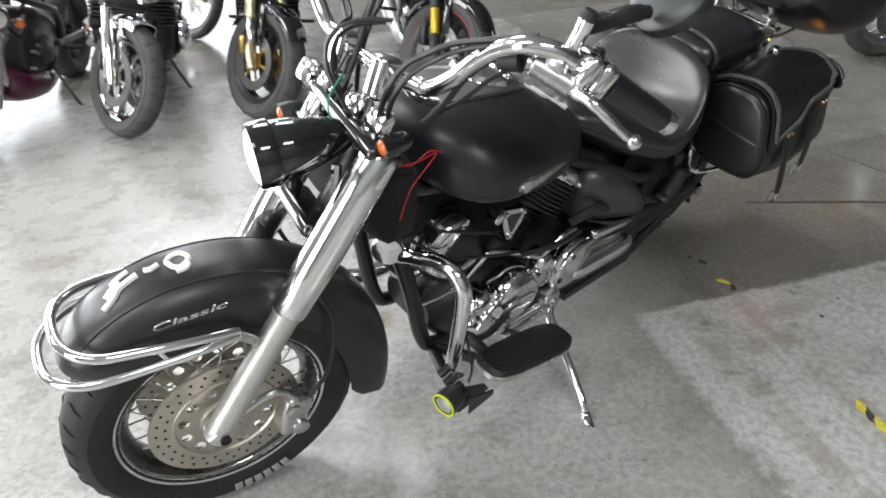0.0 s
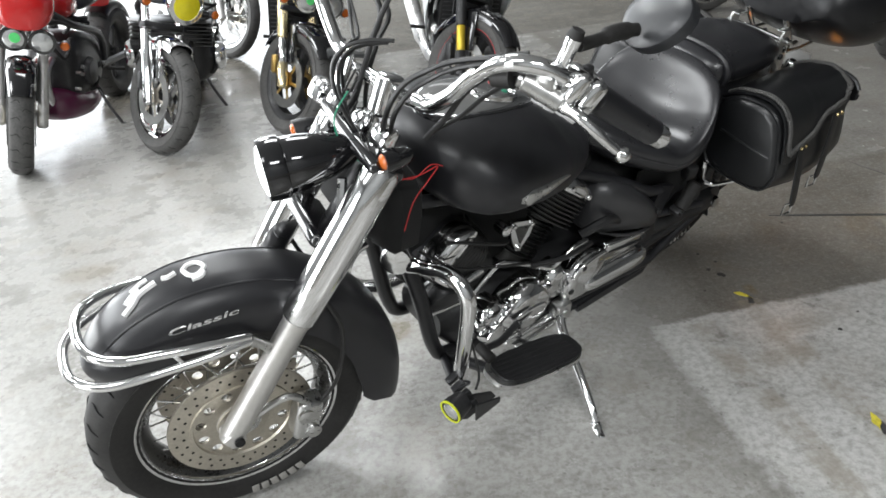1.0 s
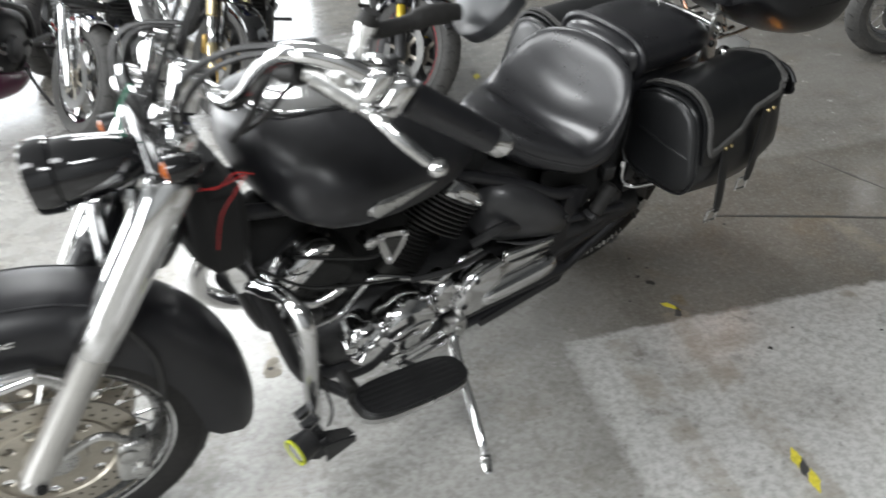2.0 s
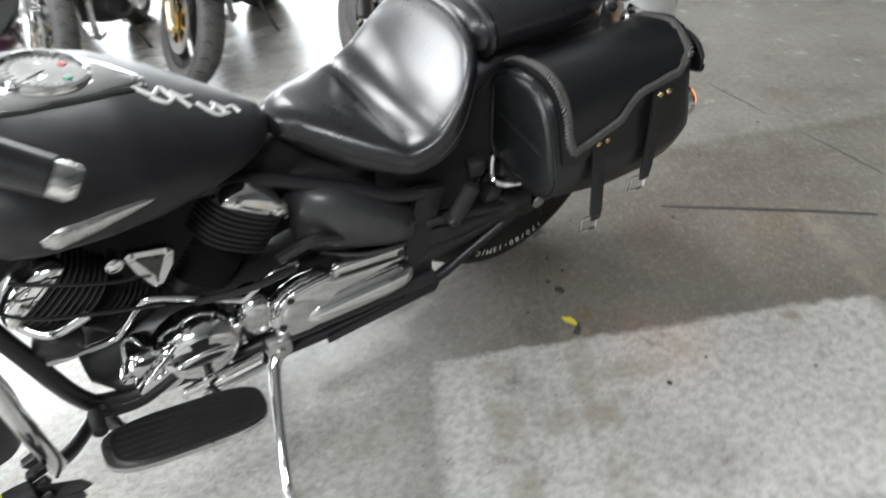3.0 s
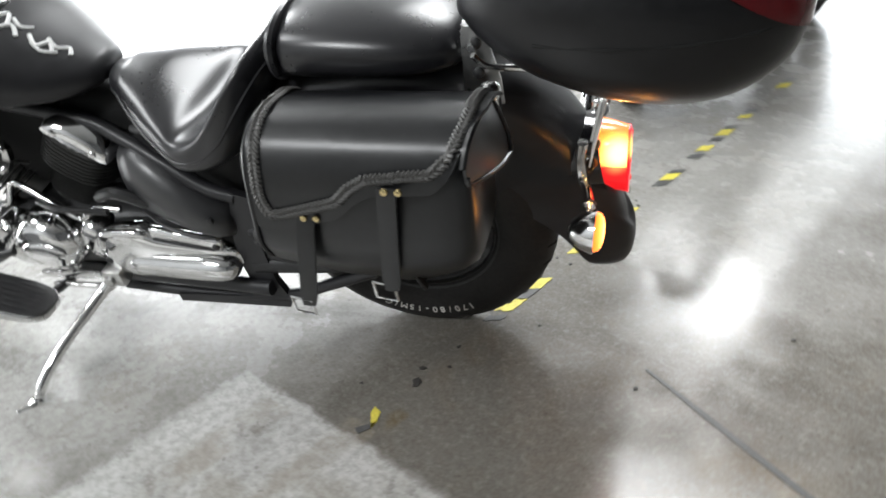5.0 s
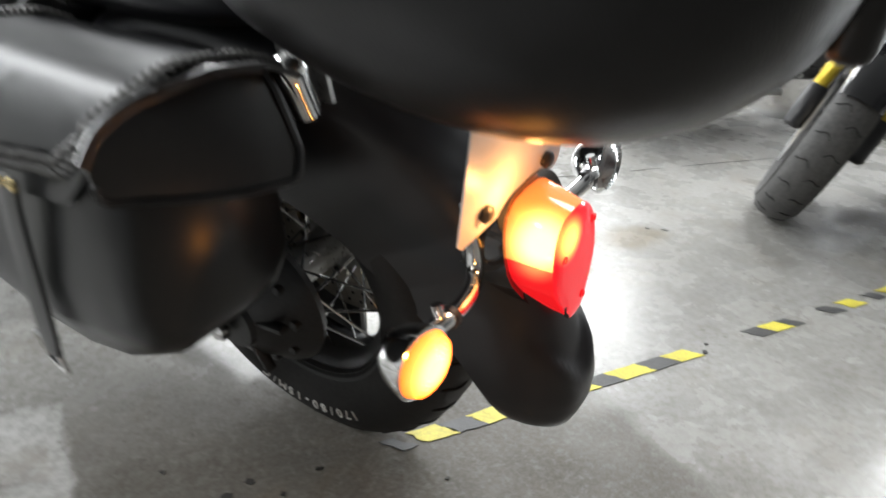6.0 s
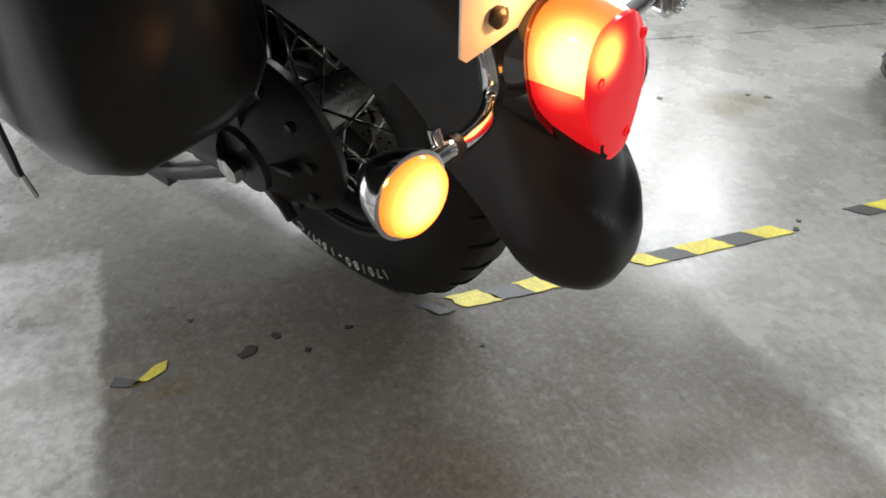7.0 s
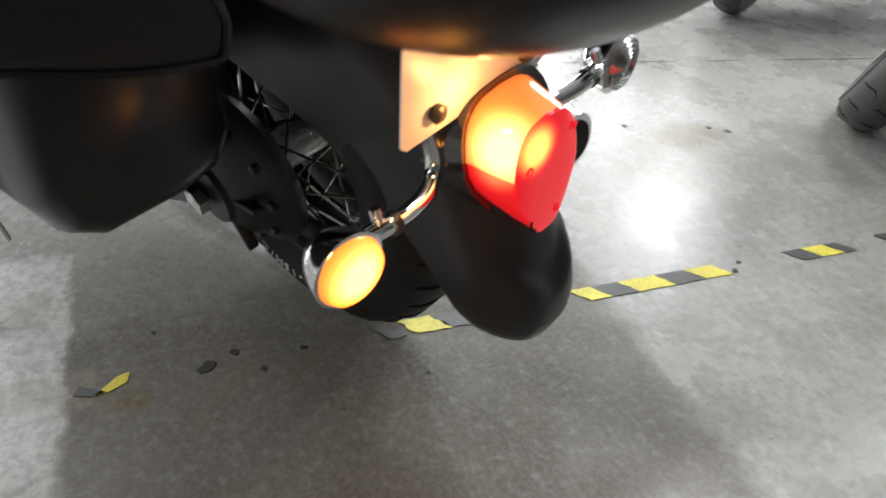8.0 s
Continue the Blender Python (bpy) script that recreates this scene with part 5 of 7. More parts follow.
# crash bar, fog lamps, floorboards, stand, exhausts
for s in (1,):
    cb = part("crash_bar", tube([(1.200, s * 0.087, 0.527), (1.200, s * 0.120, 0.548), (1.195, s * 0.150, 0.560), (1.188, s * 0.183, 0.575), (1.183, s * 0.218, 0.573), (1.180, s * 0.244, 0.549), (1.180, s * 0.250, 0.510), (1.180, s * 0.250, 0.45), (1.179, s * 0.247, 0.38), (1.178, s * 0.243, 0.290)], 0.0155, 14), CHROME, bike, "chromed engine crash bar")
    part("lower_stay", tube([(1.178, s * 0.240, 0.292), (1.158, s * 0.205, 0.262), (1.130, s * 0.155, 0.235), (1.105, s * 0.110, 0.215)], 0.013, 12), MATTE, cb, "black lower stay")
    fogm = Vector((1.238, s * 0.298, 0.318))
    fog = part("fog_lamp", lathe([(0.010, -0.035), (0.022, -0.03), (0.026, -0.005), (0.027, 0.008), (0.023, 0.010)], fogm, Vector((1, s * 0.16, -0.06)), 24), DARKMETAL, bike, "small fog lamp with a yellow ring")
    part("lamp_ring", lathe([(0.0232, 0.006), (0.0262, 0.006), (0.0262, 0.012), (0.0232, 0.012), (0.0232, 0.006)], fogm, Vector((1, s * 0.16, -0.06)), 28), YELLOWRING, fog, "yellow ring")
    part("lamp_lens", lathe([(0.0232, 0.008), (0.012, 0.013), (0.001, 0.014)], fogm, Vector((1, s * 0.16, -0.06)), 24), CLEARGLASS, fog)
    part("lamp_bracket", merge(slab([(1.215, s * 0.290, 0.335), (1.145, s * 0.305, 0.315), (1.135, s * 0.308, 0.298), (1.17, s * 0.305, 0.282), (1.205, s * 0.302, 0.268), (1.22, s * 0.298, 0.275)], (0, 0.004, 0)), slab([(1.205, s * 0.325, 0.335), (1.145, s * 0.330, 0.322), (1.145, s * 0.330, 0.308), (1.202, s * 0.325, 0.285)], (0, 0.004, 0)), *[rounded_box((1.200, s * (0.245 + 0.02 * k), 0.335 - 0.008 * k), (0.03, 0.016, 0.016), 0.003, (12 * k, 20, 0)) for k in range(4)], tube([(1.205, s * 0.27, 0.33), (1.195, s * 0.29, 0.36), (1.185, s * 0.265, 0.335)], 0.003, 6)), DARKMETAL, fog, "black fog lamp bracket")
    part("lamp_wire", tube([(1.175, s * 0.29, 0.325), (1.16, s * 0.28, 0.35), (1.165, s * 0.262, 0.41), (1.172, s * 0.252, 0.45)], 0.0028, 6), CABLE, fog)
for s in (1, -1):
    top = []
    for k in range(28):
        a = 2 * math.pi * k / 28
        c_, s_ = math.cos(a), math.sin(a)
        top.append((0.975 + 0.138 * math.copysign(abs(c_) ** 0.55, c_), s * (0.268 + 0.050 * math.copysign(abs(s_) ** 0.6, s_)), 0.0))
    tilt = Matrix.Translation((0.975, 0, 0.268)) @ Matrix.Rotation(radians(-12.5), 4, "Y") @ Matrix.Translation((-0.975, 0, 0))
    fb = part("floorboard", moved(slab(top, (0, 0, -0.012)), tilt), ALLOY, bike, "floorboard with alloy rim and rubber pad")
    part("rubber_pad", moved(slab([(0.968 + (x - 0.975) * 0.950, s * 0.268 + (y - s * 0.268) * 0.90, 0.0) for x, y, z in top], (0, 0, 0.008)), tilt), DARKMETAL, fb, "ribbed black rubber pad")
    for k in range(6):
        part("pad_rib", moved(rounded_box((0.975, s * (0.236 + 0.013 * k), 0.0074), (0.235 - 0.010 * abs(k - 2.5), 0.009, 0.0022), 0.0009), tilt), DARKMETAL, fb)
    part("board_arm", tube([(1.10, s * 0.11, 0.215), (1.085, s * 0.17, 0.240), (1.06, s * 0.25, 0.262)], 0.013, 8), DARKMETAL, fb)
    part("board_arm", tube([(0.93, s * 0.10, 0.170), (0.91, s * 0.16, 0.190), (0.90, s * 0.25, 0.226)], 0.010, 8), DARKMETAL, fb)
lever_ = part("gear_lever", tube([(0.96, 0.185, 0.305), (1.02, 0.20, 0.298), (1.070, 0.205, 0.310), (1.098, 0.212, 0.334)], 0.0085, 8), DARKMETAL, bike, "gear lever with rubber pedal")
part("pedal_rubber", lathe([(0.008, 0.0), (0.0125, 0.003), (0.0125, 0.044), (0.008, 0.048)], (1.096, 0.205, 0.332), (0.02, 1, -0.05), 14), RUBBER, lever_)
stand = part("side_stand", tube([(0.775, 0.165, 0.215), (0.80, 0.20, 0.195), (0.84, 0.31, 0.155), (0.862, 0.375, 0.120), (0.868, 0.395, 0.100)], [0.014, 0.012, 0.0105, 0.010, 0.009], 12), CHROME, bike, "chromed side stand")
part("stand_foot", tube([(0.866, 0.392, 0.106), (0.872, 0.405, 0.092), (0.885, 0.430, 0.0905), (0.895, 0.448, 0.094)], [0.009, 0.013, 0.012, 0.007], 10), CHROME, stand)
part("stand_pivot", merge(rounded_box((0.768, 0.152, 0.222), (0.05, 0.04, 0.045), 0.010), lathe([(0.012, 0), (0.012, 0.016), (0.007, 0.018)], (0.772, 0.165, 0.222), (0, 1, 0), 14)), ALLOY, stand)
for k, (z, xe) in enumerate(((0.245, -0.07), (0.328, -0.205))):
    ex = part("exhaust_silencer", tube([(0.95, -0.155, 0.22 + 0.03 * k), (0.60, -0.165, z - 0.02), (0.20, -0.172, z), (xe + 0.07, -0.175, z + 0.010), (xe, -0.176, z + 0.012)], [0.026, 0.034, 0.038, 0.038, 0.034], 20), CHROME, bike, "long chromed exhaust silencer")
    part("exhaust_mouth", lathe([(0.026, 0.0), (0.026, 0.002), (0.001, 0.0025)], (xe, -0.176, z + 0.012), (-1, 0, 0.05), 18), GROOVE, ex)
part("exhaust_header", merge(tube([(1.13, -0.06, 0.50), (1.21, -0.10, 0.46), (1.22, -0.14, 0.34), (1.12, -0.16, 0.24), (0.95, -0.17, 0.22)], 0.021, 12), tube([(0.74, -0.07, 0.50), (0.70, -0.14, 0.44), (0.80, -0.165, 0.33), (0.95, -0.17, 0.25)], 0.021, 12)), CHROME, bike)

# rear fender, lamps, plate
rf = part("rear_fender", fender_bm(Vector((RA.x, 0, RA.z)), 0.100, [(52, 0.392, 0.03, 0.10, 0.95), (90, 0.400, 0.034, 0.14, 1.0), (120, 0.404, 0.036, 0.15, 0.96), (138, 0.404, 0.040, 0.16, 0.80), (150, 0.403, 0.044, 0.160, 0.67), (160, 0.400, 0.046, 0.140, 0.63), (166, 0.399, 0.046, 0.120, 0.63), (172, 0.404, 0.048, 0.092, 0.65), (178, 0.412, 0.050, 0.066, 0.67), (184, 0.416, 0.048, 0.046, 0.67), (188, 0.415, 0.044, 0.032, 0.64), (190.5, 0.410, 0.040, 0.018, 0.58), (191.5, 0.403, 0.034, 0.006, 0.50)], aside=-0.030, n=10, steps=110, lip=(178.0, 13.0, 0.012)), MATTE, bike, "deep matte black rear fender with a flared tip")
TAIL_Y = -0.030


def tail_ring(f, grow=1.0, low=-1.0, high=1.0, n=40):
    """The lamp's outline, a rounded shield that narrows downwards; f runs from its base to its rear face."""
    out = []
    hw, hh2, cx, cz = 0.056 - 0.014 * f, 0.0640, -0.236 - 0.044 * f, 0.4360 - 0.0115 * f
    for k in range(n):
        a = 2 * math.pi * k / n
        c, s = math.cos(a), math.sin(a)
        v = math.copysign(abs(s) ** 0.85, s)
        w = hw * (1.0 if v > -0.1 else 1 - 0.52 * (-v - 0.1)) * math.copysign(abs(c) ** 0.52, c)
        v = max(low, min(high, v))
        z = cz + hh2 * v * grow - 0.007 * (w / hw) ** 2 * max(0.0, v)
        out.append(Vector((cx + 0.16 * (z - cz) * (1 - f), TAIL_Y + w * grow, z)))
    return out


tl = part("tail_light", loft([[v + Vector((0.060, 0, 0.0)) for v in tail_ring(0, 1.16)], [v + Vector((0.012, 0, 0)) for v in tail_ring(0, 1.17)], [v - Vector((0.003, 0, 0)) for v in tail_ring(0, 1.13)], tail_ring(0, 1.02)]), GLOSS, bike, "lit red and amber tail light in a black shell")
part("red_lens", loft([tail_ring(0, 0.99, -1, 0.26), tail_ring(0.5, 1.01, -1, 0.26), tail_ring(0.94, 1.0, -1, 0.26)]), LENSREDSIDE, tl, "glowing red lens")
part("amber_lens", loft([tail_ring(0, 0.99, 0.275, 1), tail_ring(0.5, 1.01, 0.275, 1), tail_ring(0.94, 1.0, 0.275, 1)]), LENSAMBER, tl, "amber upper lens over the bulb")
part("rear_lens", loft([tail_ring(0.945, 1.0), tail_ring(0.97, 1.025), tail_ring(1.02, 1.01), tail_ring(1.05, 0.93), tail_ring(1.07, 0.70), tail_ring(1.075, 0.3)]), LENSRED, tl, "raised red rear lens")
for dy, z in ((0.028, 0.447), (-0.033, 0.462), (-0.012, 0.378)):
    part("lens_screw", lathe([(0.0050, -0.004), (0.0050, 0.0025), (0.0025, 0.003), (0.0025, 0.0012)], (-0.2812, TAIL_Y + dy, z), (-1, 0, 0), 12), LENSREDSIDE, tl)
part("lens_chip", slab([(-0.2835, TAIL_Y + y, z) for y, z in ((0.029, 0.388), (0.025, 0.387), (0.026, 0.380), (0.019, 0.372), (0.022, 0.370), (0.030, 0.378))], (-0.0008, 0, 0)), GROOVE, tl, "dark chip in the lens")
pm = Vector((-0.236, -0.006, 0.568))
pn = Vector((-0.98, 0, -0.20)).normalized()
pu = Vector((-0.20, 0.0, 0.98)).normalized()
plate = part("number_plate", slab([pm + Vector((0, y, 0)) + pu * z for y, z in ((0.094, -0.070), (0.087, -0.077), (-0.085, -0.077), (-0.092, -0.070), (-0.092, 0.055), (-0.085, 0.062), (0.087, 0.062), (0.094, 0.055))], pn * 0.002), PLATE, bike, "white number plate lit from below")
for s in (1, -1):
    part("plate_bolt", lathe([(0.008, 0), (0.009, 0.006), (0.005, 0.009)], pm + pn * 0.002 + pu * -0.052 + Vector((0, 0.056 * s, 0)), pn, 12), DARKMETAL, plate)
part("plate_bracket", slab([pm - pn * 0.001 + Vector((0, y, 0)) + pu * z for y, z in ((0.045, -0.058), (-0.045, -0.058), (-0.030, 0.010), (0.030, 0.010))], pn * -0.005), CHROME, plate)
for s in (1, -1):
    sc_ = Vector((-0.232, 0.170, 0.435)) if s > 0 else Vector((-0.212, -0.231, 0.420))
    sa = Vector((-1, 0.02 if s > 0 else -0.10, -0.06)).normalized()
    sig = part("rear_turn_signal", lathe([(0.008, -0.036), (0.020, -0.030), (0.030, -0.015), (0.035, 0.0), (0.036, 0.006), (0.033, 0.007)], sc_, sa, 30), CHROME, bike, "round chromed turn signal, lit" if s > 0 else "round chromed turn signal")
    part("signal_lens", lathe([(0.0335, 0.004), (0.031, 0.011), (0.024, 0.0155), (0.012, 0.018), (0.001, 0.0185)], sc_, sa, 30), SIGNAL if s > 0 else CLEARGLASS, sig, "glowing orange lens" if s > 0 else "ringed clear lens")
    for r, h in ((0.028, 0.0), (0.0235, 0.0028), (0.019, 0.0040), (0.0145, 0.0050), (0.010, 0.0056)):
        part("lens_ring", lathe([(r, 0.0105 + h), (r + 0.0012, 0.0150 + h), (r + 0.0026, 0.0105 + h)], sc_, sa, 30), SIGNAL if s > 0 else CLEARGLASS, sig)
    def stalk_pt(x, y, z):
        """A place on the left stalk, or its twin across the fender's middle."""
        return Vector((x, y if s > 0 else 2 * TAIL_Y - y, z))
    part("signal_stalk", tube([sc_ - sa * 0.012 + Vector((0, -0.016 * s, 0.003)), stalk_pt(-0.225, 0.119, 0.438), stalk_pt(-0.222, 0.094, 0.431), stalk_pt(-0.215, 0.062, 0.429), stalk_pt(-0.206, 0.040, 0.439), stalk_pt(-0.203, 0.036, 0.463), stalk_pt(-0.204, 0.041, 0.487), stalk_pt(-0.208, 0.045, 0.515)], 0.0092, 12), CHROME, sig, "bent chrome stalk")
    part("stalk_clamp", lathe([(0.0115, -0.004), (0.0115, 0.004)], stalk_pt(-0.224, 0.110, 0.435), Vector((0.1, -s, -0.15)), 12), DARKMETAL, sig)
    part("stalk_screw", tube([stalk_pt(-0.225, 0.124, 0.440), stalk_pt(-0.220, 0.122, 0.458)], 0.0055, 10), CHROME, sig)

# luggage rack and top case
for s in (1, -1):
    part("rack_bracket", merge(slab([(-0.032, s * 0.078, 0.610), (-0.094, s * 0.078, 0.612), (-0.092, s * 0.078, 0.655), (-0.082, s * 0.078, 0.700), (-0.078, s * 0.078, 0.734), (-0.070, s * 0.078, 0.742), (-0.044, s * 0.078, 0.742), (-0.038, s * 0.078, 0.734), (-0.036, s * 0.078, 0.68)], (0, s * 0.005, 0)), rounded_box((-0.060, s * 0.070, 0.741), (0.040, 0.022, 0.005), 0.002)), ALLOY, bike, "steel rack bracket")
    for z in (0.716, 0.668):
        part("bracket_bolt", lathe([(0.0085, 0), (0.0085, 0.006), (0.004, 0.009)], (-0.060, s * 0.083, z), (0, s, 0), 12), DARKMETAL, bike)
    part("rack_dome", lathe([(0.014, -0.045), (0.015, -0.012), (0.017, 0.0), (0.016, 0.008), (0.010, 0.014), (0.0005, 0.016)], (-0.080, s * 0.112, 0.652), Vector((0, s * 0.25, 1)), 22), CHROME, bike, "domed chrome rack nut")
    part("rack_tube", tube([(-0.055, s * 0.090, 0.700), (-0.075, s * 0.084, 0.678), (-0.12, s * 0.080, 0.672), (-0.172, s * 0.080, 0.668), (-0.30, s * 0.075, 0.668), (-0.40, s * 0.07, 0.672)], 0.0052, 8), CHROME, bike, "slim chrome rack tube")
    part("rack_tube", tube([(-0.070, s * 0.060, 0.765), (-0.085, s * 0.060, 0.746), (-0.132, s * 0.060, 0.693), (-0.160, s * 0.055, 0.668), (-0.20, s * 0.05, 0.664)], 0.0075, 8), CHROME, bike, "slim chrome rack tube")
part("rack_cross_tube", tube([(-0.055, -0.098, 0.714), (-0.060, 0, 0.716), (-0.055, 0.098, 0.714)], 0.006, 8), CHROME, bike)
part("rack_cross_tube", tube([(-0.114, -0.075, 0.675), (-0.114, 0.075, 0.675)], 0.0055, 8), CHROME, bike)
CASE = [(-0.0527, 0.0931, 0.765, 0.8, 0), (-0.064, 0.1501, 0.7752, 0.86, 0), (-0.1003, 0.1863, 0.7356, 0.9, 0), (-0.1683, 0.2194, 0.6931, 0.925, 0), (-0.2589, 0.2329, 0.6619, 0.935, 0), (-0.3495, 0.2236, 0.6506, 0.925, 0), (-0.4232, 0.1966, 0.6648, 0.9, 0), (-0.4764, 0.1501, 0.7044, 0.865, 0), (-0.4968, 0.0828, 0.7511, 0.83, 0)]
CASE_SIDE = Matrix.Translation((0, 0.018, 0))
case = part("top_case", moved(loft(seat_rings(CASE, 44, 4, 2.6, 2.4)), CASE_SIDE), CASEBLACK, bike, "black plastic top case with a dark red reflector", 60)


def case_edge(x, z):
    """Half the top case's width at a station and a height."""
    rows_ = CASE
    xs_ = [-r[0] for r in rows_]
    hw, zb, zt = (float(np.interp(-x, xs_, [r[k] for r in rows_])) for k in (1, 2, 3))
    mid = zb + (zt - zb) * 0.45
    h, p = (zt - mid, 2.6) if z > mid else (mid - zb, 2.4)
    return hw * max(0.0, 1 - (abs(z - mid) / h) ** p) ** (1 / p)


for name_, z0, r_ in (("case_seam", 0.795, 0.0030),):
    xs_ = [-0.17 - 0.27 * k / 26 for k in range(27)]
    for s in (1, -1):
        part(name_, moved(tube([(x, s * case_edge(x, z0), z0) for x in xs_], r_, 6, 2), CASE_SIDE), GROOVE, case)
bm = loft(seat_rings(CASE, 64, 8, 2.6, 2.4))
bmesh.ops.bisect_plane(bm, geom=bm.verts[:] + bm.edges[:] + bm.faces[:], plane_co=(-0.33, 0, 0.876), plane_no=(-0.66, 0, 1), clear_inner=True)
bmesh.ops.bisect_plane(bm, geom=bm.verts[:] + bm.edges[:] + bm.faces[:], plane_co=(0, 0, 0.900), plane_no=(0, 0, 1), clear_outer=True)
bmesh.ops.bisect_plane(bm, geom=bm.verts[:] + bm.edges[:] + bm.faces[:], plane_co=(-0.30, 0, 0), plane_no=(1, 0, 0), clear_outer=True)
bm.normal_update()
for v in bm.verts:
    v.co += v.normal * 0.0035
bmesh.ops.solidify(bm, geom=list(bm.faces), thickness=0.003)
bmesh.ops.recalc_face_normals(bm, faces=bm.faces)
part("case_reflector", moved(bm, CASE_SIDE), CASERED, case, "dark red reflector band", 60)

part("case_latch", rounded_box((-0.494, 0, 0.765), (0.030, 0.085, 0.150), 0.012, (0, -6, 0), 3), CASEBLACK, case, "black plastic latch panel")
part("case_lock", lathe([(0.011, 0.0), (0.011, 0.004), (0.004, 0.005)], (-0.510, 0, 0.760), (-1, 0, 0), 16), CHROME, case)

# saddlebags
for s in (1, -1):
    def bag_ring(x, g=1.0):
        """Cross-section of a bag: flat inside, bulging outside, rounded top and bottom."""
        yi, yo, zb, zt = 0.118, 0.312, 0.424, 0.682
        pts = [(yi, zt - 0.05), (yi + 0.012, zt - 0.030), (yi + 0.05, zt - 0.006), (yi + 0.10, zt), (yo - 0.065, zt - 0.002), (yo - 0.034, zt - 0.022), (yo - 0.014, zt - 0.060), (yo + 0.008, zt - 0.15), (yo + 0.014, zb + 0.07), (yo, zb + 0.025), (yo - 0.03, zb + 0.004), (yi + 0.08, zb), (yi + 0.03, zb + 0.008), (yi, zb + 0.04)]
        cy, cz = (yi + yo) / 2, (zb + zt) / 2
        rise = 0.046 * max(0.0, min(1.0, (0.10 - x) / 0.24)) ** 1.7
        out = []
        for y, z in pts:
            low = max(0.0, (zt - z) / (zt - zb))
            y = yo - (yo - y) * (1 - 0.17 * max(0.0, min(1.0, (0.05 - x) / 0.13)) * (0.45 + 0.55 * min(1.0, low * 2))) if y < yo else y
            out.append(Vector((x, s * (cy + (y - cy) * g), cz + (z - cz) * g + (rise + 0.026 * max(0.0, min(1.0, (x - 0.08) / 0.16))) * low)))
        return out
    bag = part("saddlebag", loft([bag_ring(0.258, 0.80), bag_ring(0.254, 0.92), bag_ring(0.240, 0.985), bag_ring(0.12, 1.02), bag_ring(0.03, 1.02), bag_ring(-0.035, 1.0), bag_ring(-0.062, 0.96), bag_ring(-0.078, 0.90), bag_ring(-0.086, 0.80)]), BAGSKIN, bike, "black leather saddlebag with braided flap edge", 50)

    def flap_pt(x, d, lift=0.006):
        """A place on the lid d metres down from its inner edge, over the top and down the outside."""
        path = [(0.118, 0.648), (0.150, 0.670), (0.20, 0.685), (0.248, 0.686), (0.280, 0.668), (0.298, 0.636), (0.309, 0.596), (0.319, 0.550), (0.328, 0.490)]
        rest = d
        for (y0, z0), (y1, z1) in zip(path, path[1:]):
            L_ = math.hypot(y1 - y0, z1 - z0)
            if rest <= L_:
                f = rest / L_
                nx, nz = (z0 - z1) / L_, (y1 - y0) / L_
                return Vector((x, s * (y0 + (y1 - y0) * f + nx * lift), z0 + (z1 - z0) * f + nz * lift))
            rest -= L_
        return Vector((x, s * (path[-1][0] + lift), path[-1][1] - rest))

    def flap_edge(x):
        """How far down the flap reaches: two steps, deeper at the front."""
        return float(np.interp(x, [-0.10, -0.085, -0.062, -0.035, 0.060, 0.085, 0.108, 0.200, 0.225, 0.240], [0.10, 0.155, 0.210, 0.236, 0.244, 0.258, 0.280, 0.304, 0.304, 0.298]))
    xs = [0.241 - 0.341 * k / 40 for k in range(41)]
    rings = [[flap_pt(x, flap_edge(x) * j / 16) for j in range(17)] for x in xs]
    bm = loft(rings, caps=False, closed=False)
    bmesh.ops.solidify(bm, geom=list(bm.faces), thickness=0.005)
    bmesh.ops.recalc_face_normals(bm, faces=bm.faces)
    flap = part("bag_flap", bm, BAGSKIN, bag, "stiff leather lid flap", 50)
    edge = [flap_pt(0.226, 0.01 + 0.24 * k / 8, 0.0075) for k in range(9)] + [flap_pt(x, flap_edge(x) - 0.028, 0.0075) for x in xs[3:-4]] + [flap_pt(-0.078, (flap_edge(-0.078) - 0.028) * (1 - k / 6), 0.0075) for k in range(1, 7)]
    fine_edge = spline(edge, 5)
    bms = [tube(fine_edge, 0.0032, 6, 1, smooth_path=False)]
    lens = [0.0]
    for a, b in zip(fine_edge, fine_edge[1:]):
        lens.append(lens[-1] + (b - a).length)
    count = int(lens[-1] / 0.0068)
    for k in range(count):
        d = lens[-1] * (k + 0.5) / count
        j = min(len(lens) - 2, max(0, int(np.searchsorted(lens, d)) - 1))
        p, t = fine_edge[j].lerp(fine_edge[j + 1], (d - lens[j]) / max(1e-6, lens[j + 1] - lens[j])), (fine_edge[j + 1] - fine_edge[j]).normalized()
        out = Vector((0, s * max(0.15, p.z < 0.66), 1.0 if p.z > 0.65 else 0.2)).normalized()
        w = t.cross(out).normalized()
        for v in (1, -1):
            q = (t * 0.75 + w * 0.66 * v).normalized()
            bms.append(tube([p + w * 0.0042 * v - q * 0.0056, p + w * 0.0042 * v + out * 0.0030, p + w * 0.0042 * v + q * 0.0056], 0.0027, 5, 2))
    tagged(part("braid", merge(*bms), BRAID, bag), "braided leather lacing", kind="stuff")
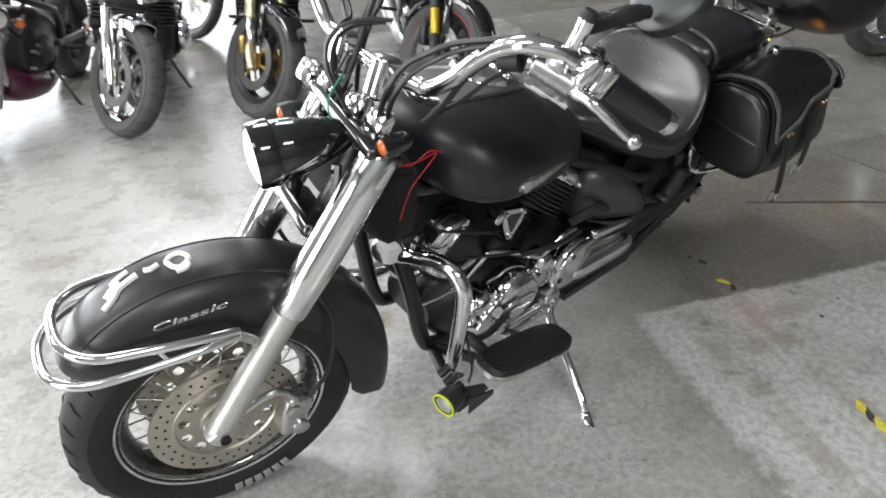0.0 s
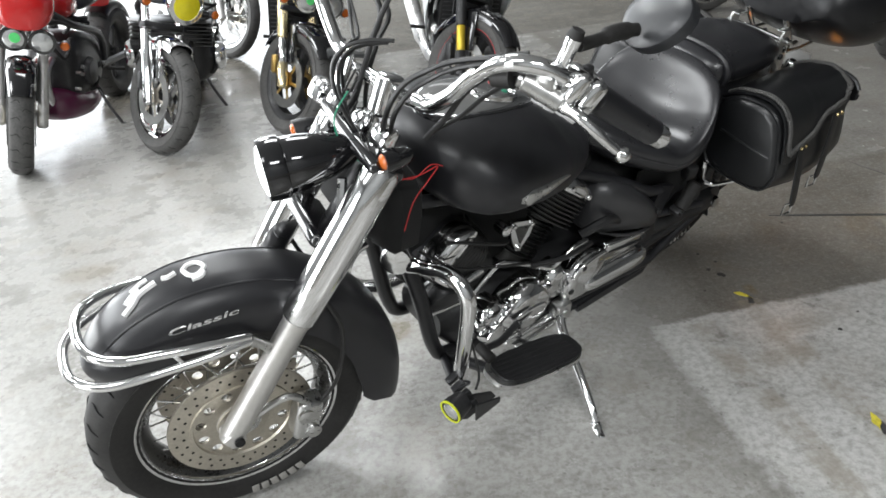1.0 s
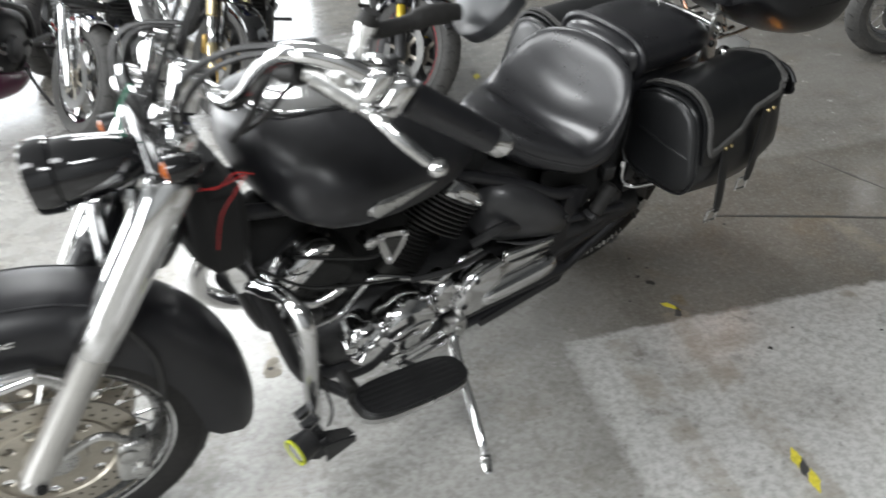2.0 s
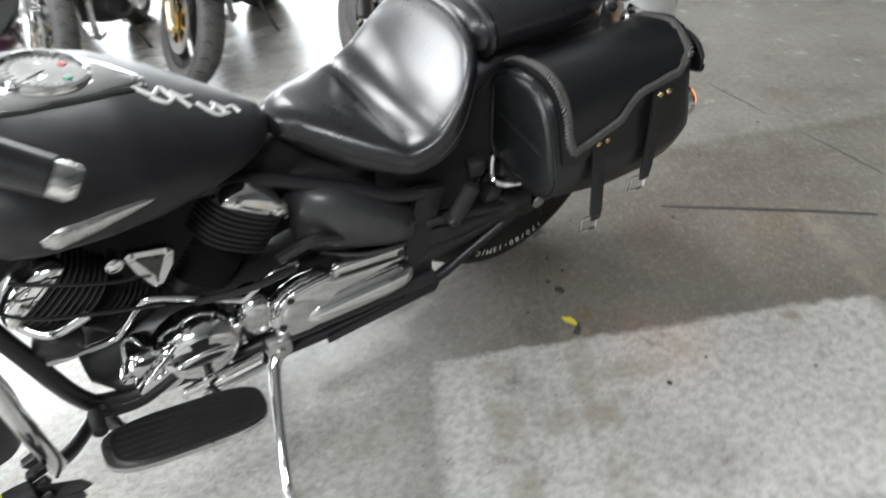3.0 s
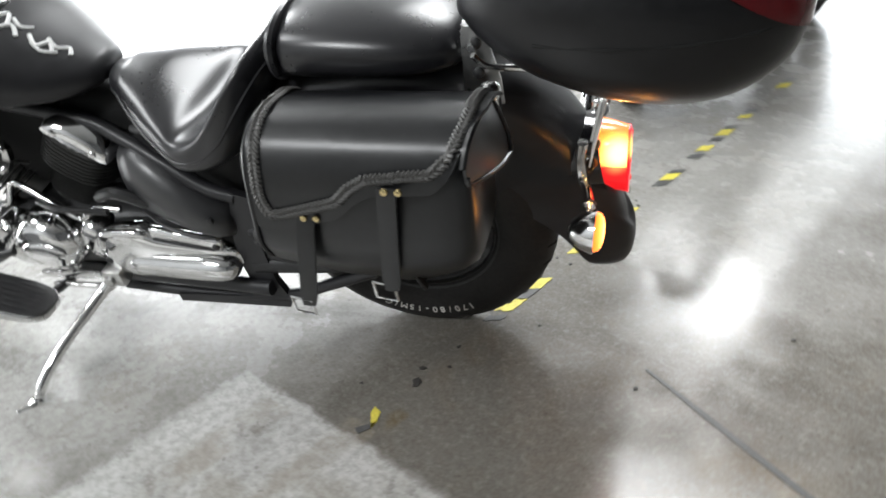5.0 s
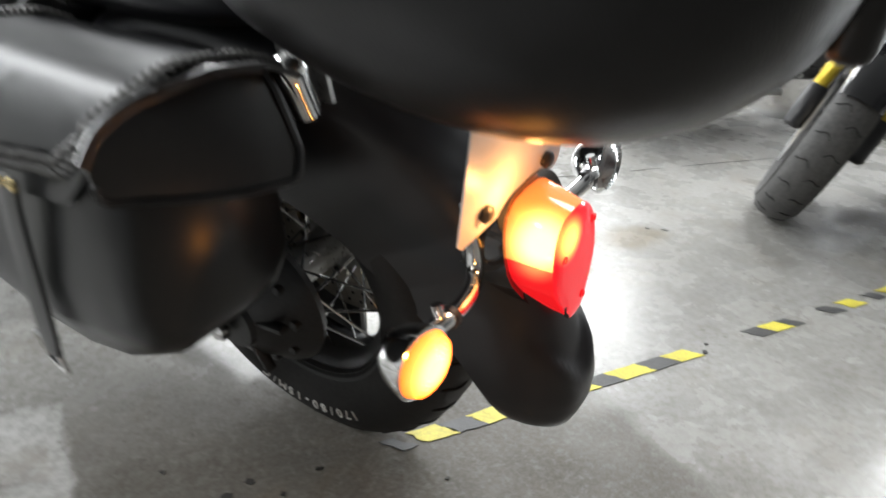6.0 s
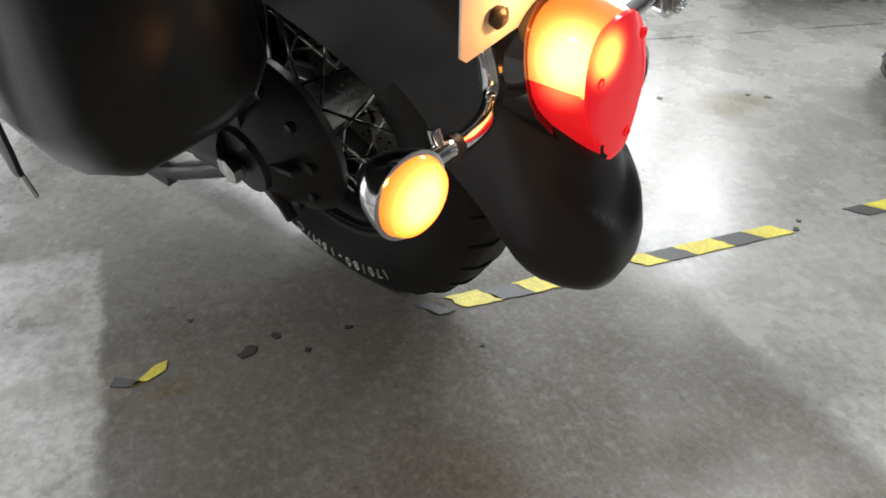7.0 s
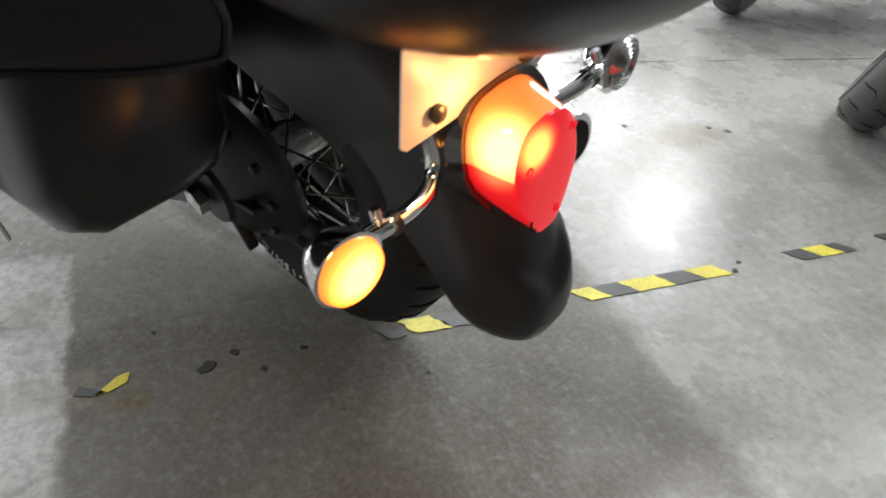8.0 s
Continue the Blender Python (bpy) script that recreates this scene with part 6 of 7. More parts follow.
    def end_flap_pt(u, v, out=0.0):
        """A place on the flap that hangs over the bag's rear end: u from its inner to its outer side, v downwards."""
        y = 0.142 + 0.166 * u + (0.5 - u) * 0.030 * max(0.0, v - 0.72) ** 1.5 / 0.148
        zt = float(np.interp(u, [0, 0.12, 0.35, 0.75, 0.92, 1], [0.662, 0.672, 0.682, 0.683, 0.672, 0.655]))
        return Vector((-0.086 - 0.026 * v ** 0.7 * (1 - 0.95 * u) - 0.006 * math.sin(math.pi * u) - out, s * y, zt + (0.578 + 0.046 * u ** 1.3 - zt) * v))
    bm = loft([[end_flap_pt(k / 14, j / 10) for j in range(11)] for k in range(15)], caps=False, closed=False)
    bmesh.ops.solidify(bm, geom=list(bm.faces), thickness=0.005)
    bmesh.ops.recalc_face_normals(bm, faces=bm.faces)
    part("rear_flap", bm, BAGSKIN, bag, "stiff leather flap over the rear end", 50)
    part("flap_piping", tube([end_flap_pt(0, v / 8, 0.001) for v in range(9)] + [end_flap_pt(u / 8, 1, 0.001) for u in range(1, 9)] + [end_flap_pt(1, 1 - v / 6, 0.001) for v in range(1, 5)], 0.0036, 6, 2), BAGSKIN, bag)
    part("flap_piping", tube([end_flap_pt(u / 10, 0.02, 0.0) + Vector((0.004, 0, 0.004)) for u in range(11)], 0.0050, 6, 2), BAGSKIN, bag)
    for x0, zt_, zb_, dy in ((0.160, 0.555, 0.440, 0.0), (0.026, 0.610, 0.466, 0.0)):
        rows = []
        for k in range(9):
            f = k / 8
            yc = 0.316 + (0.044 if x0 > 0.1 else 0.024) * f ** 0.8
            zc_ = zt_ + 0.02 + (zb_ - 0.012 - zt_ - 0.02) * f
            hw = 0.014 * (1 if k < 8 else 0.75)
            xm = x0 + 0.018 * f
            rows.append([Vector((xm + hw, s * yc, zc_)), Vector((xm + hw, s * (yc + 0.004), zc_)), Vector((xm, s * (yc + 0.0052), zc_)), Vector((xm - hw, s * (yc + 0.004), zc_)), Vector((xm - hw, s * yc, zc_))])
        strap = part("bag_strap", loft(rows), BAGSKIN, bag, "hanging leather strap")
        bx = x0 + 0.018
        part("buckle", tube([(bx + 0.030, s * (yc - 0.002), zb_ - 0.002), (bx - 0.004, s * (yc + 0.001), zb_ - 0.004), (bx - 0.004, s * (yc + 0.001), zb_ - 0.036), (bx + 0.030, s * (yc - 0.002), zb_ - 0.034)], 0.0026, 6, closed=True, smooth_path=False), CHROME, strap, "steel strap buckle")
        for dx in (-0.010, 0.010):
            part("rivet", lathe([(0.0058, 0), (0.005, 0.003), (0.001, 0.0045)], (x0 - 0.008 + dx, s * 0.3225, zt_ + 0.018), (0, s, 0.15), 12), BRASS, strap, "brass rivet")
    part("bag_piping", tube([v + Vector((0.0015, 0, 0)) for v in bag_ring(0.249, 0.955)], 0.0038, 6, 2, closed=True), BAGSKIN, bag)
    part("bag_pleat", tube([(0.2585, s * 0.15, 0.575), (0.2605, s * 0.23, 0.568), (0.256, s * 0.292, 0.560)], 0.003, 6), BAGSKIN, bag)
    part("bag_support", tube([(0.262, s * 0.140, 0.47), (0.268, s * 0.150, 0.425), (0.255, s * 0.175, 0.415), (0.20, s * 0.20, 0.420)], 0.006, 8), CHROME, bike, "bent steel bag support")
    part("bag_mount_bolt", lathe([(0.008, 0.0), (0.011, 0.008), (0.011, 0.03), (0.006, 0.04)], (0.215, s * 0.115, 0.548), Vector((0.6, s * 0.5, 0.1)), 14), CHROME, bike)

# ---- marks and tape on the floor ----
def flat_piece(name, outline, z, mat, label, category, kind="", group=""):
    return tagged(part(name, slab([(x, y, z) for x, y in outline], (0, 0, 0.0012)), mat), label, category, group, kind)


def torn(x0, x1, y0, y1, slant, seed, rag=0.006):
    """A torn strip of tape across the line, its long sides on x, its ends cut at a slant."""
    rng = random.Random(seed)
    pts = []
    for k in range(5):
        pts.append((x0 + rng.uniform(-rag, rag) * 0.4, y0 + slant * 0 + (y1 - y0) * k / 4))
    top = [(x0 + (x1 - x0) * k / 4, y1 + slant * k / 4 + rng.uniform(-rag, rag)) for k in range(1, 4)]
    right = [(x1 + rng.uniform(-rag, rag) * 0.4, y1 + slant - (y1 - y0) * k / 4) for k in range(5)]
    bottom = [(x1 - (x1 - x0) * k / 4, y0 + slant - slant * k / 4 + rng.uniform(-rag, rag)) for k in range(1, 4)]
    return pts + top + right + bottom


TAPE_PIECES = [(-1.158, -1.118, 1), (-1.085, -1.05, 1), (-1.115, -1.085, 0), (-0.016, 0.012, 0), (0.035, 0.095, 1), (0.095, 0.155, 0), (0.155, 0.215, 1), (0.372, 0.418, 1), (0.418, 0.478, 0), (0.478, 0.560, 1), (0.560, 0.630, 0), (0.630, 0.695, 1), (0.875, 0.925, 0), (0.925, 0.985, 1), (0.985, 1.02, 0), (1.13, 1.17, 0), (1.20, 1.255, 1), (1.30, 1.34, 0), (1.36, 1.43, 1), (1.43, 1.47, 0), (1.56, 1.60, 1), (1.64, 1.67, 0), (1.95, 2.02, 1), (2.05, 2.10, 0)]
tape = new("floor_marking_tape")
tagged(tape, "worn black and yellow hazard tape stuck to the floor", "floor tape")
for k, (y0, y1, yellow) in enumerate(TAPE_PIECES):
    rag = 0.006 if y0 < 0.3 or y0 > 1.1 else 0.003
    w = 0.0185 if y0 > 0.36 else 0.019 if y0 > -0.9 else 0.012
    part("tape_piece", slab([(x, y, 0.0008) for x, y in torn(-w, w, y0, y1, 0.030, k, rag)], (0, 0, 0.0010)), TAPEYELLOW if yellow else TAPEBLACK, tape)
for outline, mat_ in (([(-0.006, -0.470), (0.012, -0.478), (0.022, -0.452), (0.018, -0.430)], TAPEBLACK), ([(0.018, -0.428), (0.022, -0.450), (-0.012, -0.416), (-0.018, -0.398), (0.004, -0.402)], TAPEYELLOW)):
    part("tape_piece", slab([(x, y, 0.0008) for x, y in outline], (0, 0, 0.0010)), mat_, tape)
rng = random.Random(4)
for x, y, r in ((0.004, -0.284, 0.016), (0.17, -0.683, 0.008), (-0.02, -0.24, 0.009), (0.03, -0.20, 0.006), (0.0, -0.13, 0.006), (-0.53, 1.13, 0.012), (-0.56, 1.09, 0.008), (-0.62, 0.86, 0.010), (0.41, -0.02, 0.006), (-0.1, -0.36, 0.005), (0.62, 0.33, 0.006), (0.9, 0.5, 0.007), (0.02, 0.33, 0.006), (-0.03, 0.34, 0.005), (0.28, -0.62, 0.004), (0.5, -0.7, 0.005), (0.11, 0.05, 0.004), (-1.2, -0.36, 0.012), (0.01, 0.735, 0.007), (-0.012, 0.76, 0.006)):
    n = 9
    pts = [(x + r * rng.uniform(0.45, 1.1) * math.cos(2 * math.pi * k / n), y + r * rng.uniform(0.45, 1.2) * math.sin(2 * math.pi * k / n)) for k in range(n)]
    flat_piece("floor_debris", pts, 0.0006, DIRT, "small dark crumb lying on the concrete", "debris", group="crumbs on the floor")
JOINTBROWN = node_material("dried_oil_stain", (0.190, 0.168, 0.130), 0.6, vary=0.35, scale=30)
flat_piece("oil_spot", [(-1.212, -0.318), (-1.196, -0.306), (-1.180, -0.312), (-1.176, -0.330), (-1.190, -0.340), (-1.188, -0.362), (-1.168, -0.372), (-1.172, -0.392), (-1.190, -0.400), (-1.214, -0.396), (-1.224, -0.372), (-1.216, -0.350)], 0.0002, JOINTBROWN, "dark dried oil spot on the concrete", "oil spot", "stuff")
flat_piece("tyre_scuff", [(0.40, 0.052), (0.60, -0.018), (0.80, -0.094), (0.955, -0.163), (0.952, -0.172), (0.79, -0.106), (0.59, -0.030), (0.398, 0.046)], 0.0003, TAPEBLACK, "thin dark skid line on the concrete", "scuff mark", "stuff")
JOINT = node_material("floor_joint_filler", (0.055, 0.052, 0.046), 0.8, vary=0.3, scale=12)
for name_, (xa, ya), (xb, yb), w in (("floor_joint", (1.38, -1.10), (0.60, 1.95), 0.012), ("floor_joint", (0.60, 1.95), (-0.30, 5.5), 0.005), ("floor_joint", (-1.06, 0.90), (-0.85, 2.45), 0.005)):
    d = Vector((xb - xa, yb - ya, 0)).normalized()
    nrm = Vector((-d.y, d.x, 0))
    rng = random.Random(int(xa * 100))
    length = (Vector((xb, yb, 0)) - Vector((xa, ya, 0))).length
    at, frags = 0.0, []
    while at < length:
        run = rng.uniform(0.12, 0.5)
        left, right = [], []
        for k in range(9):
            p = Vector((xa, ya, 0)) + d * min(length, at + run * k / 8) + nrm * rng.uniform(-0.003, 0.003)
            ww = w * 0.6 * rng.uniform(0.25, 1.0) * min(1, 0.15 + 1.6 * min(k, 8 - k) / 8)
            left.append((p.x + nrm.x * ww, p.y + nrm.y * ww))
            right.append((p.x - nrm.x * ww, p.y - nrm.y * ww))
        frags.append(slab([(x, y, 0.0002) for x, y in left + right[::-1]], (0, 0, 0.0008)))
        at += run + rng.uniform(0.01, 0.22)
    tagged(part(name_, merge(*frags), JOINT), "dark broken joint line in the concrete floor", "floor joint", kind="structure")


PARKDISC = node_material("dull_brake_disc", (0.20, 0.20, 0.195), 0.42, 0.85, vary=0.25, scale=30, bump=0.1, bump_scale=200)


# ---- the parked motorcycles: x forward from the front tyre's contact, y left ----
def paint(name, colour, rough=0.2):
    return node_material(name, colour, rough, vary=0.08, scale=5, coat=0.5)


def parked_bike(label, at, heading, steer, look_of, group="motorcycles parked in a row"):
    o = look_of
    root = new("parked_motorcycle")
    R = look_of.get("R", 0.305)
    ax = Vector((-math.sin(radians(25)), 0, math.cos(radians(25))))
    top = Vector((0.02, 0, R - 0.01)) + ax * 0.60
    turn = Matrix.Translation(top) @ Matrix.Rotation(radians(steer), 4, ax) @ Matrix.Translation(-top)
    touch = turn @ Vector((0, 0, 0))
    root.matrix_world = pose(at[0], at[1], 0, 0, 0, heading) @ pose(0, 0, 0, -9, 0, 0) @ Matrix.Translation((-touch.x, -touch.y, 0))
    tagged(root, label, "motorcycle", group)
    R, W = o.get("R", 0.305), o.get("W", 0.12)
    c, rc, RW = Vector((0, 0, R)), Vector((-o.get("base", 1.42), 0, 0.31)), o.get("RW", 0.17)
    rim_mat, disc_mat = o["rim"], o.get("disc", DISC)
    front = []

    def wheel(name, cc, RR, WW, rim, wired):
        hub = part(name, lathe([(0.014, -0.06), (0.034, -0.055), (0.034, 0.055), (0.014, 0.06)], cc, (0, 1, 0), 18), o.get("hub", DARKMETAL), root)
        part("tyre", tyre_bm(cc, RR, WW, rim - 0.004, 48), DUSTY, hub, "dusty black tyre")
        tagged(part("tread_groove", tread_bm(cc, RR, WW, 22, 0.9), GROOVE, hub), kind="stuff")
        rw = WW * 0.36
        part("rim", lathe([(rim - 0.030, -rw * 0.6), (rim - 0.010, -rw), (rim + 0.004, -rw * 1.1), (rim + 0.006, rw * 1.1), (rim - 0.010, rw), (rim - 0.030, rw * 0.6), (rim - 0.034, 0), (rim - 0.030, -rw * 0.6)], cc, (0, 1, 0), 44), rim_mat, hub)
        if wired:
            me = mesh_from(tube([(0.03, 0.045, 0.0), (rim - 0.03, 0.0, 0.04)], 0.0018, 5, smooth_path=False), "spoke", CHROME)
            for k in range(28):
                sp = part("spoke", me, CHROME, hub)
                sp.matrix_basis = Matrix.Translation(cc) @ Matrix.Rotation(2 * math.pi * k / 28, 4, "Y") @ Matrix.Diagonal((1, 1 if k % 2 else -1, 1 if k % 4 < 2 else -1, 1))
        else:
            n = o.get("spokes", 5)
            me = mesh_from(loft([[Vector((r, y * w_, z * h_)) for y, z in ((-1, -1), (1, -1), (1, 1), (-1, 1))] for r, w_, h_ in ((0.025, 0.026, 0.022), (rim * 0.5, 0.018, 0.014), (rim - 0.026, 0.022, 0.020))]), "wheel_spoke", rim_mat)
            for k in range(n):
                sp = part("wheel_spoke", me, rim_mat, hub)
                sp.matrix_basis = Matrix.Translation(cc) @ Matrix.Rotation(2 * math.pi * (k + 0.3) / n, 4, "Y")
        return hub

    fw_ = wheel("front_wheel", c, R, W, o.get("rimr", 0.216), o.get("wire", False))
    front.append(fw_)
    if o.get("stripe"):
        part("rim_stripe", merge(*[lathe([(0.220, y), (0.227, y), (0.227, y * 1.03), (0.220, y * 1.03), (0.220, y)], c, (0, 1, 0), 44) for y in (-0.049, 0.049)]), o["stripe"], fw_, "red rim stripe")
    for s in (1, -1) if o.get("twin", True) else (1,):
        d = part("brake_disc", lathe([(0.10, -0.0025), (0.150, -0.0025), (0.150, 0.0025), (0.10, 0.0025), (0.10, -0.0025)], (0, s * 0.066, R), (0, 1, 0), 40), PARKDISC, fw_, "steel brake disc")
        part("disc_carrier", lathe([(0.028, -0.004), (0.050, -0.004), (0.050, 0.004), (0.028, 0.004), (0.028, -0.004)], (0, s * 0.066, R), (0, 1, 0), 24), disc_mat, d, "disc carrier")
        for k in range(6):
            ang = 2 * math.pi * k / 6
            arm = rounded_box((0.076, 0, 0), (0.062, 0.006, 0.018), 0.002)
            part("carrier_arm", moved(arm, Matrix.Translation((0, s * 0.066, R)) @ Matrix.Rotation(ang, 4, "Y")), disc_mat, d)
        cal = part("brake_caliper", rounded_box((-0.115, s * 0.075, R + 0.055), (0.045, 0.055, 0.10), 0.012, (0, -20, 0), 2), o.get("caliper", DARKMETAL), root, "brake caliper")
        front.append(cal)
    ax = Vector((-math.sin(radians(25)), 0, math.cos(radians(25))))
    foot = Vector((0.02, 0, R - 0.01))
    for s in (1, -1):
        y = 0.100 * s
        if o.get("usd", False):
            prof = [(0.018, -0.03), (0.030, -0.02), (0.030, 0.10), (0.022, 0.11), (0.0215, 0.24), (0.029, 0.245), (0.029, 0.60)]
        else:
            prof = [(0.018, -0.03), (0.029, -0.02), (0.030, 0.10), (0.027, 0.36), (0.031, 0.37), (0.0205, 0.38), (0.0205, 0.62)]
        leg = part("fork_leg", lathe(prof, foot + Vector((0, y, 0)), ax, 18), o["fork"], root, "fork leg")
        if o.get("usd", False):
            part("fork_slider", lathe([(0.0222, 0.105), (0.0232, 0.11), (0.0232, 0.238), (0.0222, 0.24)], foot + Vector((0, y, 0)), ax, 16), o.get("slider", CHROME), leg)
        front.append(leg)
    ff_ = part("front_fender", fender_bm(c, W * 0.56, [(o.get("f0", 40), R + 0.022, 0.022, 0.01, 0.8), (70, R + 0.026, 0.024, 0.03, 1.0), (110, R + 0.028, 0.026, 0.05, 1.0), (140, R + 0.028, 0.026, 0.04, 1.0), (160, R + 0.026, 0.02, 0.01, 0.9)]), o["fender"], root, "front mudguard")
    front.append(ff_)
    part("fender_stay", merge(*[rounded_box((-0.02, s * W * 0.60, R + 0.20), (0.06, 0.008, 0.20), 0.003, (0, -15, 0)) for s in (1, -1)]), o["fender"], ff_)
    top = foot + ax * 0.60
    yk = part("yoke", merge(rounded_box(foot + ax * 0.40, (0.07, 0.25, 0.035), 0.010, (0, -25, 0), 2), rounded_box(top, (0.07, 0.25, 0.030), 0.010, (0, -25, 0), 2)), DARKMETAL, root)
    front.append(yk)
    hz, lamps = o.get("lamp_z", 0.80), o.get("lamps", 1)
    for k in range(lamps):
        ly = (k - (lamps - 1) / 2) * o.get("lamp_gap", 0.17) + o.get("lamp_shift", 0.0)
        lr = o.get("lamp_r", 0.085 if lamps == 1 else 0.062)
        hp = Vector((0.03, ly, hz))
        hl = part("headlight", lathe([(0.02, -0.11), (lr * 0.7, -0.09), (lr, -0.02), (lr * 1.04, 0.0), (lr * 1.04, 0.014), (lr * 0.95, 0.016)], hp, (1, 0, -0.05), 28), o.get("lampshell", CHROME), root, "round headlight")
        part("headlight_glass", lathe([(lr * 0.96, 0.010), (lr * 0.6, 0.022), (0.001, 0.027)], hp, (1, 0, -0.05), 28), o.get("glass", CLEARGLASS), hl, "headlight glass")
        if o.get("sticker") and k == 0:
            part("lamp_sticker", lathe([(lr * 0.42, 0.0), (lr * 0.40, 0.002)], hp + Vector((0.026, lr * 0.1, lr * 0.15)), (1, 0, 0.1), 14), o["sticker"], hl, "bright green sticker")
        front.append(hl)
    for s in (1, -1):
        ts = part("turn_signal", lathe([(0.006, -0.05), (0.02, -0.04), (0.027, -0.005), (0.024, 0.004)], (0.0, s * o.get("sigy", 0.20), hz - 0.02), (1, 0, 0), 16), DARKMETAL, root, "turn signal")
        part("signal_lens", lathe([(0.024, 0.002), (0.018, 0.012), (0.001, 0.015)], (0.0, s * o.get("sigy", 0.20), hz - 0.02), (1, 0, 0), 16), AMBERDIM, ts, "orange lens")
        part("signal_arm", tube([(-0.03, s * o.get("sigy", 0.20), hz - 0.02), (-0.05, s * 0.12, hz - 0.02), (-0.06, s * 0.08, hz - 0.01)], 0.008, 6), DARKMETAL, ts)
        front.append(ts)
    hb = part("handlebar", tube([(-0.36, -0.36, 1.00), (-0.33, -0.30, 1.03), (-0.28, -0.12, 1.02), (-0.27, 0.0, 0.98), (-0.28, 0.12, 1.02), (-0.33, 0.30, 1.03), (-0.36, 0.36, 1.00)], 0.012, 10), CHROME if o.get("chromebar") else DARKMETAL, root, "handlebar")
    for s in (1, -1):
        part("grip", tube([(-0.345, s * 0.26, 1.028), (-0.385, s * 0.37, 0.995)], 0.017, 10), RUBBER, hb)
        part("mirror", rounded_box((-0.30, s * 0.33, 1.16), (0.03, 0.14, 0.08), 0.014, (0, 0, 0), 3), DARKMETAL, hb, "black mirror")
        part("mirror_stem", tube([(-0.31, s * 0.22, 1.03), (-0.29, s * 0.26, 1.10), (-0.30, s * 0.32, 1.15)], 0.006, 6), DARKMETAL, hb)
    front.append(hb)
    for ob in front:
        ob.matrix_basis = turn @ ob.matrix_basis
    bd = o["body"]
    part("fuel_tank", loft(seat_rings([(-0.36, 0.07, 0.80, 0.86, 0), (-0.39, 0.12, 0.76, 0.91, 0), (-0.48, 0.15, 0.72, 0.945, 0), (-0.60, 0.14, 0.70, 0.93, 0), (-0.72, 0.10, 0.70, 0.87, 0), (-0.78, 0.06, 0.72, 0.81, 0)], 28, 3)), bd, root, "painted fuel tank", 60)
    part("seat", loft(seat_rings([(-0.74, 0.06, 0.72, 0.79, 0), (-0.82, 0.11, 0.71, 0.80, 0), (-1.0, 0.13, 0.72, 0.82, 0.006), (-1.2, 0.11, 0.75, 0.85, 0), (-1.42, 0.08, 0.80, 0.88, 0), (-1.48, 0.04, 0.82, 0.87, 0)], 24, 3)), LEATHER, root, "black seat", 60)
    part("tail_cowl", loft(seat_rings([(-1.2, 0.12, 0.66, 0.75, 0), (-1.4, 0.11, 0.70, 0.80, 0), (-1.6, 0.07, 0.76, 0.83, 0), (-1.68, 0.03, 0.78, 0.82, 0)], 20, 3)), bd, root, "", 60)
    we = 1.0 if o.get("finned") else 0.66
    eng = part("engine_block", loft(seat_rings([(x, y * we, z0, z1, 0) for x, y, z0, z1 in ((-0.42, 0.14, 0.34, 0.52), (-0.46, 0.20, 0.28, 0.60), (-0.60, 0.23, 0.24, 0.64), (-0.78, 0.22, 0.24, 0.60), (-0.92, 0.18, 0.28, 0.54), (-0.97, 0.10, 0.34, 0.48))], 24, 3, 4.0, 4.0)), o.get("engine", DARKMETAL), root, "engine block", 45)
    for s in (1, -1):
        part("engine_cover", lathe([(0.085, -0.02), (0.085, 0.015), (0.07, 0.035), (0.001, 0.042)], (-0.62, s * o.get("engw", 0.215 * we), 0.40), (0, s, 0), 26), o.get("cover", ALLOY), eng, "round engine cover")
        if o.get("finned"):
            for k in range(7):
                part("cooling_fin", rounded_box((-0.52, 0, 0.50 + 0.022 * k), (0.20, 0.46, 0.006), 0.002), FIN, eng) if s > 0 else None
    rng_ = random.Random(int(abs(at[0]) * 1000))
    for k in range(26):
        s = 1 if k % 2 else -1
        px, pz = rng_.uniform(-0.95, -0.42), rng_.uniform(0.26, 0.66)
        kind_ = k % 4
        mat_ = (DARKMETAL, ALLOY, DARKMETAL, RUBBER)[kind_]
        if kind_ == 0:
            part("engine_fitting", rounded_box((px, s * 0.215 * we, pz), (rng_.uniform(0.05, 0.11), 0.05, rng_.uniform(0.04, 0.09)), 0.010, (rng_.uniform(-15, 15), rng_.uniform(-30, 30), 0)), mat_, eng)
        elif kind_ == 1:
            part("case_bolt", lathe([(0.010, -0.02), (0.010, 0.010), (0.005, 0.013)], (px, s * 0.225 * we, pz), (0, s, 0), 10), mat_, eng)
        elif kind_ == 2:
            part("round_cover", lathe([(0.045, -0.03), (0.045, 0.010), (0.034, 0.020), (0.001, 0.024)], (px, s * 0.212 * we, pz), (0, s, 0), 18), mat_, eng)
        else:
            part("hose", tube([(px, s * 0.15 * we, pz), (px + 0.06, s * 0.235 * we, pz + 0.05), (px + 0.15, s * 0.21 * we, pz + rng_.uniform(-0.06, 0.14)), (px + 0.22, s * 0.08, pz + 0.10)], 0.011, 8), mat_, eng)
    for s in (1, -1):
        part("brake_hose", tube([(-0.10, s * 0.09, R + 0.08), (-0.14, s * 0.11, R + 0.22), (-0.20, s * 0.09, R + 0.40), (-0.27, s * 0.05, 0.92)], 0.006, 6), CABLE, root)
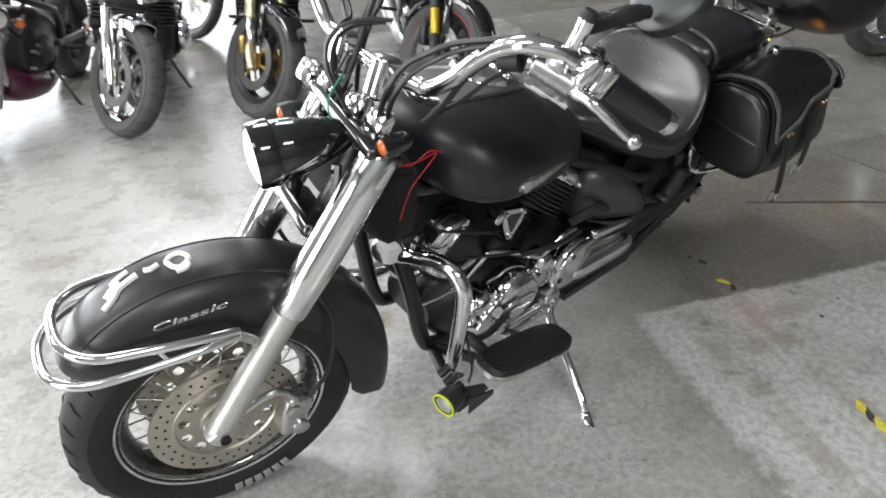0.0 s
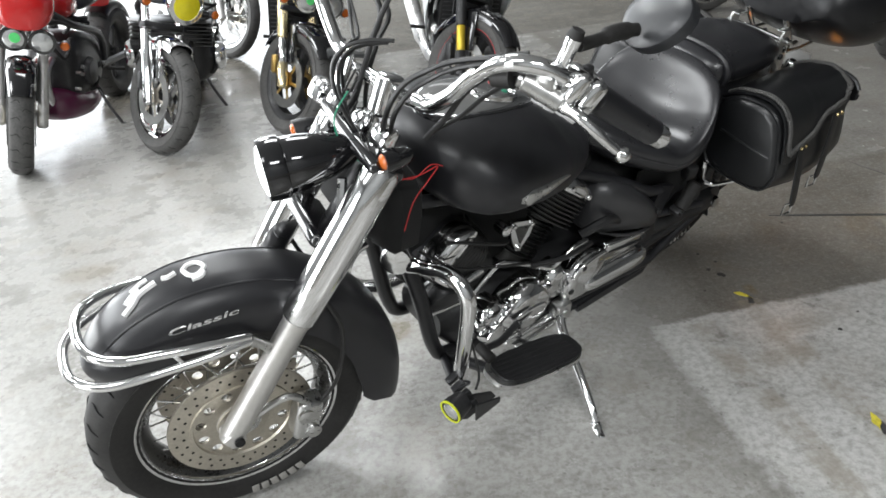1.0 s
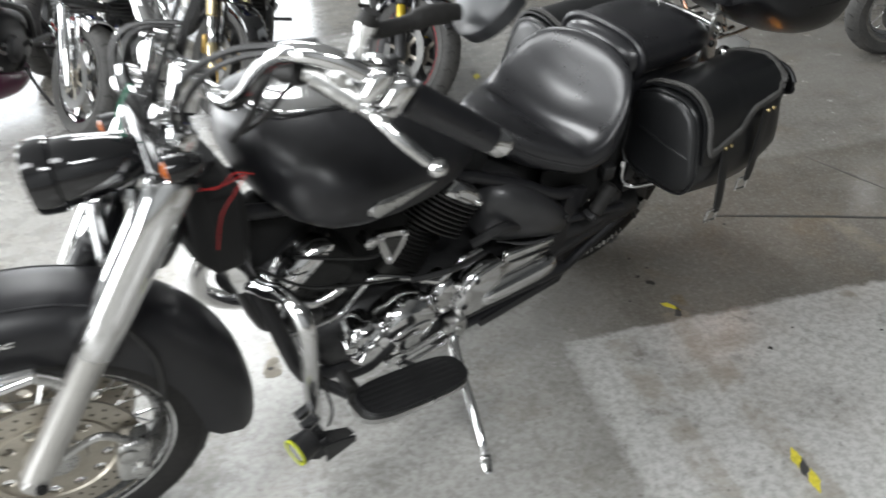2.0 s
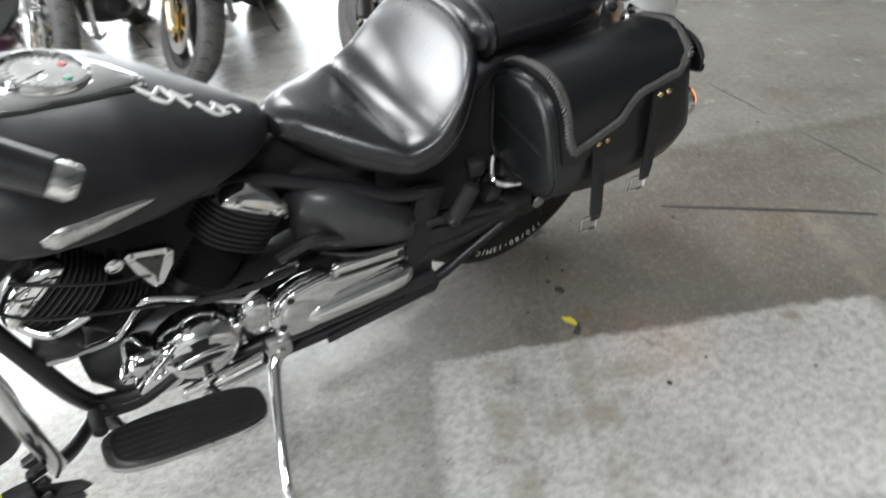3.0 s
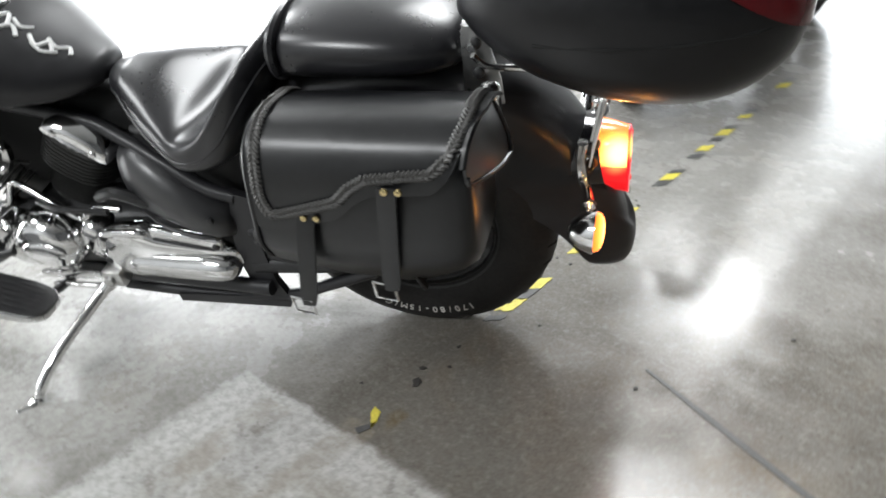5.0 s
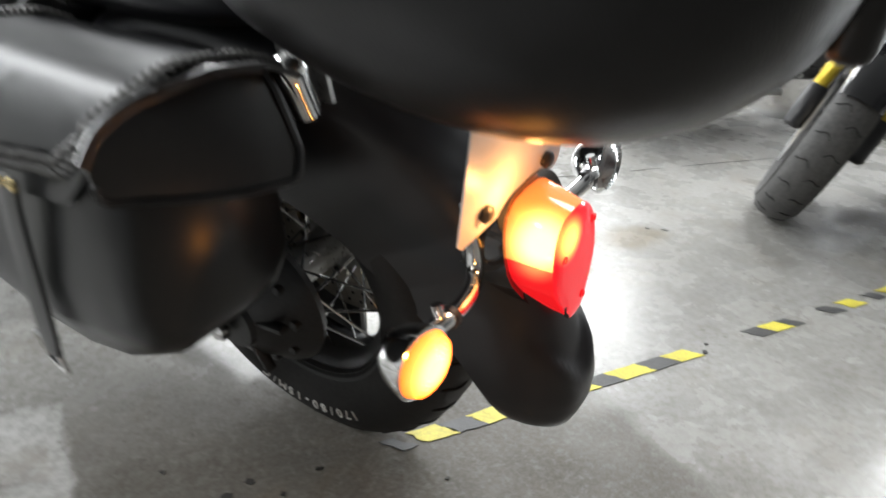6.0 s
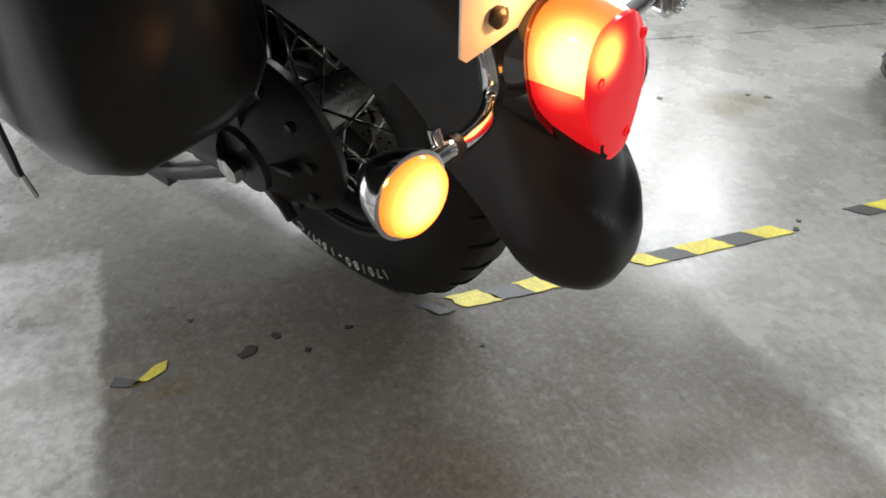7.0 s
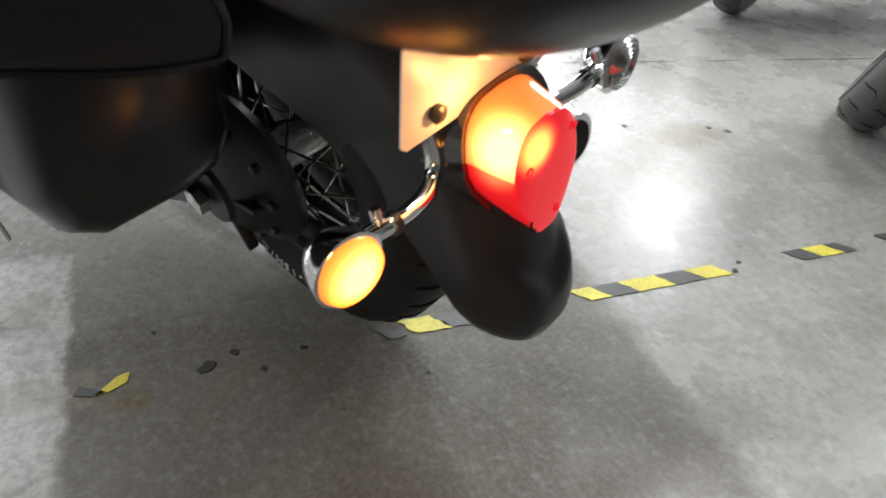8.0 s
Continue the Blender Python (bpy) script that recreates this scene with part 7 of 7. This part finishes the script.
    if o.get("radiator", True):
        rad = part("radiator", rounded_box((-0.245, 0, 0.60), (0.035, 0.34, 0.24), 0.006, (0, 12, 0)), GROOVE, root, "black radiator")
        for k in range(9):
            part("radiator_slat", rounded_box((-0.226 + 0.0045 * (k - 4) * 1.0, 0, 0.60 + 0.024 * (k - 4)), (0.008, 0.31, 0.005), 0.001, (0, 12, 0)), DARKMETAL, rad)
    for k in range(o.get("pipes", 4)):
        y = (k - (o.get("pipes", 4) - 1) / 2) * 0.075
        part("exhaust_header", tube([(-0.40, y, 0.52), (-0.30, y, 0.47), (-0.29, y, 0.34), (-0.38, y * 0.8, 0.22), (-0.60, y * 0.4, 0.17)], 0.018, 10), CHROME if o.get("chromebar") else ALLOY, root, "exhaust header")
    part("exhaust_silencer", tube([(-0.60, -0.12, 0.18), (-0.95, -0.17, 0.24), (-1.30, -0.21, 0.36), (-1.62, -0.23, 0.44)], [0.03, 0.04, 0.052, 0.052, 0.048], 16), o.get("pipe", ALLOY), root, "exhaust silencer")
    if o.get("belly"):
        part("belly_pan", loft(seat_rings([(-0.30, 0.05, 0.22, 0.34, 0), (-0.36, 0.13, 0.17, 0.36, 0), (-0.60, 0.16, 0.13, 0.30, 0), (-0.85, 0.12, 0.15, 0.24, 0), (-0.98, 0.05, 0.18, 0.22, 0)], 20, 3)), o["belly"], root, "lower belly pan", 60)
    if o.get("fairing"):
        for s in (1, -1):
            rows_ = [[(0.06, 0.02, 0.92), (0.05, 0.06, 0.86), (0.02, 0.08, 0.82)], [(-0.05, 0.16, 0.99), (-0.06, 0.21, 0.88), (-0.04, 0.19, 0.80)], [(-0.25, 0.21, 0.96), (-0.27, 0.255, 0.82), (-0.24, 0.23, 0.66)], [(-0.50, 0.20, 0.82), (-0.52, 0.245, 0.66), (-0.50, 0.22, 0.46)], [(-0.74, 0.17, 0.66), (-0.76, 0.19, 0.48), (-0.74, 0.17, 0.26)]]
            rr = [spline([(x, s * y, z) for x, y, z in r], 5) for r in rows_]
            cols = [spline([r[j] for r in rr], 5) for j in range(len(rr[0]))]
            bm = loft(cols, caps=False, closed=False)
            bmesh.ops.solidify(bm, geom=list(bm.faces), thickness=0.006)
            bmesh.ops.recalc_face_normals(bm, faces=bm.faces)
            part("side_fairing", bm, o["fairing"], root, "smooth side fairing", 60)
    if o.get("flyscreen"):
        part("nose_cowl", loft(seat_rings([(0.075, 0.05, 0.80, 0.90, 0), (0.05, 0.11, 0.79, 0.98, 0), (-0.04, 0.15, 0.80, 1.04, 0), (-0.13, 0.13, 0.86, 1.06, 0)], 22, 3)), o["flyscreen"], root, "painted nose cowl", 60).matrix_basis = turn
    rwh = wheel("rear_wheel", rc, 0.31, RW, 0.216, o.get("wire", False))
    part("rear_disc", lathe([(0.05, -0.0025), (0.11, -0.0025), (0.11, 0.0025), (0.05, 0.0025), (0.05, -0.0025)], (rc.x, -0.09, rc.z), (0, 1, 0), 30), DISC, rwh)
    for s in (1, -1):
        part("swingarm", tube([(-0.88, s * 0.12, 0.36), (-1.10, s * 0.125, 0.34), (rc.x, s * 0.125, 0.31)], 0.022, 8), DARKMETAL, root)
        part("frame_tube", tube([(-0.30, s * 0.04, 0.84), (-0.42, s * 0.16, 0.72), (-0.80, s * 0.17, 0.58), (-0.92, s * 0.14, 0.40)], 0.022, 8), o.get("frame", DARKMETAL), root)
        part("foot_peg", tube([(-0.90, s * 0.16, 0.34), (-0.90, s * 0.27, 0.345)], 0.012, 8), RUBBER, root)
    part("rear_fender", fender_bm(rc, RW * 0.5, [(60, 0.35, 0.02, 0.02, 0.9), (110, 0.355, 0.025, 0.04, 1.0), (150, 0.36, 0.02, 0.02, 0.9)]), DARKMETAL, root)
    st = part("side_stand", tube([(-0.74, 0.14, 0.26), (-0.71, 0.20, 0.16), (-0.69, 0.275, 0.052)], 0.010, 8), DARKMETAL, root, "side stand")
    part("stand_foot", rounded_box((-0.685, 0.285, 0.050), (0.05, 0.035, 0.012), 0.004, (9, 0, 20)), DARKMETAL, st)
    return root


RED, BLUE, SILVER = paint("red_paint", (0.50, 0.012, 0.012)), paint("blue_paint", (0.012, 0.03, 0.22)), paint("silver_white_paint", (0.55, 0.57, 0.57), 0.3)
PURPLE = paint("magenta_belly_paint", (0.08, 0.004, 0.036), 0.3)
GOLD = node_material("gold_anodised", (0.62, 0.42, 0.14), 0.3, 0.9, vary=0.15, scale=16)
GOLDFORK = node_material("pale_gold_fork", (0.66, 0.56, 0.34), 0.25, 0.9, vary=0.1, scale=10)
YELLOWFORK = node_material("yellow_fork_tube", (0.62, 0.45, 0.04), 0.3, 0.4, vary=0.1, scale=10)
GREENSTICK = node_material("green_sticker", (0.10, 0.65, 0.18), 0.5, vary=0.05, scale=10)
YELLOWGLASS = node_material("yellow_headlight_glass", (0.75, 0.66, 0.02), 0.15, vary=0.15, scale=20)
REDLINE = node_material("red_rim_tape", (0.55, 0.012, 0.02), 0.4, vary=0.1, scale=20)
parked_bike("red naked motorcycle with twin round headlights and black wheels", (-2.925, 1.93), -98, 24, dict(rim=DARKMETAL, fork=LEG, fender=GLOSS, body=RED, flyscreen=RED, lamps=2, lampshell=GLOSS, sticker=GREENSTICK, lamp_gap=0.13, lamp_shift=0.03, lamp_z=0.74, engine=DARKMETAL, cover=DARKMETAL, belly=PURPLE, pipes=2, spokes=5, W=0.12, usd=False, radiator=False))
parked_bike("chrome-wheeled naked motorcycle with a yellow headlight and blue tank", (-2.205, 1.905), -90, 38, dict(rim=CHROME, hub=DARKMETAL, fork=CHROME, fender=CHROME, body=BLUE, lamps=1, lamp_z=0.82, lamp_r=0.095, glass=YELLOWGLASS, chromebar=True, engine=DARKMETAL, cover=CHROME, engw=0.255, finned=True, radiator=False, spokes=5, W=0.115, RW=0.14, f0=75))
parked_bike("blue streetfighter motorcycle with gold forks and gold brake discs", (-1.485, 1.875), -95, 38, dict(rim=DARKMETAL, fork=GOLDFORK, usd=True, fender=GLOSS, body=BLUE, flyscreen=BLUE, lamps=2, lampshell=CHROME, lamp_z=0.75, sticker=GREENSTICK, disc=GOLD, caliper=GOLD, spokes=3, W=0.13, RW=0.19, cover=DARKMETAL))
parked_bike("silver-grey faired sports motorcycle with yellow forks and red rim stripes", (-0.545, 1.60), -95, 38, dict(rim=DARKMETAL, fork=DARKMETAL, slider=YELLOWFORK, usd=True, fender=GLOSS, body=SILVER, fairing=SILVER, lamps=2, lampshell=GLOSS, lamp_z=0.84, stripe=REDLINE, spokes=3, W=0.13, RW=0.19))
parked_bike("dark trail motorcycle with chromed wire wheels, parked behind", (-1.90, 3.93), -72, 25, dict(rim=CHROME, hub=ALLOY, wire=True, fork=LEG, fender=GLOSS, body=GLOSS, lamps=1, chromebar=True, R=0.325, W=0.09, rimr=0.24, RW=0.12, radiator=False, pipes=1, twin=False), "motorcycles parked behind")
parked_bike("black cruiser with chromed wire wheels parked further back", (2.22, 1.44), 160, 15, dict(rim=CHROME, hub=ALLOY, wire=True, fork=LEG, fender=GLOSS, body=GLOSS, lamps=1, chromebar=True, W=0.12, radiator=False, pipes=2, twin=False), "motorcycles parked behind")
parked_bike("black cruiser with chromed wire wheels parked further back", (1.95, 3.38), 165, 15, dict(rim=CHROME, hub=ALLOY, wire=True, fork=LEG, fender=GLOSS, body=GLOSS, lamps=1, chromebar=True, W=0.12, radiator=False, pipes=2, twin=False), "motorcycles parked behind")
